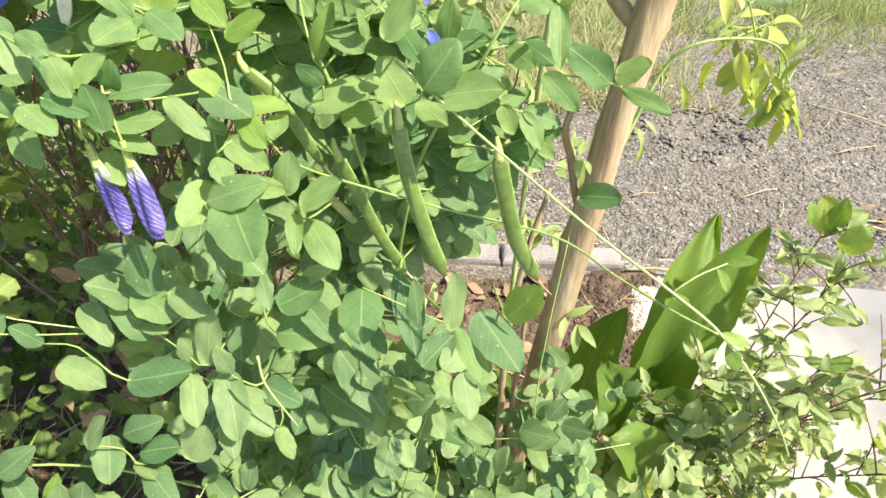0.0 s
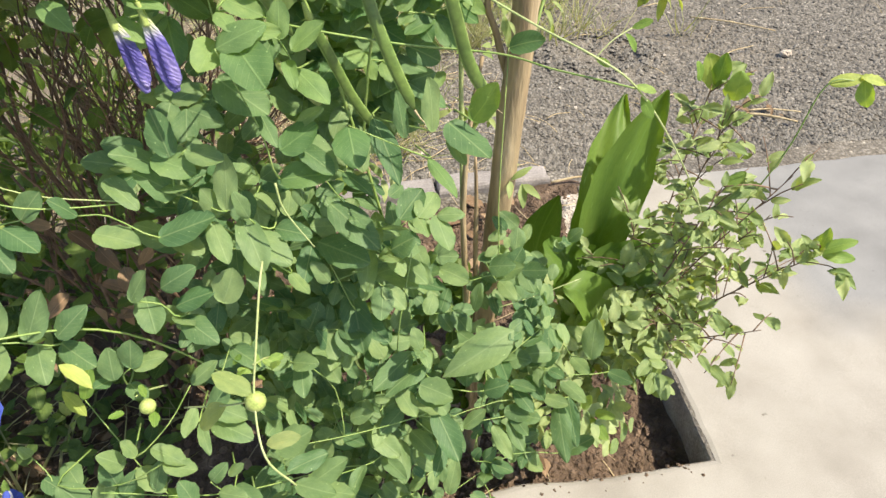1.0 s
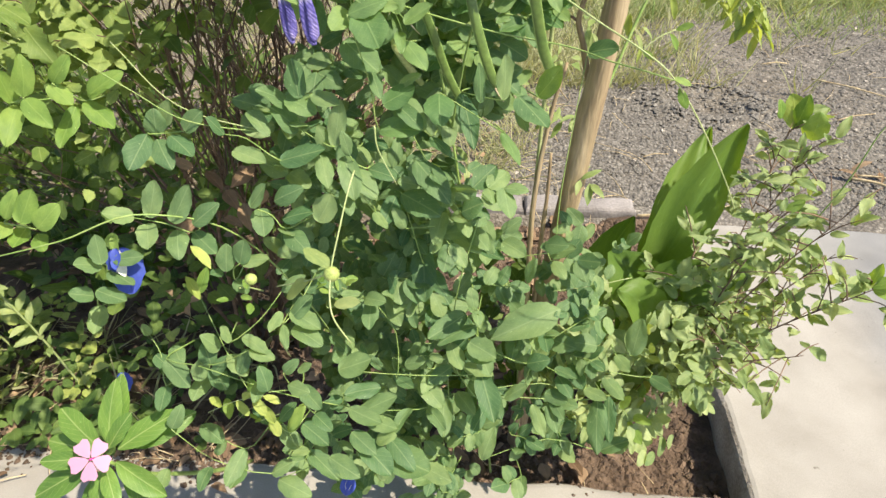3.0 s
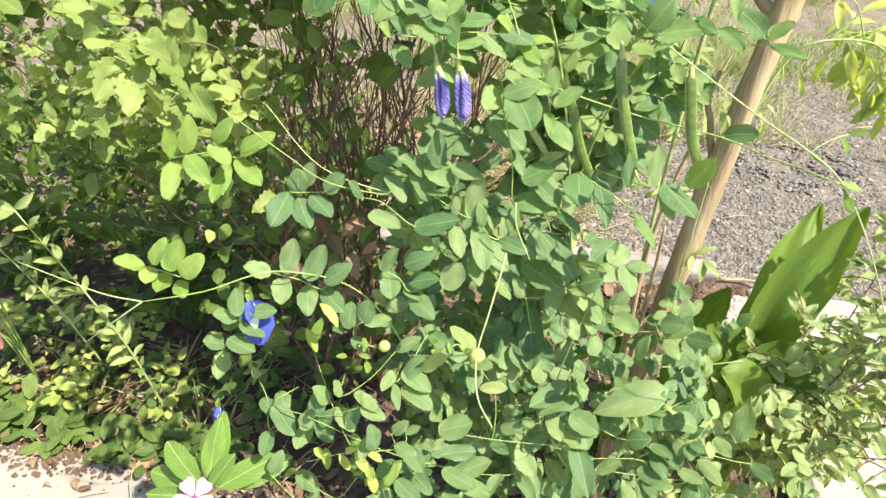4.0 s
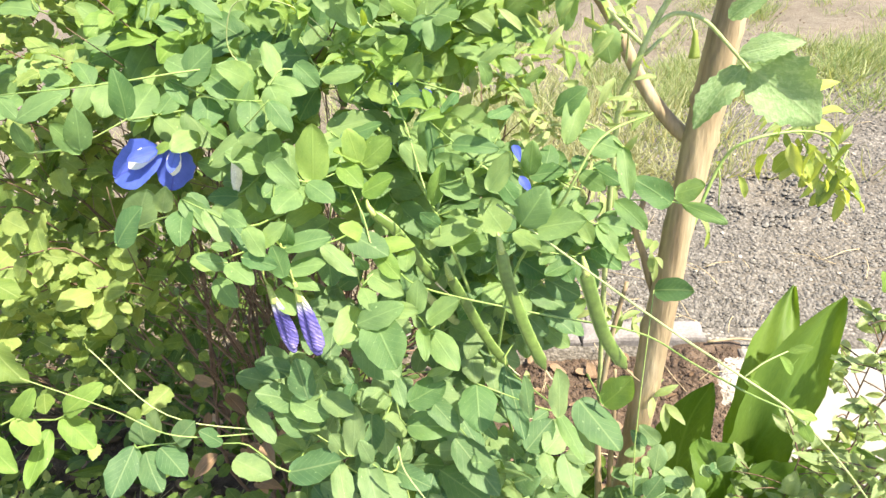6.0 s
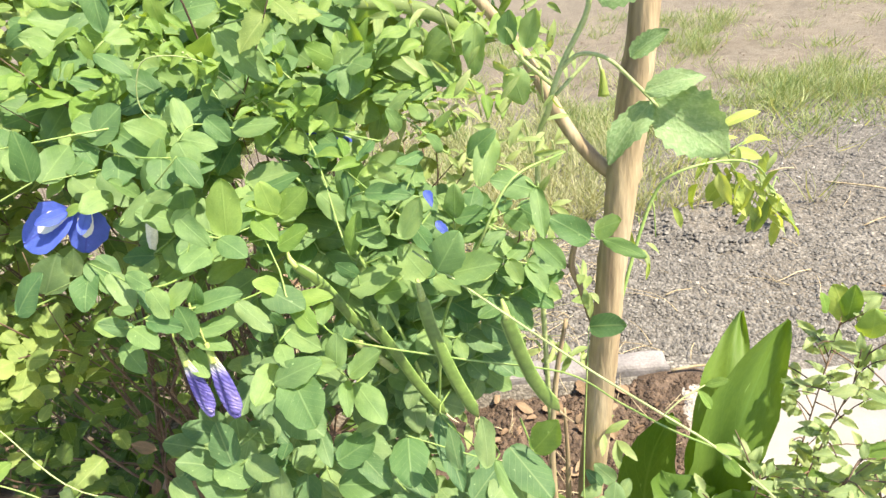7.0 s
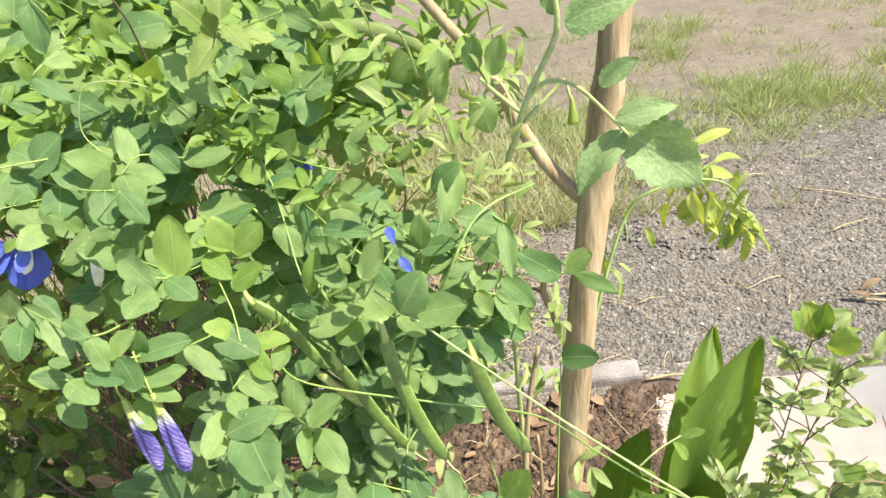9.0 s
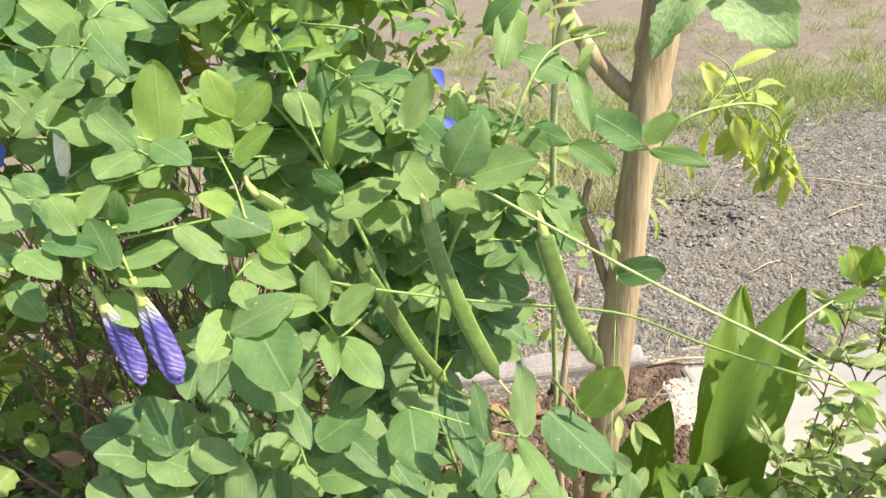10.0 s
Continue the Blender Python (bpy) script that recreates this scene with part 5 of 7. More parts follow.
leaf(GREYED, ((-0.027, 0.338, 0.300, 0.001, 0.313, 0.289, 0.60), (0.020, 0.352, 0.313, 0.052, 0.339, 0.315, 0.60), (0.047, 0.360, 0.272, 0.063, 0.326, 0.257, 0.50), (0.008, 0.334, 0.347, 0.024, 0.342, 0.367, 0.60),))
leaf(GREYED, ((0.094, 0.371, 0.306, 0.110, 0.374, 0.324, 0.80), (0.123, 0.390, 0.272, 0.147, 0.374, 0.275, 0.60), (0.114, 0.375, 0.247, 0.138, 0.360, 0.251, 0.70), (0.147, 0.399, 0.285, 0.176, 0.383, 0.290, 0.60), (0.160, 0.387, 0.243, 0.183, 0.370, 0.248, 0.60),))
leaf(GREYED, ((-0.125, 0.278, 0.453, -0.097, 0.266, 0.446, 0.60),))
leaf(GREYED, ((-0.135, 0.224, 0.412, -0.140, 0.231, 0.435, 0.70), (-0.117, 0.247, 0.393, -0.096, 0.230, 0.386, 0.60),))
leaf(GREYED, ((-0.229, 0.253, 0.316, -0.204, 0.240, 0.308, 0.70), (-0.196, 0.257, 0.273, -0.204, 0.220, 0.265, 0.50),))
leaf(GREYED, ((-0.095, 0.286, 0.371, -0.064, 0.292, 0.383, 0.80), (-0.084, 0.285, 0.305, -0.044, 0.299, 0.322, 0.50), (0.026, 0.331, 0.371, 0.053, 0.314, 0.369, 0.80), (0.039, 0.346, 0.308, 0.055, 0.301, 0.285, 0.50),))
leaf(GREYED, ((-0.001, 0.350, 0.259, 0.002, 0.310, 0.241, 0.50), (0.110, 0.400, 0.311, 0.141, 0.384, 0.315, 0.70), (0.193, 0.397, 0.221, 0.191, 0.349, 0.196, 0.35), (0.128, 0.373, 0.235, 0.150, 0.362, 0.243, 0.80),))
leaf(GREYED, ((0.190, 0.370, 0.148, 0.222, 0.372, 0.171, 0.50), (0.044, 0.318, 0.190, 0.057, 0.342, 0.220, 0.50), (0.119, 0.369, 0.235, 0.128, 0.337, 0.224, 0.50), (0.136, 0.381, 0.146, 0.159, 0.354, 0.143, 0.60),))
leaf(YOUNG, ((-0.160, 0.247, 0.368, -0.167, 0.254, 0.390, 0.50), (-0.200, 0.263, 0.347, -0.192, 0.244, 0.342, 0.50), (-0.145, 0.254, 0.313, -0.130, 0.272, 0.335, 0.50), (-0.217, 0.300, 0.446, -0.208, 0.311, 0.469, 0.40),))
leaf(GREYED, ((-0.082, 0.274, 0.277, -0.044, 0.247, 0.264, 0.60), (-0.131, 0.264, 0.266, -0.097, 0.241, 0.255, 0.50), (-0.055, 0.293, 0.261, -0.023, 0.263, 0.249, 0.50), (-0.022, 0.293, 0.209, 0.013, 0.277, 0.208, 0.60), (-0.166, 0.250, 0.233, -0.129, 0.238, 0.227, 0.60),))
vine(lower, [(0.02, 0.46, 0.0), (0.0, 0.40, 0.20), (0.01, 0.35, 0.40), (0.03, 0.36, 0.50)], 0.0018, 0.0009)
vine(lower, [(0.10, 0.45, 0.0), (0.09, 0.40, 0.18), (0.10, 0.37, 0.32), (0.16, 0.39, 0.37)], 0.0016, 0.0009)
vine(lower, [(-0.02, 0.46, 0.0), (-0.06, 0.36, 0.20), (-0.13, 0.26, 0.36), (-0.20, 0.24, 0.42)], 0.0016, 0.0008)
vine(lower, [(0.11, 0.40, 0.382), (0.15, 0.405, 0.388), (0.19, 0.41, 0.398)], 0.0009, 0.0008, PALESTEM)
single(lower, (0.113, 0.352, 0.403), (0.046, 0.330, 0.378), 0.46, GREYED, POINTED, "large_leaf", (0.1, -0.6, 0.8), "large pale pointed leaf", 0.05)
b = Geo()
loft(b, smooth_line([(0.154, 0.398, 0.376), (0.154, 0.398, 0.370), (0.154, 0.398, 0.364)], 5), lambda t, a: (0.0058 * math.sqrt(max(0.01, math.sin(math.pi * t))) * math.cos(a), 0.0058 * math.sqrt(max(0.01, math.sin(math.pi * t))) * math.sin(a)), 12)
part("berry", b.mesh("berry", CALYX), lower, "round pale-green berry")


def undergrowth(owner, name, n, box, slope, size, kind, mat, count=5, wide=0.66, single_ones=0):
    """The deeper leaves of a plant: some by themselves, the rest in one joined mesh."""
    g = Geo()
    for i in range(n):
        x, z = rnd.uniform(*box[0]), rnd.uniform(*box[1])
        y = slope(x, z) + rnd.uniform(*box[2])
        way, big = (rnd.uniform(-1, 1), rnd.uniform(-0.6, 0.3), rnd.uniform(-0.5, 0.7)), rnd.uniform(0.8, 1.15) * size
        if -0.07 < x < 0.10 and 0.53 < z < 0.75:          # pushed back, away from the camera, so the pods stay in view
            y, way = max(y, 0.45), (way[0], abs(way[1]), way[2])
        if i < single_ones:
            PLANT[0] = owner
            own_spray(kind, mat, (x, y - 0.02, z), way, count, big, wide)
        else:
            spray(g, kind, (x, y, z), way, count, big, wide)
    loose_stuff(name, g, mat, "", "", owner)


def shoot(plant, at, n, size, mat, kind, wide, spread, loose=0.8):
    """A tuft of young leaves at the end of a twig."""
    at, g = V(at), Geo()
    tube(g, [at + V((0.004, 0.03, -0.03)), at + V((0.002, 0.012, -0.01)), at], 0.0008, 0.0006, 5, 3)
    stalk = part("shoot", g.mesh("shoot", PALESTEM), plant)
    for k in range(n):
        b = at + V((rnd.uniform(-1, 1), rnd.uniform(-0.5, 0.7), rnd.uniform(-1, 1))) * spread
        d = V((rnd.uniform(-1, 1), rnd.uniform(-1, 0.4), rnd.uniform(-0.9, 0.6))).normalized()
        single(stalk, b, b + d * size * rnd.uniform(0.6, 1.2), wide * rnd.uniform(0.8, 1.15), mat, kind, "leaf", None, "", loose)


for spot in ((-0.142, 0.468, 0.846), (-0.122, 0.460, 0.833), (-0.150, 0.470, 0.857), (-0.066, 0.445, 0.798), (-0.050, 0.444, 0.790), (-0.076, 0.438, 0.806), (-0.098, 0.44, 0.822)):
    shoot(upper, spot, 8, 0.017, YOUNG, POINTED, 0.42, 0.010)
for spot in ((0.069, 0.430, 0.818), (0.079, 0.400, 0.785), (0.040, 0.420, 0.845), (0.052, 0.418, 0.806), (0.085, 0.45, 0.85), (0.092, 0.45, 0.80), (0.06, 0.45, 0.87), (0.02, 0.43, 0.86), (0.035, 0.40, 0.80), (0.065, 0.385, 0.765), (0.095, 0.42, 0.765), (0.0, 0.44, 0.88), (0.075, 0.43, 0.90)):
    shoot(upper, spot, 7, 0.015, HERB, LANCE, 0.32, 0.018)
for spot in ((-0.156, 0.262, 0.492), (-0.093, 0.300, 0.463), (-0.163, 0.247, 0.338), (-0.08, 0.27, 0.50)):
    shoot(middle, spot, 4, 0.011, YOUNG, ROUND, 0.55, 0.012)


def front(x, z):
    return 0.31 + max(0, z - 0.72) * 1.5 + max(0, 0.5 - z) * 0.12 + 0.25 * max(0, x - 0.05)


undergrowth(upper, "inner_leaves", 62, ((-0.27, 0.01), (0.755, 0.87), (0.06, 0.16)), front, 0.030, ROUND, MATURE, 5, 0.68, 40)
undergrowth(upper, "top_leaves", 64, ((-0.36, -0.01), (0.77, 0.89), (0.06, 0.30)), front, 0.032, ROUND, MATURE, 5, 0.68, 40)
undergrowth(upper, "bright_leaves", 85, ((-0.34, 0.06), (0.77, 0.90), (0.06, 0.24)), front, 0.028, ROUND, YOUNG, 5, 0.62, 40)
undergrowth(upper, "far_leaves", 42, ((-0.40, -0.06), (0.76, 0.91), (0.0, 0.22)), lambda x, z: 0.62, 0.026, ROUND, HEDGE)
undergrowth(upper, "pale_leaves", 40, ((-0.06, 0.105), (0.62, 0.88), (0.0, 0.14)), lambda x, z: 0.50, 0.016, LANCE, HERB, 5, 0.30)
undergrowth(upper, "young_leaves", 45, ((-0.25, 0.08), (0.76, 0.88), (0.03, 0.12)), front, 0.020, POINTED, YOUNG, 5, 0.45)
undergrowth(upper, "thin_leaves", 24, ((-0.03, 0.13), (0.46, 0.80), (0.12, 0.26)), front, 0.022, LANCE, HERB, 5, 0.36)
undergrowth(middle, "inner_leaves", 105, ((-0.14, 0.04), (0.40, 0.62), (0.05, 0.15)), front, 0.024, ROUND, GREYED, 5, 0.70, 30)
undergrowth(lower, "inner_leaves", 150, ((-0.16, 0.18), (0.12, 0.44), (0.03, 0.13)), front, 0.022, ROUND, GREYED, 5, 0.68, 30)
undergrowth(upper, "side_leaves", 40, ((-0.07, 0.03), (0.57, 0.73), (0.10, 0.17)), front, 0.026, ROUND, MATURE, 5, 0.68, 30)
undergrowth(upper, "edge_leaves", 9, ((0.035, 0.068), (0.65, 0.76), (0.06, 0.09)), front, 0.022, ROUND, MATURE, 5, 0.64, 9)
# Extra leaves added to block sun from the twigs behind.
undergrowth(upper, "canopy_leaves", 26, ((-0.22, -0.02), (0.75, 0.87), (0.0, 0.13)), lambda x, z: 0.53, 0.026, ROUND, MATURE)
# Dark leaf colour stands in for the shade deep in the vine.
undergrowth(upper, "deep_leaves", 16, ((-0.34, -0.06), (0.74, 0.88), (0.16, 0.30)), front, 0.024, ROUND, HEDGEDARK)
# Shaded leaflets get the dark weed green: their shade is in the colour.
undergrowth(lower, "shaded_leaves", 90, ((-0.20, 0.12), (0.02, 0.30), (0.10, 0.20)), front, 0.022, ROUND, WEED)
undergrowth(lower, "hanging_leaves", 38, ((-0.15, 0.10), (0.04, 0.26), (-0.02, 0.06)), front, 0.024, ROUND, GREYED, 5, 0.68, 30)
undergrowth(lower, "fine_leaves", 62, ((0.12, 0.34), (0.12, 0.33), (0.02, 0.14)), front, 0.024, TOOTHED, HERBGREEN, 5, 0.56)
undergrowth(lower, "spilling_leaves", 26, ((0.19, 0.31), (0.10, 0.28), (0.03, 0.13)), lambda x, z: 0.36 + 0.2 * (x - 0.2), 0.024, ROUND, HERBGREEN, 5, 0.62)


# ---------------------------------------------------------------- broad-leaved plant
def broad_leaf(plant, pts, wide, cup, lean, ruffle, seed):
    """A long leaf that follows a line from its foot to its tip, cupped along the midrib."""
    line = smooth_line(pts, 6)
    n, cols = len(line), 9
    g, p, uv = Geo(), [], []
    for i, q in enumerate(line):
        t = i / (n - 1)
        d = (line[min(i + 1, n - 1)] - line[max(i - 1, 0)]).normalized()
        side = d.cross(V(lean)).normalized()
        out = side.cross(d)
        w = wide * max(0.03, math.sin(math.pi * (0.05 + 0.94 * t) ** 1.15)) ** 0.88 * (1 + 0.05 * math.sin(19 * t + seed) + 0.03 * math.sin(43 * t + 2 * seed))
        for k in range(cols):
            s = 2 * k / (cols - 1) - 1
            p.append(q + side * s * w * 0.5 * math.cos(cup * s) + out * (abs(s) ** 1.5 * w * 0.5 * math.sin(cup) + ruffle * math.sin(9 * t + 4 * s + seed)))
            uv.append((0.5 + s * 0.5, t))
    g.add(p, [(i * cols + k, i * cols + k + 1, (i + 1) * cols + k + 1, (i + 1) * cols + k) for i in range(n - 1) for k in range(cols - 1)], uv)
    me = g.mesh("broad leaf", BROAD)
    return part("leaf", me, plant)


broad = thing("broad_leaved_plant", (0.27, 0.60, 0.0), "plant with broad upright glossy green leaves", "plant")
broad_leaf(broad, [(0.272, 0.585, 0.0), (0.272, 0.590, 0.22), (0.283, 0.610, 0.31), (0.307, 0.655, 0.375), (0.334, 0.705, 0.423)], 0.066, 0.26, (-0.30, -1, 0.35), 0.005, 0.5)
broad_leaf(broad, [(0.272, 0.580, -0.06), (0.270, 0.575, 0.22), (0.283, 0.580, 0.32), (0.312, 0.600, 0.405), (0.344, 0.616, 0.474)], 0.072, 0.18, (-0.25, -1, 0.3), 0.005, 2.0)
broad_leaf(broad, [(0.240, 0.60, -0.06), (0.212, 0.635, 0.14), (0.226, 0.672, 0.215), (0.257, 0.692, 0.278)], 0.072, 0.20, (-0.3, -1, 0.3), 0.002, 3.1)
broad_leaf(broad, [(0.258, 0.57, -0.06), (0.235, 0.54, 0.24), (0.222, 0.545, 0.30), (0.212, 0.575, 0.305)], 0.075, 0.25, (0.2, -0.6, 0.9), 0.004, 4.4)
broad_leaf(broad, [(0.275, 0.56, -0.06), (0.270, 0.52, 0.25), (0.290, 0.50, 0.315), (0.340, 0.50, 0.32)], 0.070, 0.25, (0.0, -0.7, 0.9), 0.003, 5.2)
broad_leaf(broad, [(0.265, 0.55, -0.06), (0.240, 0.48, 0.25), (0.215, 0.455, 0.325), (0.190, 0.45, 0.345)], 0.060, 0.25, (0.0, -0.7, 0.9), 0.003, 6.0)
broad_leaf(broad, [(0.285, 0.57, -0.06), (0.310, 0.55, 0.22), (0.345, 0.545, 0.30), (0.385, 0.54, 0.315)], 0.055, 0.25, (0.0, -0.6, 0.9), 0.003, 7.1)


# ---------------------------------------------------------------- small-leaved shrub by the slab
def twiggy(name, foot, label, category, ends, kind, mat, size, wide, gap, r0, bark, bare=0.25, side=0.06):
    """A shrub: each branch runs from the foot to its end, with side twigs and leaves along it."""
    plant = thing(name, foot, label, category)
    leaves = Geo()
    for e in ends:
        e, f = V(e), V(foot)
        mid = f.lerp(e, 0.5) + V((rnd.uniform(-0.03, 0.03), rnd.uniform(-0.03, 0.03), 0.035))
        line = smooth_line([f, mid, e], 8)
        g = Geo()
        loft(g, line, lambda t, a: (r0 * (1 - 0.75 * t) * math.cos(a), r0 * (1 - 0.75 * t) * math.sin(a)), 6)
        length = (e - f).length
        steps = max(5, int(length * (1 - bare) / gap))
        for k in range(steps):
            t = bare + (1 - bare) * k / steps
            x = t * (len(line) - 1)
            q = line[int(x)].lerp(line[min(int(x) + 1, len(line) - 1)], x % 1)
            d = V((rnd.uniform(-1, 1), rnd.uniform(-1, 1), rnd.uniform(-0.4, 0.9))).normalized()
            q2 = q + d * side * rnd.uniform(0.3, 1.0)
            loft(g, smooth_line([q, q.lerp(q2, 0.5) + V((0, 0, 0.004)), q2], 2), lambda t, a: (0.0009 * (1 - 0.4 * t) * math.cos(a), 0.0009 * (1 - 0.4 * t) * math.sin(a)), 4)
            for c in range(rnd.randint(2, 5)):
                b = q.lerp(q2, rnd.uniform(0.3, 1))
                dd = (d * 0.6 + V((rnd.uniform(-1, 1), rnd.uniform(-1, 1), rnd.uniform(-0.7, 0.6)))).normalized()
                scatter(leaves, kind, b, b + dd * size * rnd.uniform(0.55, 1.25), wide, None, 0.5)
        part("branch", g.mesh("branch", bark), plant)
    loose_stuff("small_leaves", leaves, mat, "", "", plant)
    return plant


herb = twiggy("small_leaved_herb", (0.325, 0.56, 0.0), "bushy herb with many small light-green leaves leaning over the slab", "shrub",
              [(0.415, 0.385, 0.425), (0.337, 0.480, 0.330), (0.279, 0.495, 0.390), (0.360, 0.360, 0.350), (0.385, 0.430, 0.480), (0.386, 0.600, 0.485), (0.395, 0.560, 0.480), (0.331, 0.444, 0.470), (0.43, 0.49, 0.38), (0.29, 0.43, 0.30), (0.40, 0.50, 0.27)],
              TOOTHED, HERBGREEN, 0.023, 0.46, 0.0125, 0.0017, TWIG)
for b, t, w in (((0.392, 0.60, 0.478), (0.380, 0.612, 0.516), 0.66), ((0.392, 0.60, 0.478), (0.394, 0.60, 0.520), 0.5), ((0.398, 0.57, 0.478), (0.394, 0.566, 0.514), 0.8), ((0.372, 0.60, 0.49), (0.366, 0.605, 0.512), 0.7),
                ((0.378, 0.425, 0.575), (0.405, 0.42, 0.580), 0.42), ((0.400, 0.42, 0.580), (0.425, 0.42, 0.572), 0.42), ((0.405, 0.42, 0.576), (0.418, 0.42, 0.550), 0.5),
                ((0.405, 0.385, 0.425), (0.432, 0.378, 0.440), 0.42), ((0.405, 0.385, 0.425), (0.405, 0.385, 0.452), 0.4), ((0.410, 0.385, 0.420), (0.438, 0.375, 0.418), 0.45), ((0.33, 0.44, 0.47), (0.345, 0.44, 0.482), 0.7)):
    single(herb, b, t, w, YELLOWED if rnd.random() < 0.4 else YOUNG, ROUND, "leaf", None, "", 0.5)
vine(herb, [(0.35, 0.47, 0.35), (0.366, 0.43, 0.50), (0.376, 0.425, 0.572), (0.402, 0.42, 0.577)], 0.0017, 0.0010, STEM, "stem")


# ---------------------------------------------------------------- shrub with bare brown twigs
def fork(g, p, d, long, r, depth):
    """A twig with a crooked run that forks again and again."""
    d = d.normalized()
    mid = p + d * long * 0.5 + V((rnd.uniform(-1, 1), rnd.uniform(-1, 1), rnd.uniform(-0.5, 0.5))) * long * 0.09
    q = p + d * long + V((rnd.uniform(-1, 1), rnd.uniform(-1, 1), rnd.uniform(-0.4, 0.6))) * long * 0.08
    tube(g, [p, mid, q], r, r * 0.66, 5 if depth > 1 else 4, 3)
    ends = [(q, d)]
    if depth:
        ends = []
        for k in range(rnd.randint(2, 3) if depth > 1 else rnd.randint(2, 4)):
            at = q if k == 0 else mid.lerp(q, rnd.uniform(0.0, 1.0))
            turn = V((rnd.uniform(-1, 1), rnd.uniform(-1, 1), rnd.uniform(-0.5, 0.7)))
            ends += fork(g, at, d + turn * (0.62 if k else 0.3), long * rnd.uniform(0.5, 0.85), r * (0.66 if k == 0 else 0.5), depth - 1)
    return ends


def rosette(g, kind, at, out, n, size, wide):
    """Leaves that spread from the end of a twig."""
    at, out = V(at), V(out).normalized()
    a0, u = rnd.uniform(0, 6.28), out.orthogonal().normalized()
    w = out.cross(u)
    for k in range(n):
        a = a0 + 2.4 * k
        lift = rnd.uniform(-0.15, 0.75)
        d = (u * math.cos(a) + w * math.sin(a) + out * lift + V((0, 0, -0.15))).normalized()
        b = at - out * 0.006 * k
        scatter(g, kind, b + d * 0.004, b + d * size * rnd.uniform(0.55, 1.15), wide * rnd.uniform(0.85, 1.15), out + V((0.15, -0.1, 0.35)), 0.45)


def hedge_bush():
    bush = thing("twiggy_shrub", (-0.34, 0.66, 0.0), "shrub with many bare brown twigs and yellow-green leaves", "shrub")
    twigs, ends = Geo(), []
    for i in range(30):
        p = V((-0.33 + rnd.uniform(-0.06, 0.06), 0.68 + rnd.uniform(-0.05, 0.05), -0.03))
        lean = V((rnd.uniform(-0.22, 0.50), rnd.uniform(-0.08, 0.16), 1.0))
        ends += fork(twigs, p, lean, rnd.uniform(0.26, 0.40), rnd.uniform(0.0026, 0.0042), 3)
    for i in range(12):
        p = V((rnd.uniform(-0.34, -0.26), rnd.uniform(0.60, 0.68), rnd.uniform(0.26, 0.46)))
        fork(twigs, p, V((1.0, rnd.uniform(-0.3, 0.2), rnd.uniform(0.0, 0.5))), rnd.uniform(0.10, 0.16), 0.0020, 1)
    bright = Geo()
    for i in range(215):
        x, z = rnd.uniform(-0.86, -0.29), rnd.uniform(0.56, 0.91)
        y = rnd.uniform(0.40, 0.68) + max(0, x + 0.36) * 0.9 + 0.10 * max(0.0, 0.68 - z)
        out = V((rnd.uniform(-0.4, 0.6), rnd.uniform(-1.0, 0.0), rnd.uniform(0.4, 1.2)))
        foot = V((x + rnd.uniform(-0.02, 0.04), y + 0.06, z - rnd.uniform(0.04, 0.08)))
        tube(twigs, [foot, foot.lerp(V((x, y, z)), 0.55) + V((0, 0.01, 0.008)), (x, y, z)], 0.0009, 0.0006, 4, 3)
        rosette(bright, LOBED if rnd.random() < 0.65 else ROUND, (x, y, z), out, rnd.randint(5, 8), rnd.uniform(0.021, 0.035), 0.78)
    for i in range(70):
        at = V((rnd.uniform(-0.62, -0.20), rnd.uniform(0.56, 0.74), rnd.uniform(0.74, 0.90)))
        rosette(bright, LOBED if i % 2 else ROUND, at, sunward(), rnd.randint(5, 8), rnd.uniform(0.022, 0.032), 0.76)
    for i in range(26):
        at = V((rnd.uniform(-0.62, -0.36), rnd.uniform(0.44, 0.56), rnd.uniform(0.53, 0.64)))
        rosette(bright, LOBED if i % 2 else ROUND, at, sunward(), rnd.randint(4, 7), rnd.uniform(0.020, 0.030), 0.76)
    for e, d in ends:
        if e.z > 0.72 and rnd.random() < 0.5:
            rosette(bright, LOBED, e, d + V((0, -0.5, 0.3)), 5, 0.028, 0.72)
    loose_stuff("twig_tangle", twigs, TWIG, "tangle of bare brown twigs", "", bush)
    loose_stuff("bright_leaves", bright, HEDGE, "", "", bush)
    # Inner, low, back and side leaves carry shade in their darker colours.
    for name, mat, n, box, size in (("low_bright_leaves", HEDGE, 46, ((-0.44, -0.26), (0.48, 0.64), (0.40, 0.54)), 0.030),
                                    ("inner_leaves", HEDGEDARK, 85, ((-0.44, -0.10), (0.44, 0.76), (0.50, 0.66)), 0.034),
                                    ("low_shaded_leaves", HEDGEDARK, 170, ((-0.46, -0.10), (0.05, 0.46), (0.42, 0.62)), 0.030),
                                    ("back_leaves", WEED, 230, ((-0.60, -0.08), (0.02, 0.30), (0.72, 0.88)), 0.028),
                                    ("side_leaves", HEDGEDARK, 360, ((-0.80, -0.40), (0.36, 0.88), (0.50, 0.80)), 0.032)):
        g = Geo()
        for i in range(n):
            x, z = rnd.uniform(*box[0]), rnd.uniform(*box[1])
            y = rnd.uniform(*box[2]) + (max(0, x + 0.36) * 0.9 if name != "inner_leaves" else 0)
            d = V((rnd.uniform(-1, 1), rnd.uniform(-1, 0.4), rnd.uniform(-0.9, 0.5))).normalized()
            scatter(g, LOBED if rnd.random() < 0.4 else ROUND, (x, y, z), V((x, y, z)) + d * size * rnd.uniform(0.5, 1.1), rnd.uniform(0.6, 0.8), None, 0.7)
        loose_stuff(name, g, mat, "", "", bush)
    return bush


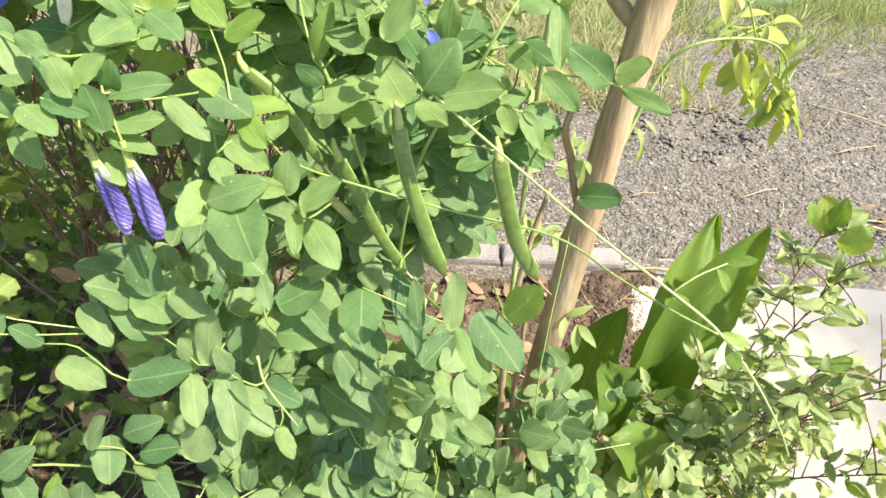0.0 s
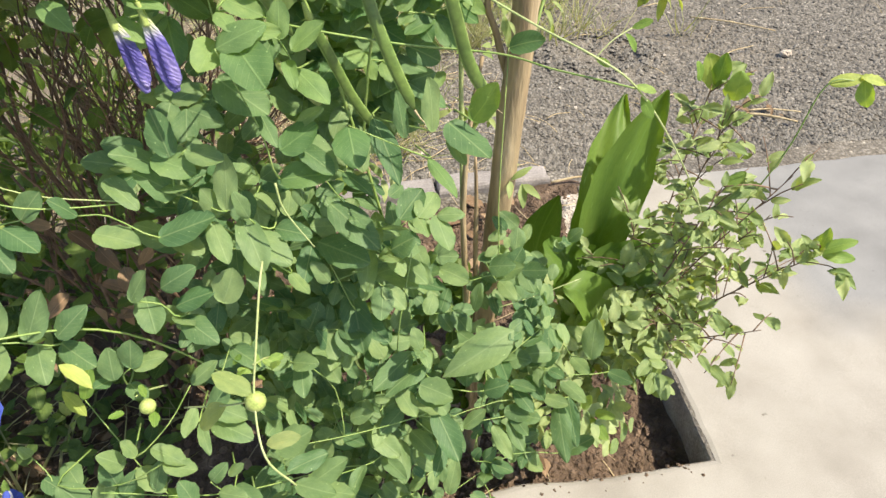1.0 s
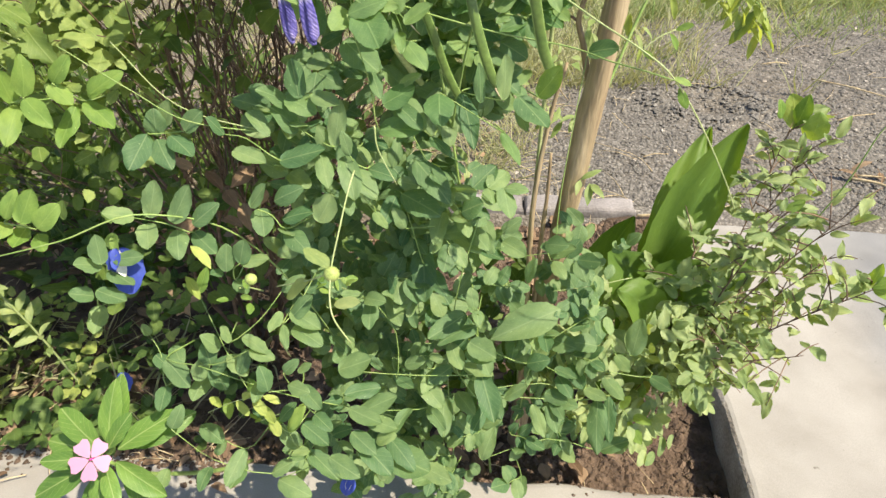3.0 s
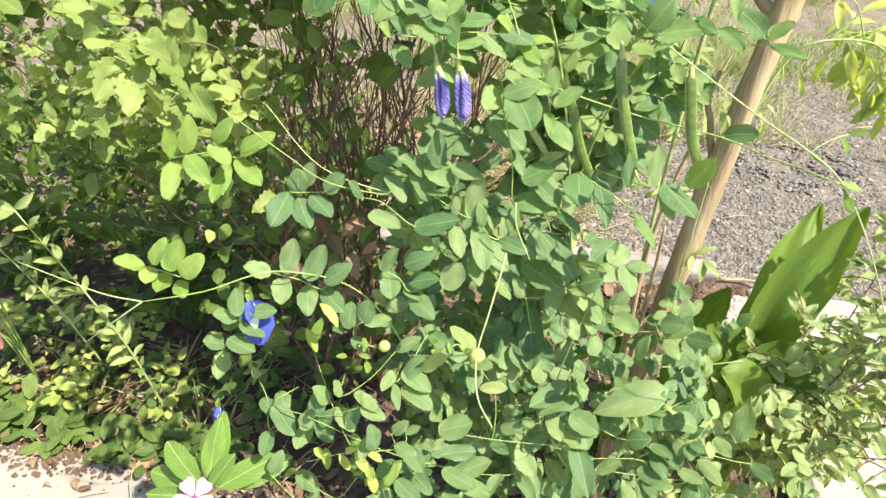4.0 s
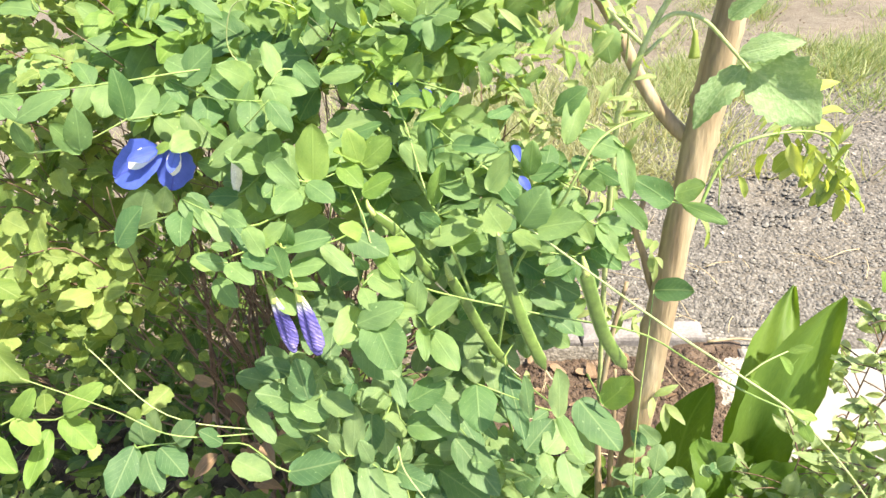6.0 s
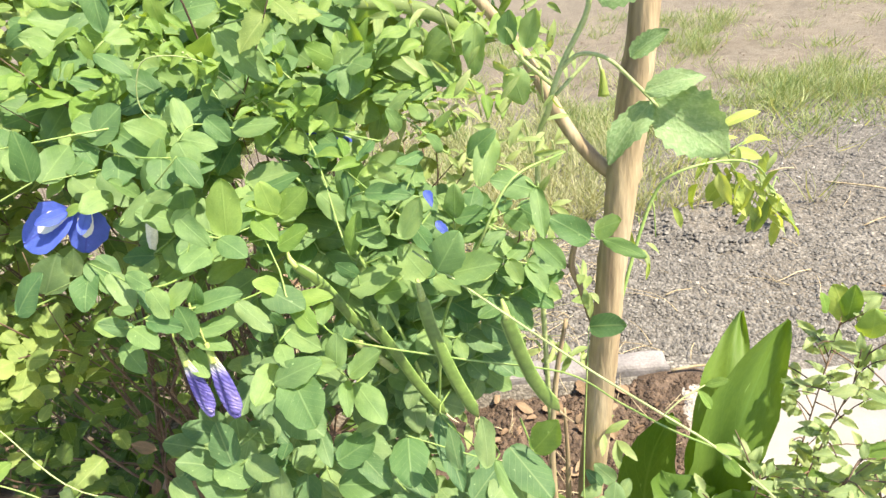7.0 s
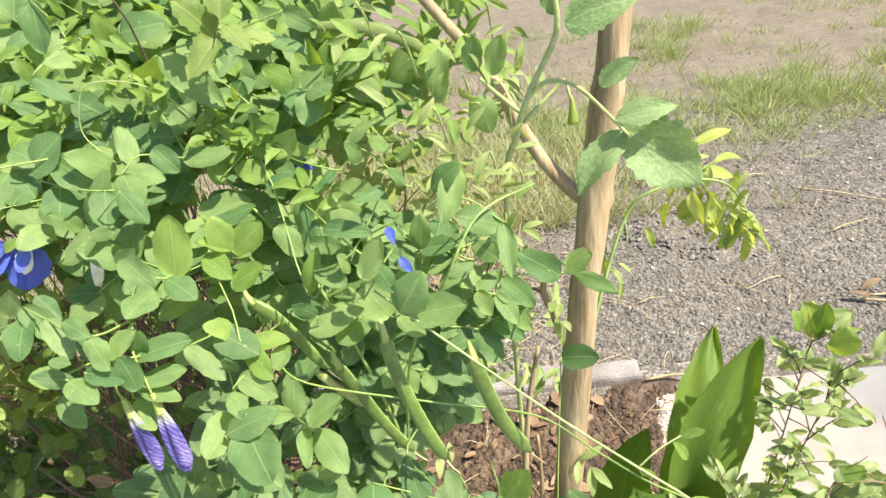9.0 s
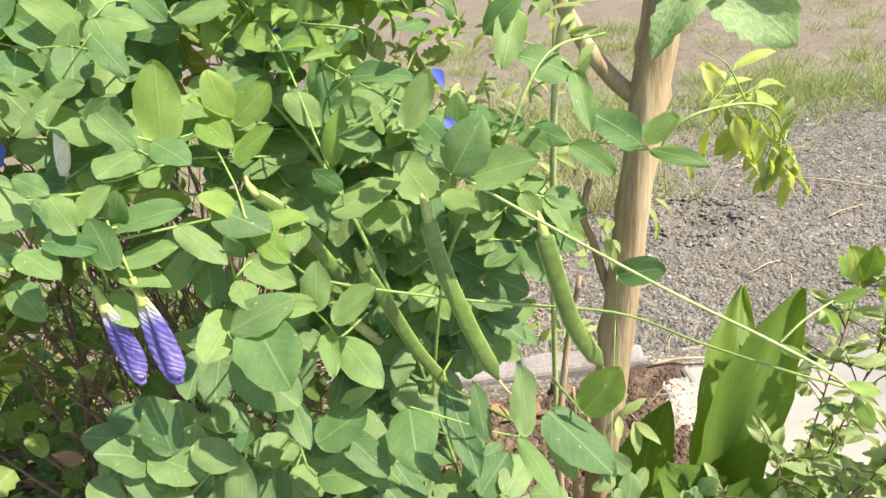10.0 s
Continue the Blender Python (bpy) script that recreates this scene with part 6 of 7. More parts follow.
bush = hedge_bush()
for spot in ((-0.317, 0.30, 0.687), (-0.296, 0.30, 0.681), (-0.335, 0.305, 0.700), (-0.36, 0.33, 0.72), (-0.41, 0.36, 0.74)):
    shoot(bush, spot, 8, 0.027, HEDGE, LOBED, 0.74, 0.024, 0.7)


# ---------------------------------------------------------------- periwinkle
def periwinkle():
    plant = thing("periwinkle", (-0.30, 0.30, 0.0), "periwinkle with glossy leaves and one pink five-petalled flower", "flower")
    c = V((-0.299, 0.193, 0.341))
    g = Geo()
    tube(g, [(-0.30, 0.415, -0.01), (-0.30, 0.33, 0.10), (-0.300, 0.235, 0.25), c + V((0, 0.012, -0.02))], 0.0032, 0.0018, 7, 5)
    part("stem", g.mesh("stem", STEM), plant)
    axis = V((0.08, -0.62, 0.78)).normalized()
    u = axis.cross(V((0, 0, 1))).normalized()
    w = axis.cross(u)
    for ring, n, r0, size, drop in ((0, 3, 0.008, 0.040, 0.012), (1, 6, 0.010, 0.062, 0.022), (2, 5, 0.012, 0.074, 0.040)):
        for i in range(n):
            a = 2 * math.pi * (i + 0.4 * ring) / n + rnd.uniform(-0.15, 0.15)
            d = u * math.cos(a) + w * math.sin(a)
            b = c - axis * (drop + 0.006) + d * r0
            single(plant, b, b + (d - axis * 0.10 * ring + axis * 0.25 * (ring == 0)).normalized() * size * rnd.uniform(0.8, 1.12), 0.42, PERIWINKLE, OBLONG, "leaf", axis, "", 0.5)
    head = part("flower", (lambda g: (loft(g, [c - axis * 0.016, c - axis * 0.008, c + axis * 0.001], lambda t, a: (0.0012 * math.cos(a), 0.0012 * math.sin(a)), 8), g.mesh("flower tube", MAGENTA))[1])(Geo()), plant, "pink five-petalled flower with a dark eye")
    for i in range(5):
        a = 2 * math.pi * i / 5 + 0.35
        d = u * math.cos(a) + w * math.sin(a)
        b = c + d * 0.0015
        pts = [V((x * 1.05, 1 - (1 - y) ** 1.0, 0.0)) for x, y in ((0, 0), (0.18, 0.15), (0.42, 0.55), (0.47, 0.82), (0.30, 1.0), (0.0, 0.93), (-0.34, 0.97), (-0.46, 0.75), (-0.36, 0.45), (-0.15, 0.12))]
        g2 = Geo()
        m = leaf_frame(b, b + (d + axis * 0.06) * 0.0172, 0.95, axis, 0.02)
        g2.add([m @ p for p in pts] + [m @ V((0, 0.55, 0.03))], [(k, (k + 1) % 10, 10) for k in range(10)], [(0.3, 0.4)] * 11)
        part("petal", g2.mesh("petal", PINK), head)


periwinkle()


# ---------------------------------------------------------------- weeds, litter, stones
def weeds():
    g = Geo()
    for i in range(260):
        x, y = rnd.uniform(-1.5, -0.22), rnd.uniform(0.58, 1.05)
        z = rnd.uniform(-0.05, 0.09)
        for k in range(4):
            d = V((rnd.uniform(-1, 1), rnd.uniform(-1, 1), rnd.uniform(-0.1, 0.7))).normalized()
            scatter(g, POINTED if rnd.random() < 0.6 else ROUND, (x, y, z), V((x, y, z)) + d * rnd.uniform(0.015, 0.04), rnd.uniform(0.45, 0.7), V((0, -0.3, 1)), 0.6)
    for i in range(46):
        b = V((rnd.uniform(-1.2, -0.36), rnd.uniform(0.42, 0.60), rnd.uniform(0.0, 0.03)))
        rosette(g, ROUND, b, V((rnd.uniform(-0.2, 0.2), -0.3, 1)), rnd.randint(4, 7), rnd.uniform(0.020, 0.034), 0.68)
    for i in range(60):
        b = V((rnd.uniform(-1.15, -0.50), rnd.uniform(0.40, 0.47), rnd.uniform(0.015, 0.04)))
        rosette(g, OBLONG, b, V((rnd.uniform(-0.3, 0.3), -0.35, 1)), rnd.randint(3, 5), rnd.uniform(0.030, 0.048), 0.55)
    loose_stuff("low_weeds", g, HEDGEDARK, "low green weeds growing across the bed", "weeds")
    g = Geo()
    for i in range(52):
        b = V((rnd.gauss(-0.80, 0.16), rnd.uniform(0.45, 0.68), rnd.uniform(-0.01, 0.10)))
        rosette(g, ROUND if i % 3 else POINTED, b, V((rnd.uniform(-0.3, 0.3), rnd.uniform(-0.6, 0.1), 1)), rnd.randint(4, 7), rnd.uniform(0.022, 0.038), 0.62)
    loose_stuff("yellow_weeds", g, YELLOWED, "yellow-green weeds at the front of the bed", "weeds")
    g = Geo()
    for i in range(16):
        x, y = rnd.gauss(-0.75, 0.22), rnd.uniform(0.46, 0.70)
        for k in range(14):
            b = V((x + rnd.gauss(0, 0.025), y + rnd.gauss(0, 0.025), soil_height(x, y)))
            d = V((rnd.uniform(-1, 1), rnd.uniform(-1, 1), rnd.uniform(0.2, 1.0))).normalized()
            scatter(g, STRIP, b, b + d * rnd.uniform(0.05, 0.13), 0.045, None, 0.8)
    loose_stuff("bed_grass", g, DRYGRASS, "thin straw-coloured grass in the bed", "grass")
    g = Geo()
    for i in range(330):
        x, y = rnd.uniform(-1.7, -0.42), rnd.uniform(0.72, 1.5)
        h = rnd.uniform(0.08, 0.46)
        for k in range(12):
            b = V((x, y, -0.01)) + V((rnd.uniform(-.02, .02), rnd.uniform(-.02, .02), h * rnd.random()))
            d = V((rnd.uniform(-1, 1), rnd.uniform(-1, 1), rnd.uniform(0.1, 1.3))).normalized()
            scatter(g, STRIP if k % 2 else POINTED, b, b + d * rnd.uniform(0.03, 0.08), 0.06 if k % 2 else 0.30, None, 0.8)
    loose_stuff("tall_weeds", g, WEED, "tall feathery weeds and grass at the back", "weeds")

    for foot, tip in (((-0.62, 0.52, -0.02), (-0.66, 0.45, 0.44)), ((-0.80, 0.60, -0.02), (-0.86, 0.52, 0.40))):
        plant = thing("upright_weed", foot, "slender upright weed with a pale stem and sparse leaves", "weeds", "upright weeds")
        line = smooth_line([foot, V(foot).lerp(V(tip), 0.5) + V((0.02, 0, 0)), tip], 8)
        g = Geo()
        loft(g, line, lambda t, a: (0.0020 * (1 - 0.6 * t) * math.cos(a), 0.0020 * (1 - 0.6 * t) * math.sin(a)), 6)
        part("stem", g.mesh("stem", PALESTEM), plant)
        for q in line[5:]:
            for k in range(3):
                d = V((rnd.uniform(-1, 1), rnd.uniform(-1, 1), rnd.uniform(-0.1, 0.8))).normalized()
                single(plant, q, q + d * rnd.uniform(0.02, 0.038), 0.36, HERB, LANCE, "leaf", None, "", 0.6)


weeds()


def caladium():
    plant = thing("reddish_plant", (-0.86, 0.50, 0.0), "plant with broad dull-red leaves among the weeds", "plant")
    for c, size in (((-0.838, 0.50, 0.331), 0.056), ((-0.862, 0.50, 0.251), 0.050), ((-0.915, 0.50, 0.176), 0.050), ((-0.868, 0.49, 0.142), 0.042), ((-0.93, 0.53, 0.28), 0.055)):
        c = V(c)
        way = V((0.75, -0.35, -0.25)).normalized() * size * 0.5
        single(plant, c - way, c + way, 0.85, CALADIUM, ROUND, "leaf", V((0.35, -0.70, 0.62)), "", 0.15)
        g = Geo()
        tube(g, [(-0.89, 0.54, -0.02), (c - way).lerp(V((-0.89, 0.56, 0.05)), 0.45), c - way], 0.0015, 0.0010, 6, 4)
        part("stalk", g.mesh("stalk", STEM), plant, "thin green stalk")


caladium()


def litter():
    g = Geo()
    for i in range(260):
        x, y = rnd.uniform(-1.0, 0.33), rnd.uniform(0.42, 1.06)
        b = V((x, y, soil_height(x, y) + rnd.uniform(0.004, 0.014)))
        d = V((rnd.uniform(-1, 1), rnd.uniform(-1, 1), rnd.uniform(-0.1, 0.25))).normalized()
        scatter(g, POINTED if i % 2 else ROUND, b, b + d * rnd.uniform(0.015, 0.045), rnd.uniform(0.35, 0.7), V((0, 0, 1)), 0.7)
    for i in range(80):
        x, y = rnd.uniform(-1.3, -0.33), 0.43 - abs(rnd.gauss(0, 0.036))
        b = V((x, y, 0.006))
        d = V((rnd.uniform(-1, 1), rnd.uniform(-1, 1), rnd.uniform(0.0, 0.25))).normalized()
        scatter(g, POINTED if i % 2 else ROUND, b, b + d * rnd.uniform(0.012, 0.035), rnd.uniform(0.3, 0.6), V((0, 0, 1)), 0.6)
    for i in range(26):
        b = V((-0.42 + rnd.uniform(-0.06, 0.10), 0.62 + rnd.uniform(-0.1, 0.08), rnd.uniform(0.18, 0.30)))
        if i > 13:
            b = V(((-0.30, 0.50, 0.42), (-0.205, 0.44, 0.47), (-0.267, 0.44, 0.413))[i % 3]) + V((rnd.uniform(-1, 1), rnd.uniform(-0.6, 1), rnd.uniform(-1, 1))) * 0.03
        d = V((rnd.uniform(-1, 1), rnd.uniform(-1, 0.2), rnd.uniform(-1, 0.2))).normalized()
        scatter(g, POINTED, b, b + d * rnd.uniform(0.02, 0.04), 0.5, None, 0.6)
    for i in range(6):
        b = V((0.955 + rnd.gauss(0, 0.03), 1.29 + rnd.gauss(0, 0.02), 0.002))
        d = V((rnd.uniform(-1, 1), rnd.uniform(-1, 1), rnd.uniform(0.0, 0.35))).normalized()
        scatter(g, LANCE if i % 2 else POINTED, b, b + d * rnd.uniform(0.02, 0.06), rnd.uniform(0.25, 0.5), V((0, 0, 1)), 0.7)
    for i in range(260):
        x, y = rnd.uniform(-0.9, 0.02), rnd.uniform(1.16, 2.1)
        b = V((x, y, yard_height(x, y) + 0.008))
        d = V((rnd.uniform(-1, 1), rnd.uniform(-1, 1), rnd.uniform(-0.1, 0.25))).normalized()
        scatter(g, POINTED if i % 2 else ROUND, b, b + d * rnd.uniform(0.02, 0.05), rnd.uniform(0.35, 0.7), V((0, 0, 1)), 0.7)
    loose_stuff("dead_leaves", g, DEAD, "curled brown dead leaves lying in the bed", "leaf litter")
    g = Geo()
    for i in range(1560):
        if i < 240:
            x, y = rnd.uniform(-1.2, 0.35), rnd.uniform(0.42, 1.06)
        elif i < 300:
            x, y = rnd.uniform(0.0, 2.2), rnd.uniform(1.15, 2.6)
        elif i < 350:
            x, y = rnd.uniform(-1.2, -0.33), 0.44 - abs(rnd.gauss(0, 0.035))
        else:
            x, y = rnd.gauss(-0.30, 0.30), rnd.uniform(1.12, 2.2)
        z = (max(0.002, soil_height(x, y)) if y < 0.412 else soil_height(x, y)) if y < 1.07 else yard_height(x, y)
        a, l = rnd.uniform(0, 6.28), rnd.uniform(0.02, 0.12)
        p = V((x, y, z + 0.006))
        tube(g, [p, p + V((math.cos(a) * l * 0.5, math.sin(a) * l * 0.5, 0.006)), p + V((math.cos(a + 0.1) * l, math.sin(a + 0.1) * l, 0.003))], 0.0011, 0.0006, 4, 2)
    for a, b, r in (((1.056, 1.916, -0.004), (1.26, 1.75, 0.0), 0.0026), ((0.434, 1.369, -0.004), (0.50, 1.382, 0.0), 0.0016), ((0.80, 1.43, -0.004), (0.70, 1.38, 0.002), 0.0014), ((0.70, 1.38, -0.002), (0.68, 1.45, -0.002), 0.0012), ((1.02, 2.04, -0.004), (0.93, 2.02, 0.0), 0.0026), ((0.92, 1.30, -0.002), (1.03, 1.23, 0.004), 0.0040), ((0.94, 1.31, 0.0), (1.06, 1.27, 0.006), 0.0028), ((1.02, 1.62, -0.004), (1.14, 1.66, 0.002), 0.0022)):
        a, b = V(a), V(b)
        tube(g, [a, a.lerp(b, 0.4) + V((0, 0.003, 0.004)), a.lerp(b, 0.7) + V((0.002, 0.0, 0.003)), b], r, r * 0.6, 6, 3)
    tube(g, [(0.372, 1.084, 0.006), (0.43, 1.086, 0.012), (0.492, 1.082, 0.008)], 0.0030, 0.0022, 7, 4)
    loose_stuff("dry_stalks", g, STRAW, "dry straw stalks scattered on soil and gravel", "straw")


litter()


KNOBS = np.array([(0, 0, 1), (0, 0, -1), (1, 0, 0), (0, 1, 0), (-1, 0, 0), (0, -1, 0), (0.7, 0.7, 0.15), (-0.7, 0.6, -0.1), (-0.6, -0.7, 0.2), (0.7, -0.65, 0.1)])
RING = (2, 6, 3, 7, 4, 8, 5, 9)
SIDES = np.array([(0, RING[i], RING[(i + 1) % 8]) for i in range(8)] + [(1, RING[(i + 1) % 8], RING[i]) for i in range(8)])
dice = np.random.default_rng(5)


def crumbs(g, rows, flat=0.75):
    """Small uneven stones or clods: rows of a place and a radius."""
    at, r = np.array([row[:3] for row in rows]), np.array([row[3] for row in rows])[:, None, None]
    n = len(rows)
    pts = KNOBS[None] * dice.uniform(0.75, 1.25, (n, 10, 3)) * np.array((1.0, 1.0, flat)) * r
    a = dice.uniform(0, 6.283, n)
    c, w = np.cos(a)[:, None], np.sin(a)[:, None]
    pts = np.stack([pts[..., 0] * c - pts[..., 1] * w, pts[..., 0] * w + pts[..., 1] * c, pts[..., 2] + 0.35 * pts[..., 0] * dice.uniform(-1, 1, (n, 1))], -1) + at[:, None]
    faces = SIDES[None] + (np.arange(n) * 10)[:, None, None]
    g.add(pts.reshape(-1, 3).tolist(), faces.reshape(-1, 3).tolist())


def stones():
    g, rows = Geo(), []
    for i in range(30000):
        y = 1.15 + 1.6 * rnd.random() ** 1.5
        x = rnd.uniform(-0.1, 0.45 + 0.72 * y)
        rows.append((x, y, yard_height(x, y) + 0.001, rnd.choice((0.0025, 0.003, 0.0035, 0.004, 0.0045, 0.006))))
    for i in range(420):
        a, k = rnd.uniform(0, 6.28), rnd.uniform(0.5, 1.5)
        x, y = 0.68 + 0.14 * k * math.cos(a), 1.72 + 0.11 * k * math.sin(a)
        rows.append((x, y, yard_height(x, y) + 0.002, rnd.uniform(0.003, 0.010)))
    crumbs(g, rows)
    loose_stuff("gravel", g, STONE, "dark grey fine gravel", "gravel", None, False)
    g, rows = Geo(), []
    for i in range(7500):
        x, y = (rnd.uniform(-0.9, 0.36), rnd.uniform(0.43, 1.08)) if i % 2 else (rnd.uniform(0.0, 0.42), rnd.uniform(0.43, 1.08))
        rows.append((x, y, soil_height(x, y) + 0.001, rnd.choice((0.002, 0.003, 0.004, 0.006, 0.008))))
    for i in range(2400):
        x = rnd.uniform(-1.6, -0.30)
        y = 0.416 - abs(rnd.gauss(0, 0.022)) * (1 + 0.9 * noise.noise(V((x * 6, 0, 2))))
        rows.append((x, y, 0.001, rnd.choice((0.0015, 0.002, 0.003, 0.005))))
    for i in range(40):
        x, y = rnd.uniform(0.1, 0.43), 0.410 - abs(rnd.gauss(0, 0.012))
        rows.append((x, y, 0.0, rnd.choice((0.0012, 0.002, 0.003))))
    for i in range(1100):
        x, y = rnd.uniform(0.0, 4.0), 2.55 + 2.2 * rnd.random() ** 1.5
        rows.append((x, y, yard_height(x, y) + 0.001, rnd.choice((0.002, 0.003, 0.004, 0.006))))
    crumbs(g, rows)
    loose_stuff("soil_crumbs", g, SOIL, "loose brown clods of soil", "soil", None, False)
    g, rows = Geo(), []
    for i in range(110):
        x, y = rnd.uniform(0.1, 2.3), rnd.uniform(1.15, 2.7)
        rows.append((x, y, yard_height(x, y) + 0.003, rnd.uniform(0.003, 0.008)))
    crumbs(g, rows)
    loose_stuff("pale_pebbles", g, LUMP, "pale pebbles scattered over the gravel", "pebbles", None, False)


stones()


def mortar_lump():
    bm = bmesh.new()
    bmesh.ops.create_icosphere(bm, subdivisions=4, radius=1)
    for v in bm.verts:
        q = v.co.copy()
        k = 1 + 0.25 * noise.noise(q * 1.6) + 0.15 * noise.noise(q * 4.5) + 0.08 * noise.noise(q * 11)
        q = V((math.copysign(abs(q.x) ** 0.75, q.x), math.copysign(abs(q.y) ** 0.75, q.y), q.z)) * k
        v.co = V((0.402 + q.x * 0.054 + q.y * 0.012, 0.985 + q.y * 0.092, -0.030 + q.z * 0.036))
    for f in bm.faces:
        f.smooth = True
    me = bpy.data.meshes.new("mortar lump")
    bm.to_mesh(me)
    bm.free()
    me.materials.append(LUMP)
    tagged(part("mortar_lump", me), "rough whitish lump of mortar on the soil at the slab", "rubble")


mortar_lump()


def paper_scrap():
    """A torn white scrap on the paving."""
    g = Geo()
    top = [V((-0.702 + 0.006 * i, 0.318 - 0.0022 * i + 0.002 * math.sin(2.1 * i), 0.004 + 0.002 * math.sin(1.3 * i))) for i in range(7)]
    pts = [q + V((0.0015, 0.004 + 0.002 * math.sin(3.0 * i), 0.003)) for i, q in enumerate(top)] + [q - V((0.001, 0.004, 0.001)) for q in top]
    pts += [q - V((0, 0, 0.0015)) for q in pts]
    g.add(pts, [(i, i + 7, i + 8, i + 1) for i in range(6)] + [(i + 14, i + 15, i + 22, i + 21) for i in range(6)] + [(i, i + 1, i + 15, i + 14) for i in range(6)] + [(i + 7, i + 21, i + 22, i + 8) for i in range(6)])
    tagged(part("paper_scrap", g.mesh("paper scrap", WHITE)), "small torn white scrap lying on the concrete paving", "litter")


paper_scrap()


def grass():
    g = Geo()
    for i in range(8500):
        y = 2.2 + 3.0 * rnd.random() ** 1.3
        x = rnd.uniform(-1.4, 0.4 + 0.85 * y)
        thick = 1.3 * noise.noise(V((x * 1.1, y * 1.5, 7))) + 1.1 * noise.noise(V((x * 4.5, y * 4.5, 2))) + 0.16 * math.exp(-((y - 2.6) / 0.35) ** 2)
        if thick < rnd.uniform(0.12, 0.60) + 0.16 * max(0.0, min(1.0, (y - 2.85) / 0.2)):
            continue
        for k in range(rnd.randint(10, 18)):
            b = V((x + rnd.gauss(0, .028), y + rnd.gauss(0, .028), -0.015))
            d = V((rnd.uniform(-1, 1), rnd.uniform(-1, 1), rnd.uniform(0.5, 1.6))).normalized()
            scatter(g, STRIP, b, b + d * rnd.uniform(0.03, 0.13), 0.03, None, 0.8)
    spots = [(1.55, 2.62), (1.72, 2.75), (1.42, 2.48), (1.85, 2.60), (1.05, 2.42), (1.18, 2.62), (0.92, 2.60), (2.05, 2.9), (1.3, 2.8), (0.5, 2.5), (0.3, 2.42), (0.15, 2.6)]
    for i in range(330):
        x, y = rnd.uniform(0.3, 3.6), (rnd.gauss(2.66, 0.24) if i % 2 else rnd.uniform(3.0, 5.2))
        if i < 70:
            x, y = (c + rnd.gauss(0, 0.07) for c in spots[i % len(spots)])
        big = rnd.uniform(0.35, 1.0) ** 1.3 * (0.85 if y > 3.2 else 1.0)
        for k in range(int(46 * big)):
            b = V((x + rnd.gauss(0, 0.045 * big), y + rnd.gauss(0, 0.045 * big), -0.015))
            d = V(((b.x - x) * 12 + rnd.uniform(-1.0, 1.0), (b.y - y) * 12 + rnd.uniform(-1.0, 1.0), 1.0)).normalized()
            scatter(g, STRIP, b, b + d * rnd.uniform(0.04, 0.13) * big, 0.05, None, 0.8)
    loose_stuff("grass", g, GRASS, "patchy green and straw-coloured grass on the yard", "grass")
    g = Geo()
    for i in range(520):
        x, y = rnd.gauss(0.10, 0.33), 2.3 + abs(rnd.gauss(0, 0.6)) - 0.5
        for k in range(8):
            b = V((x + rnd.uniform(-.03, .03), y + rnd.uniform(-.03, .03), -0.015))
            d = V((rnd.uniform(-1, 1), rnd.uniform(-1, 1), rnd.uniform(0.5, 1.6))).normalized()
            scatter(g, STRIP, b, b + d * rnd.uniform(0.06, 0.17), 0.03, None, 0.8)
    for i in range(520):
        x, y = (rnd.gauss(0.0, 0.22), rnd.uniform(1.25, 2.1)) if i < 300 else (rnd.uniform(-1.8, -0.2), rnd.uniform(1.5, 3.2))
        if x > 0.10 + 0.25 * (y - 1.2):
            continue
        for k in range(7):
            b = V((x + rnd.uniform(-.03, .03), y + rnd.uniform(-.03, .03), -0.015))
            d = V((rnd.uniform(-1, 1), rnd.uniform(-1, 1), rnd.uniform(0.2, 1.3))).normalized()
            scatter(g, STRIP, b, b + d * rnd.uniform(0.04, 0.15), 0.025, None, 0.8)
    loose_stuff("dry_grass", g, DRYGRASS, "tall dry grass behind the vine", "grass")


grass()


# ---------------------------------------------------------------- small things
undergrowth(upper, "filling_leaves", 26, ((-0.14, -0.03), (0.69, 0.762), (0.0, 0.06)), lambda x, z: 0.42, 0.027, ROUND, MATURE, 5, 0.66, 22)


def bud(plant, at, r, label):
    at, g = V(at), Geo()
    loft(g, smooth_line([at + V((0, 0, r)), at, at - V((0, 0, r))], 5), lambda t, a: (r * math.sqrt(max(0.01, math.sin(math.pi * t))) * math.cos(a), r * math.sqrt(max(0.01, math.sin(math.pi * t))) * math.sin(a)), 12)
    part("bud", g.mesh("bud", CALYX), plant, label)


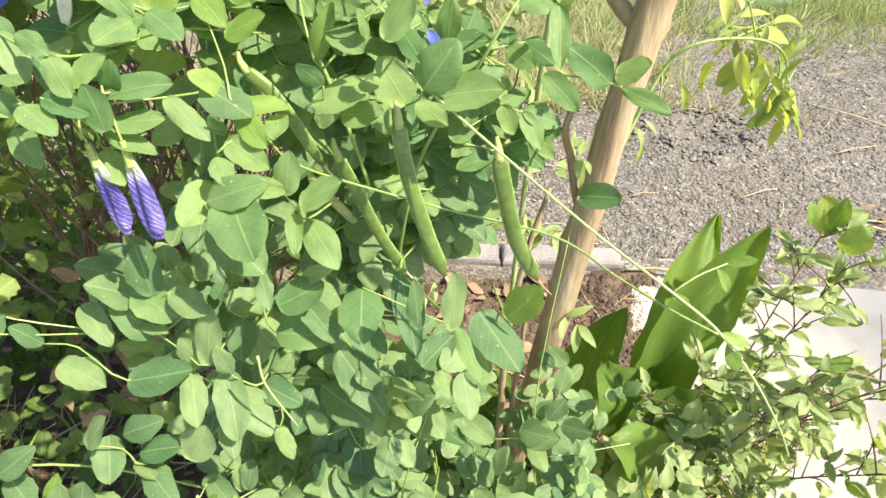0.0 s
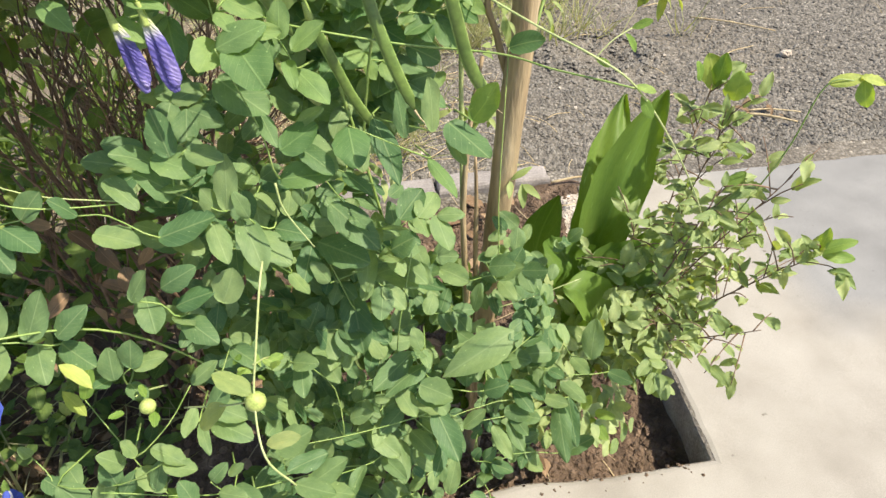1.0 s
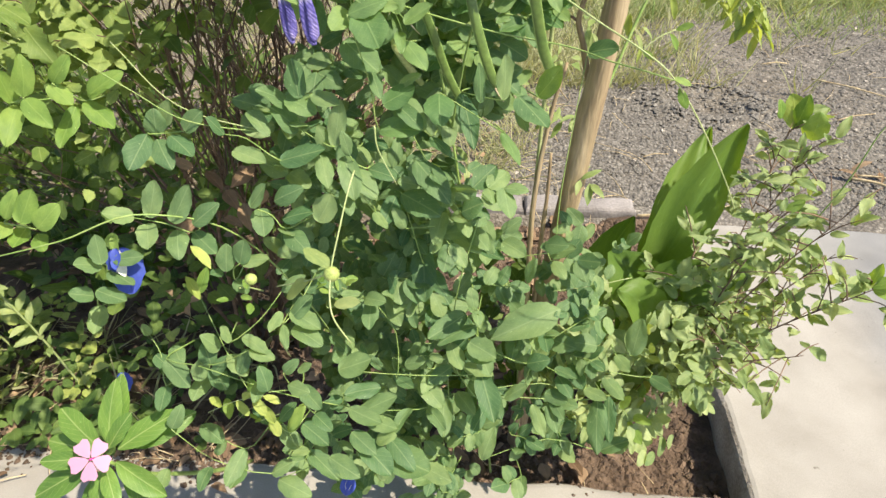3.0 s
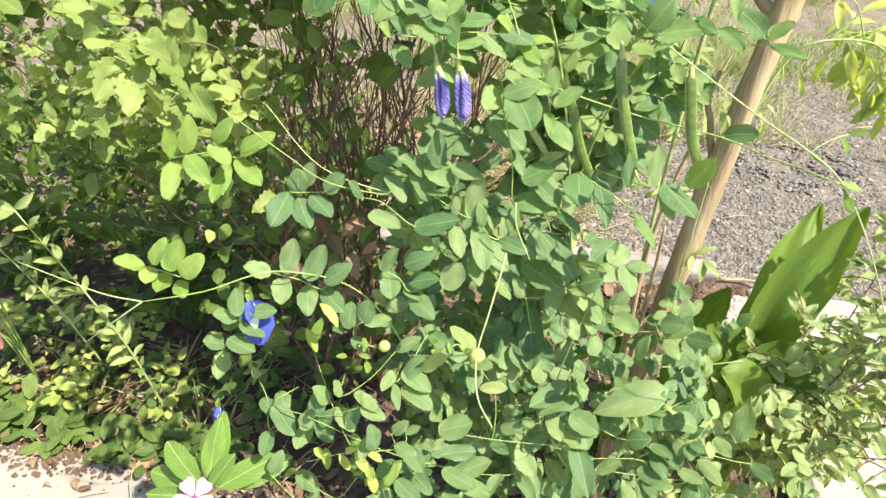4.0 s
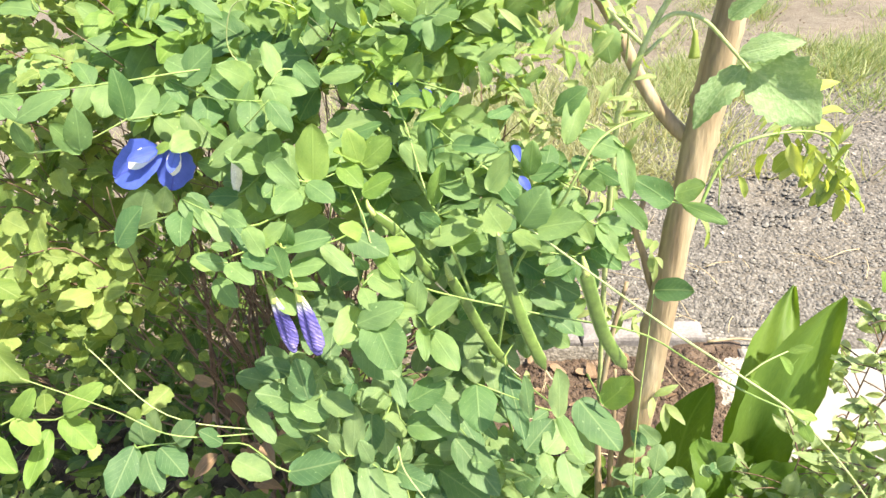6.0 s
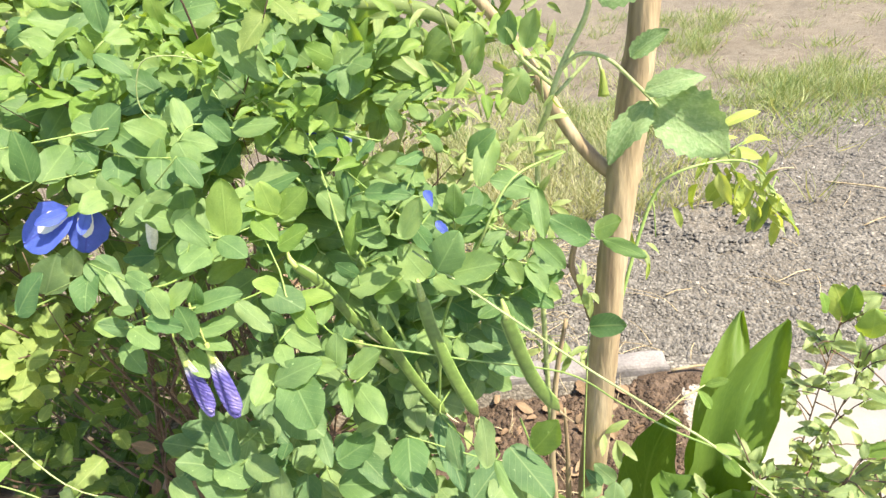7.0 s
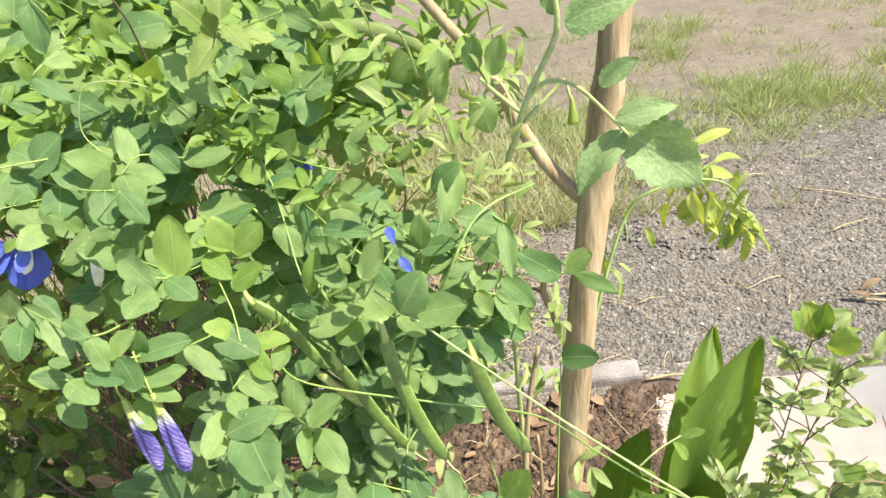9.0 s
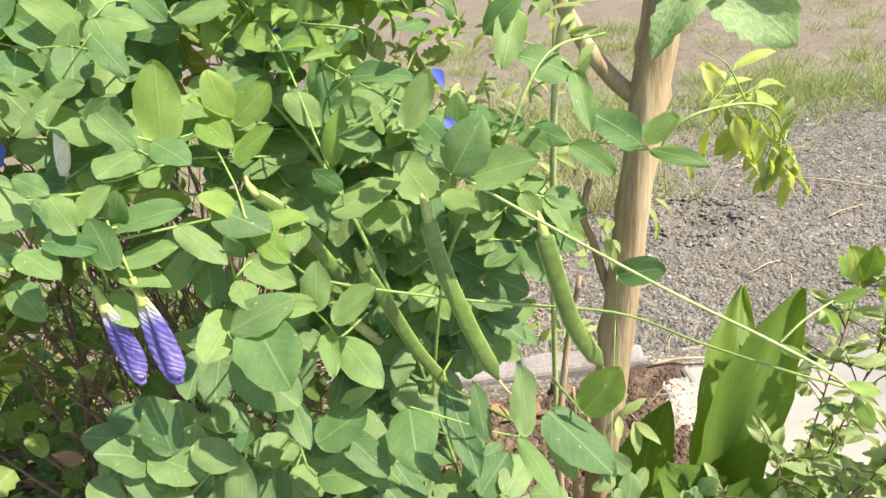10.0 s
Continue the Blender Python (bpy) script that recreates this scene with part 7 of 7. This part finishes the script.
bud(middle, (-0.050, 0.177, 0.588), 0.0048, "round pale-green bud")
bud(middle, (-0.117, 0.210, 0.550), 0.0042, "round pale-green bud")
for b, t, w in (((-0.050, 0.178, 0.592), (-0.068, 0.188, 0.598), 0.5), ((-0.070, 0.190, 0.570), (-0.088, 0.192, 0.553), 0.5), ((-0.046, 0.160, 0.580), (-0.030, 0.158, 0.586), 0.45)):
    single(middle, b, t, w, HERB, OBLONG, "leaflet", None, "", 0.3)
vine(lower, [(-0.215, 0.250, 0.340), (-0.203, 0.240, 0.358), (-0.175, 0.238, 0.378), (-0.150, 0.240, 0.385)], 0.0010, 0.0006, PALESTEM)
for b, t, w in (((-0.190, 0.239, 0.368), (-0.196, 0.235, 0.384), 0.55), ((-0.175, 0.238, 0.378), (-0.164, 0.232, 0.366), 0.5), ((-0.160, 0.239, 0.383), (-0.148, 0.232, 0.368), 0.5), ((-0.150, 0.240, 0.385), (-0.134, 0.236, 0.382), 0.5), ((-0.168, 0.238, 0.380), (-0.158, 0.236, 0.396), 0.5), ((-0.152, 0.240, 0.372), (-0.145, 0.236, 0.350), 0.42), ((-0.150, 0.240, 0.355), (-0.143, 0.237, 0.330), 0.4)):
    single(lower, b, t, w, YELLOWED, OBLONG, "leaf", None, "", 0.4)
for b, t in (((-0.180, 0.255, 0.540), (-0.163, 0.245, 0.528)), ((-0.206, 0.275, 0.490), (-0.194, 0.265, 0.474))):
    single(middle, b, t, 0.42, YELLOWED, LANCE, "leaf", None, "curled yellow leaf", 0.6)
for at, way in (((-0.362, 0.335, 0.284), (0.2, -0.5, -0.8)), ((-0.102, 0.285, 0.188), (-0.2, -0.5, -0.8))):
    open_flower(lower, at, way, 0.024, (0.1, -1.0, 0.6))


def pale_stone():
    bm = bmesh.new()
    bmesh.ops.create_icosphere(bm, subdivisions=3, radius=1)
    for v in bm.verts:
        q = v.co * (1 + 0.22 * noise.noise(v.co * 1.7) + 0.08 * noise.noise(v.co * 5))
        v.co = V((1.21 + q.x * 0.019, 1.60 + q.y * 0.014, q.z * 0.011 - 0.002))
    me = bpy.data.meshes.new("pale stone")
    bm.to_mesh(me)
    bm.free()
    me.materials.append(LUMP)
    tagged(part("pale_stone", me), "pale angular stone lying on the dark gravel", "stone")


pale_stone()
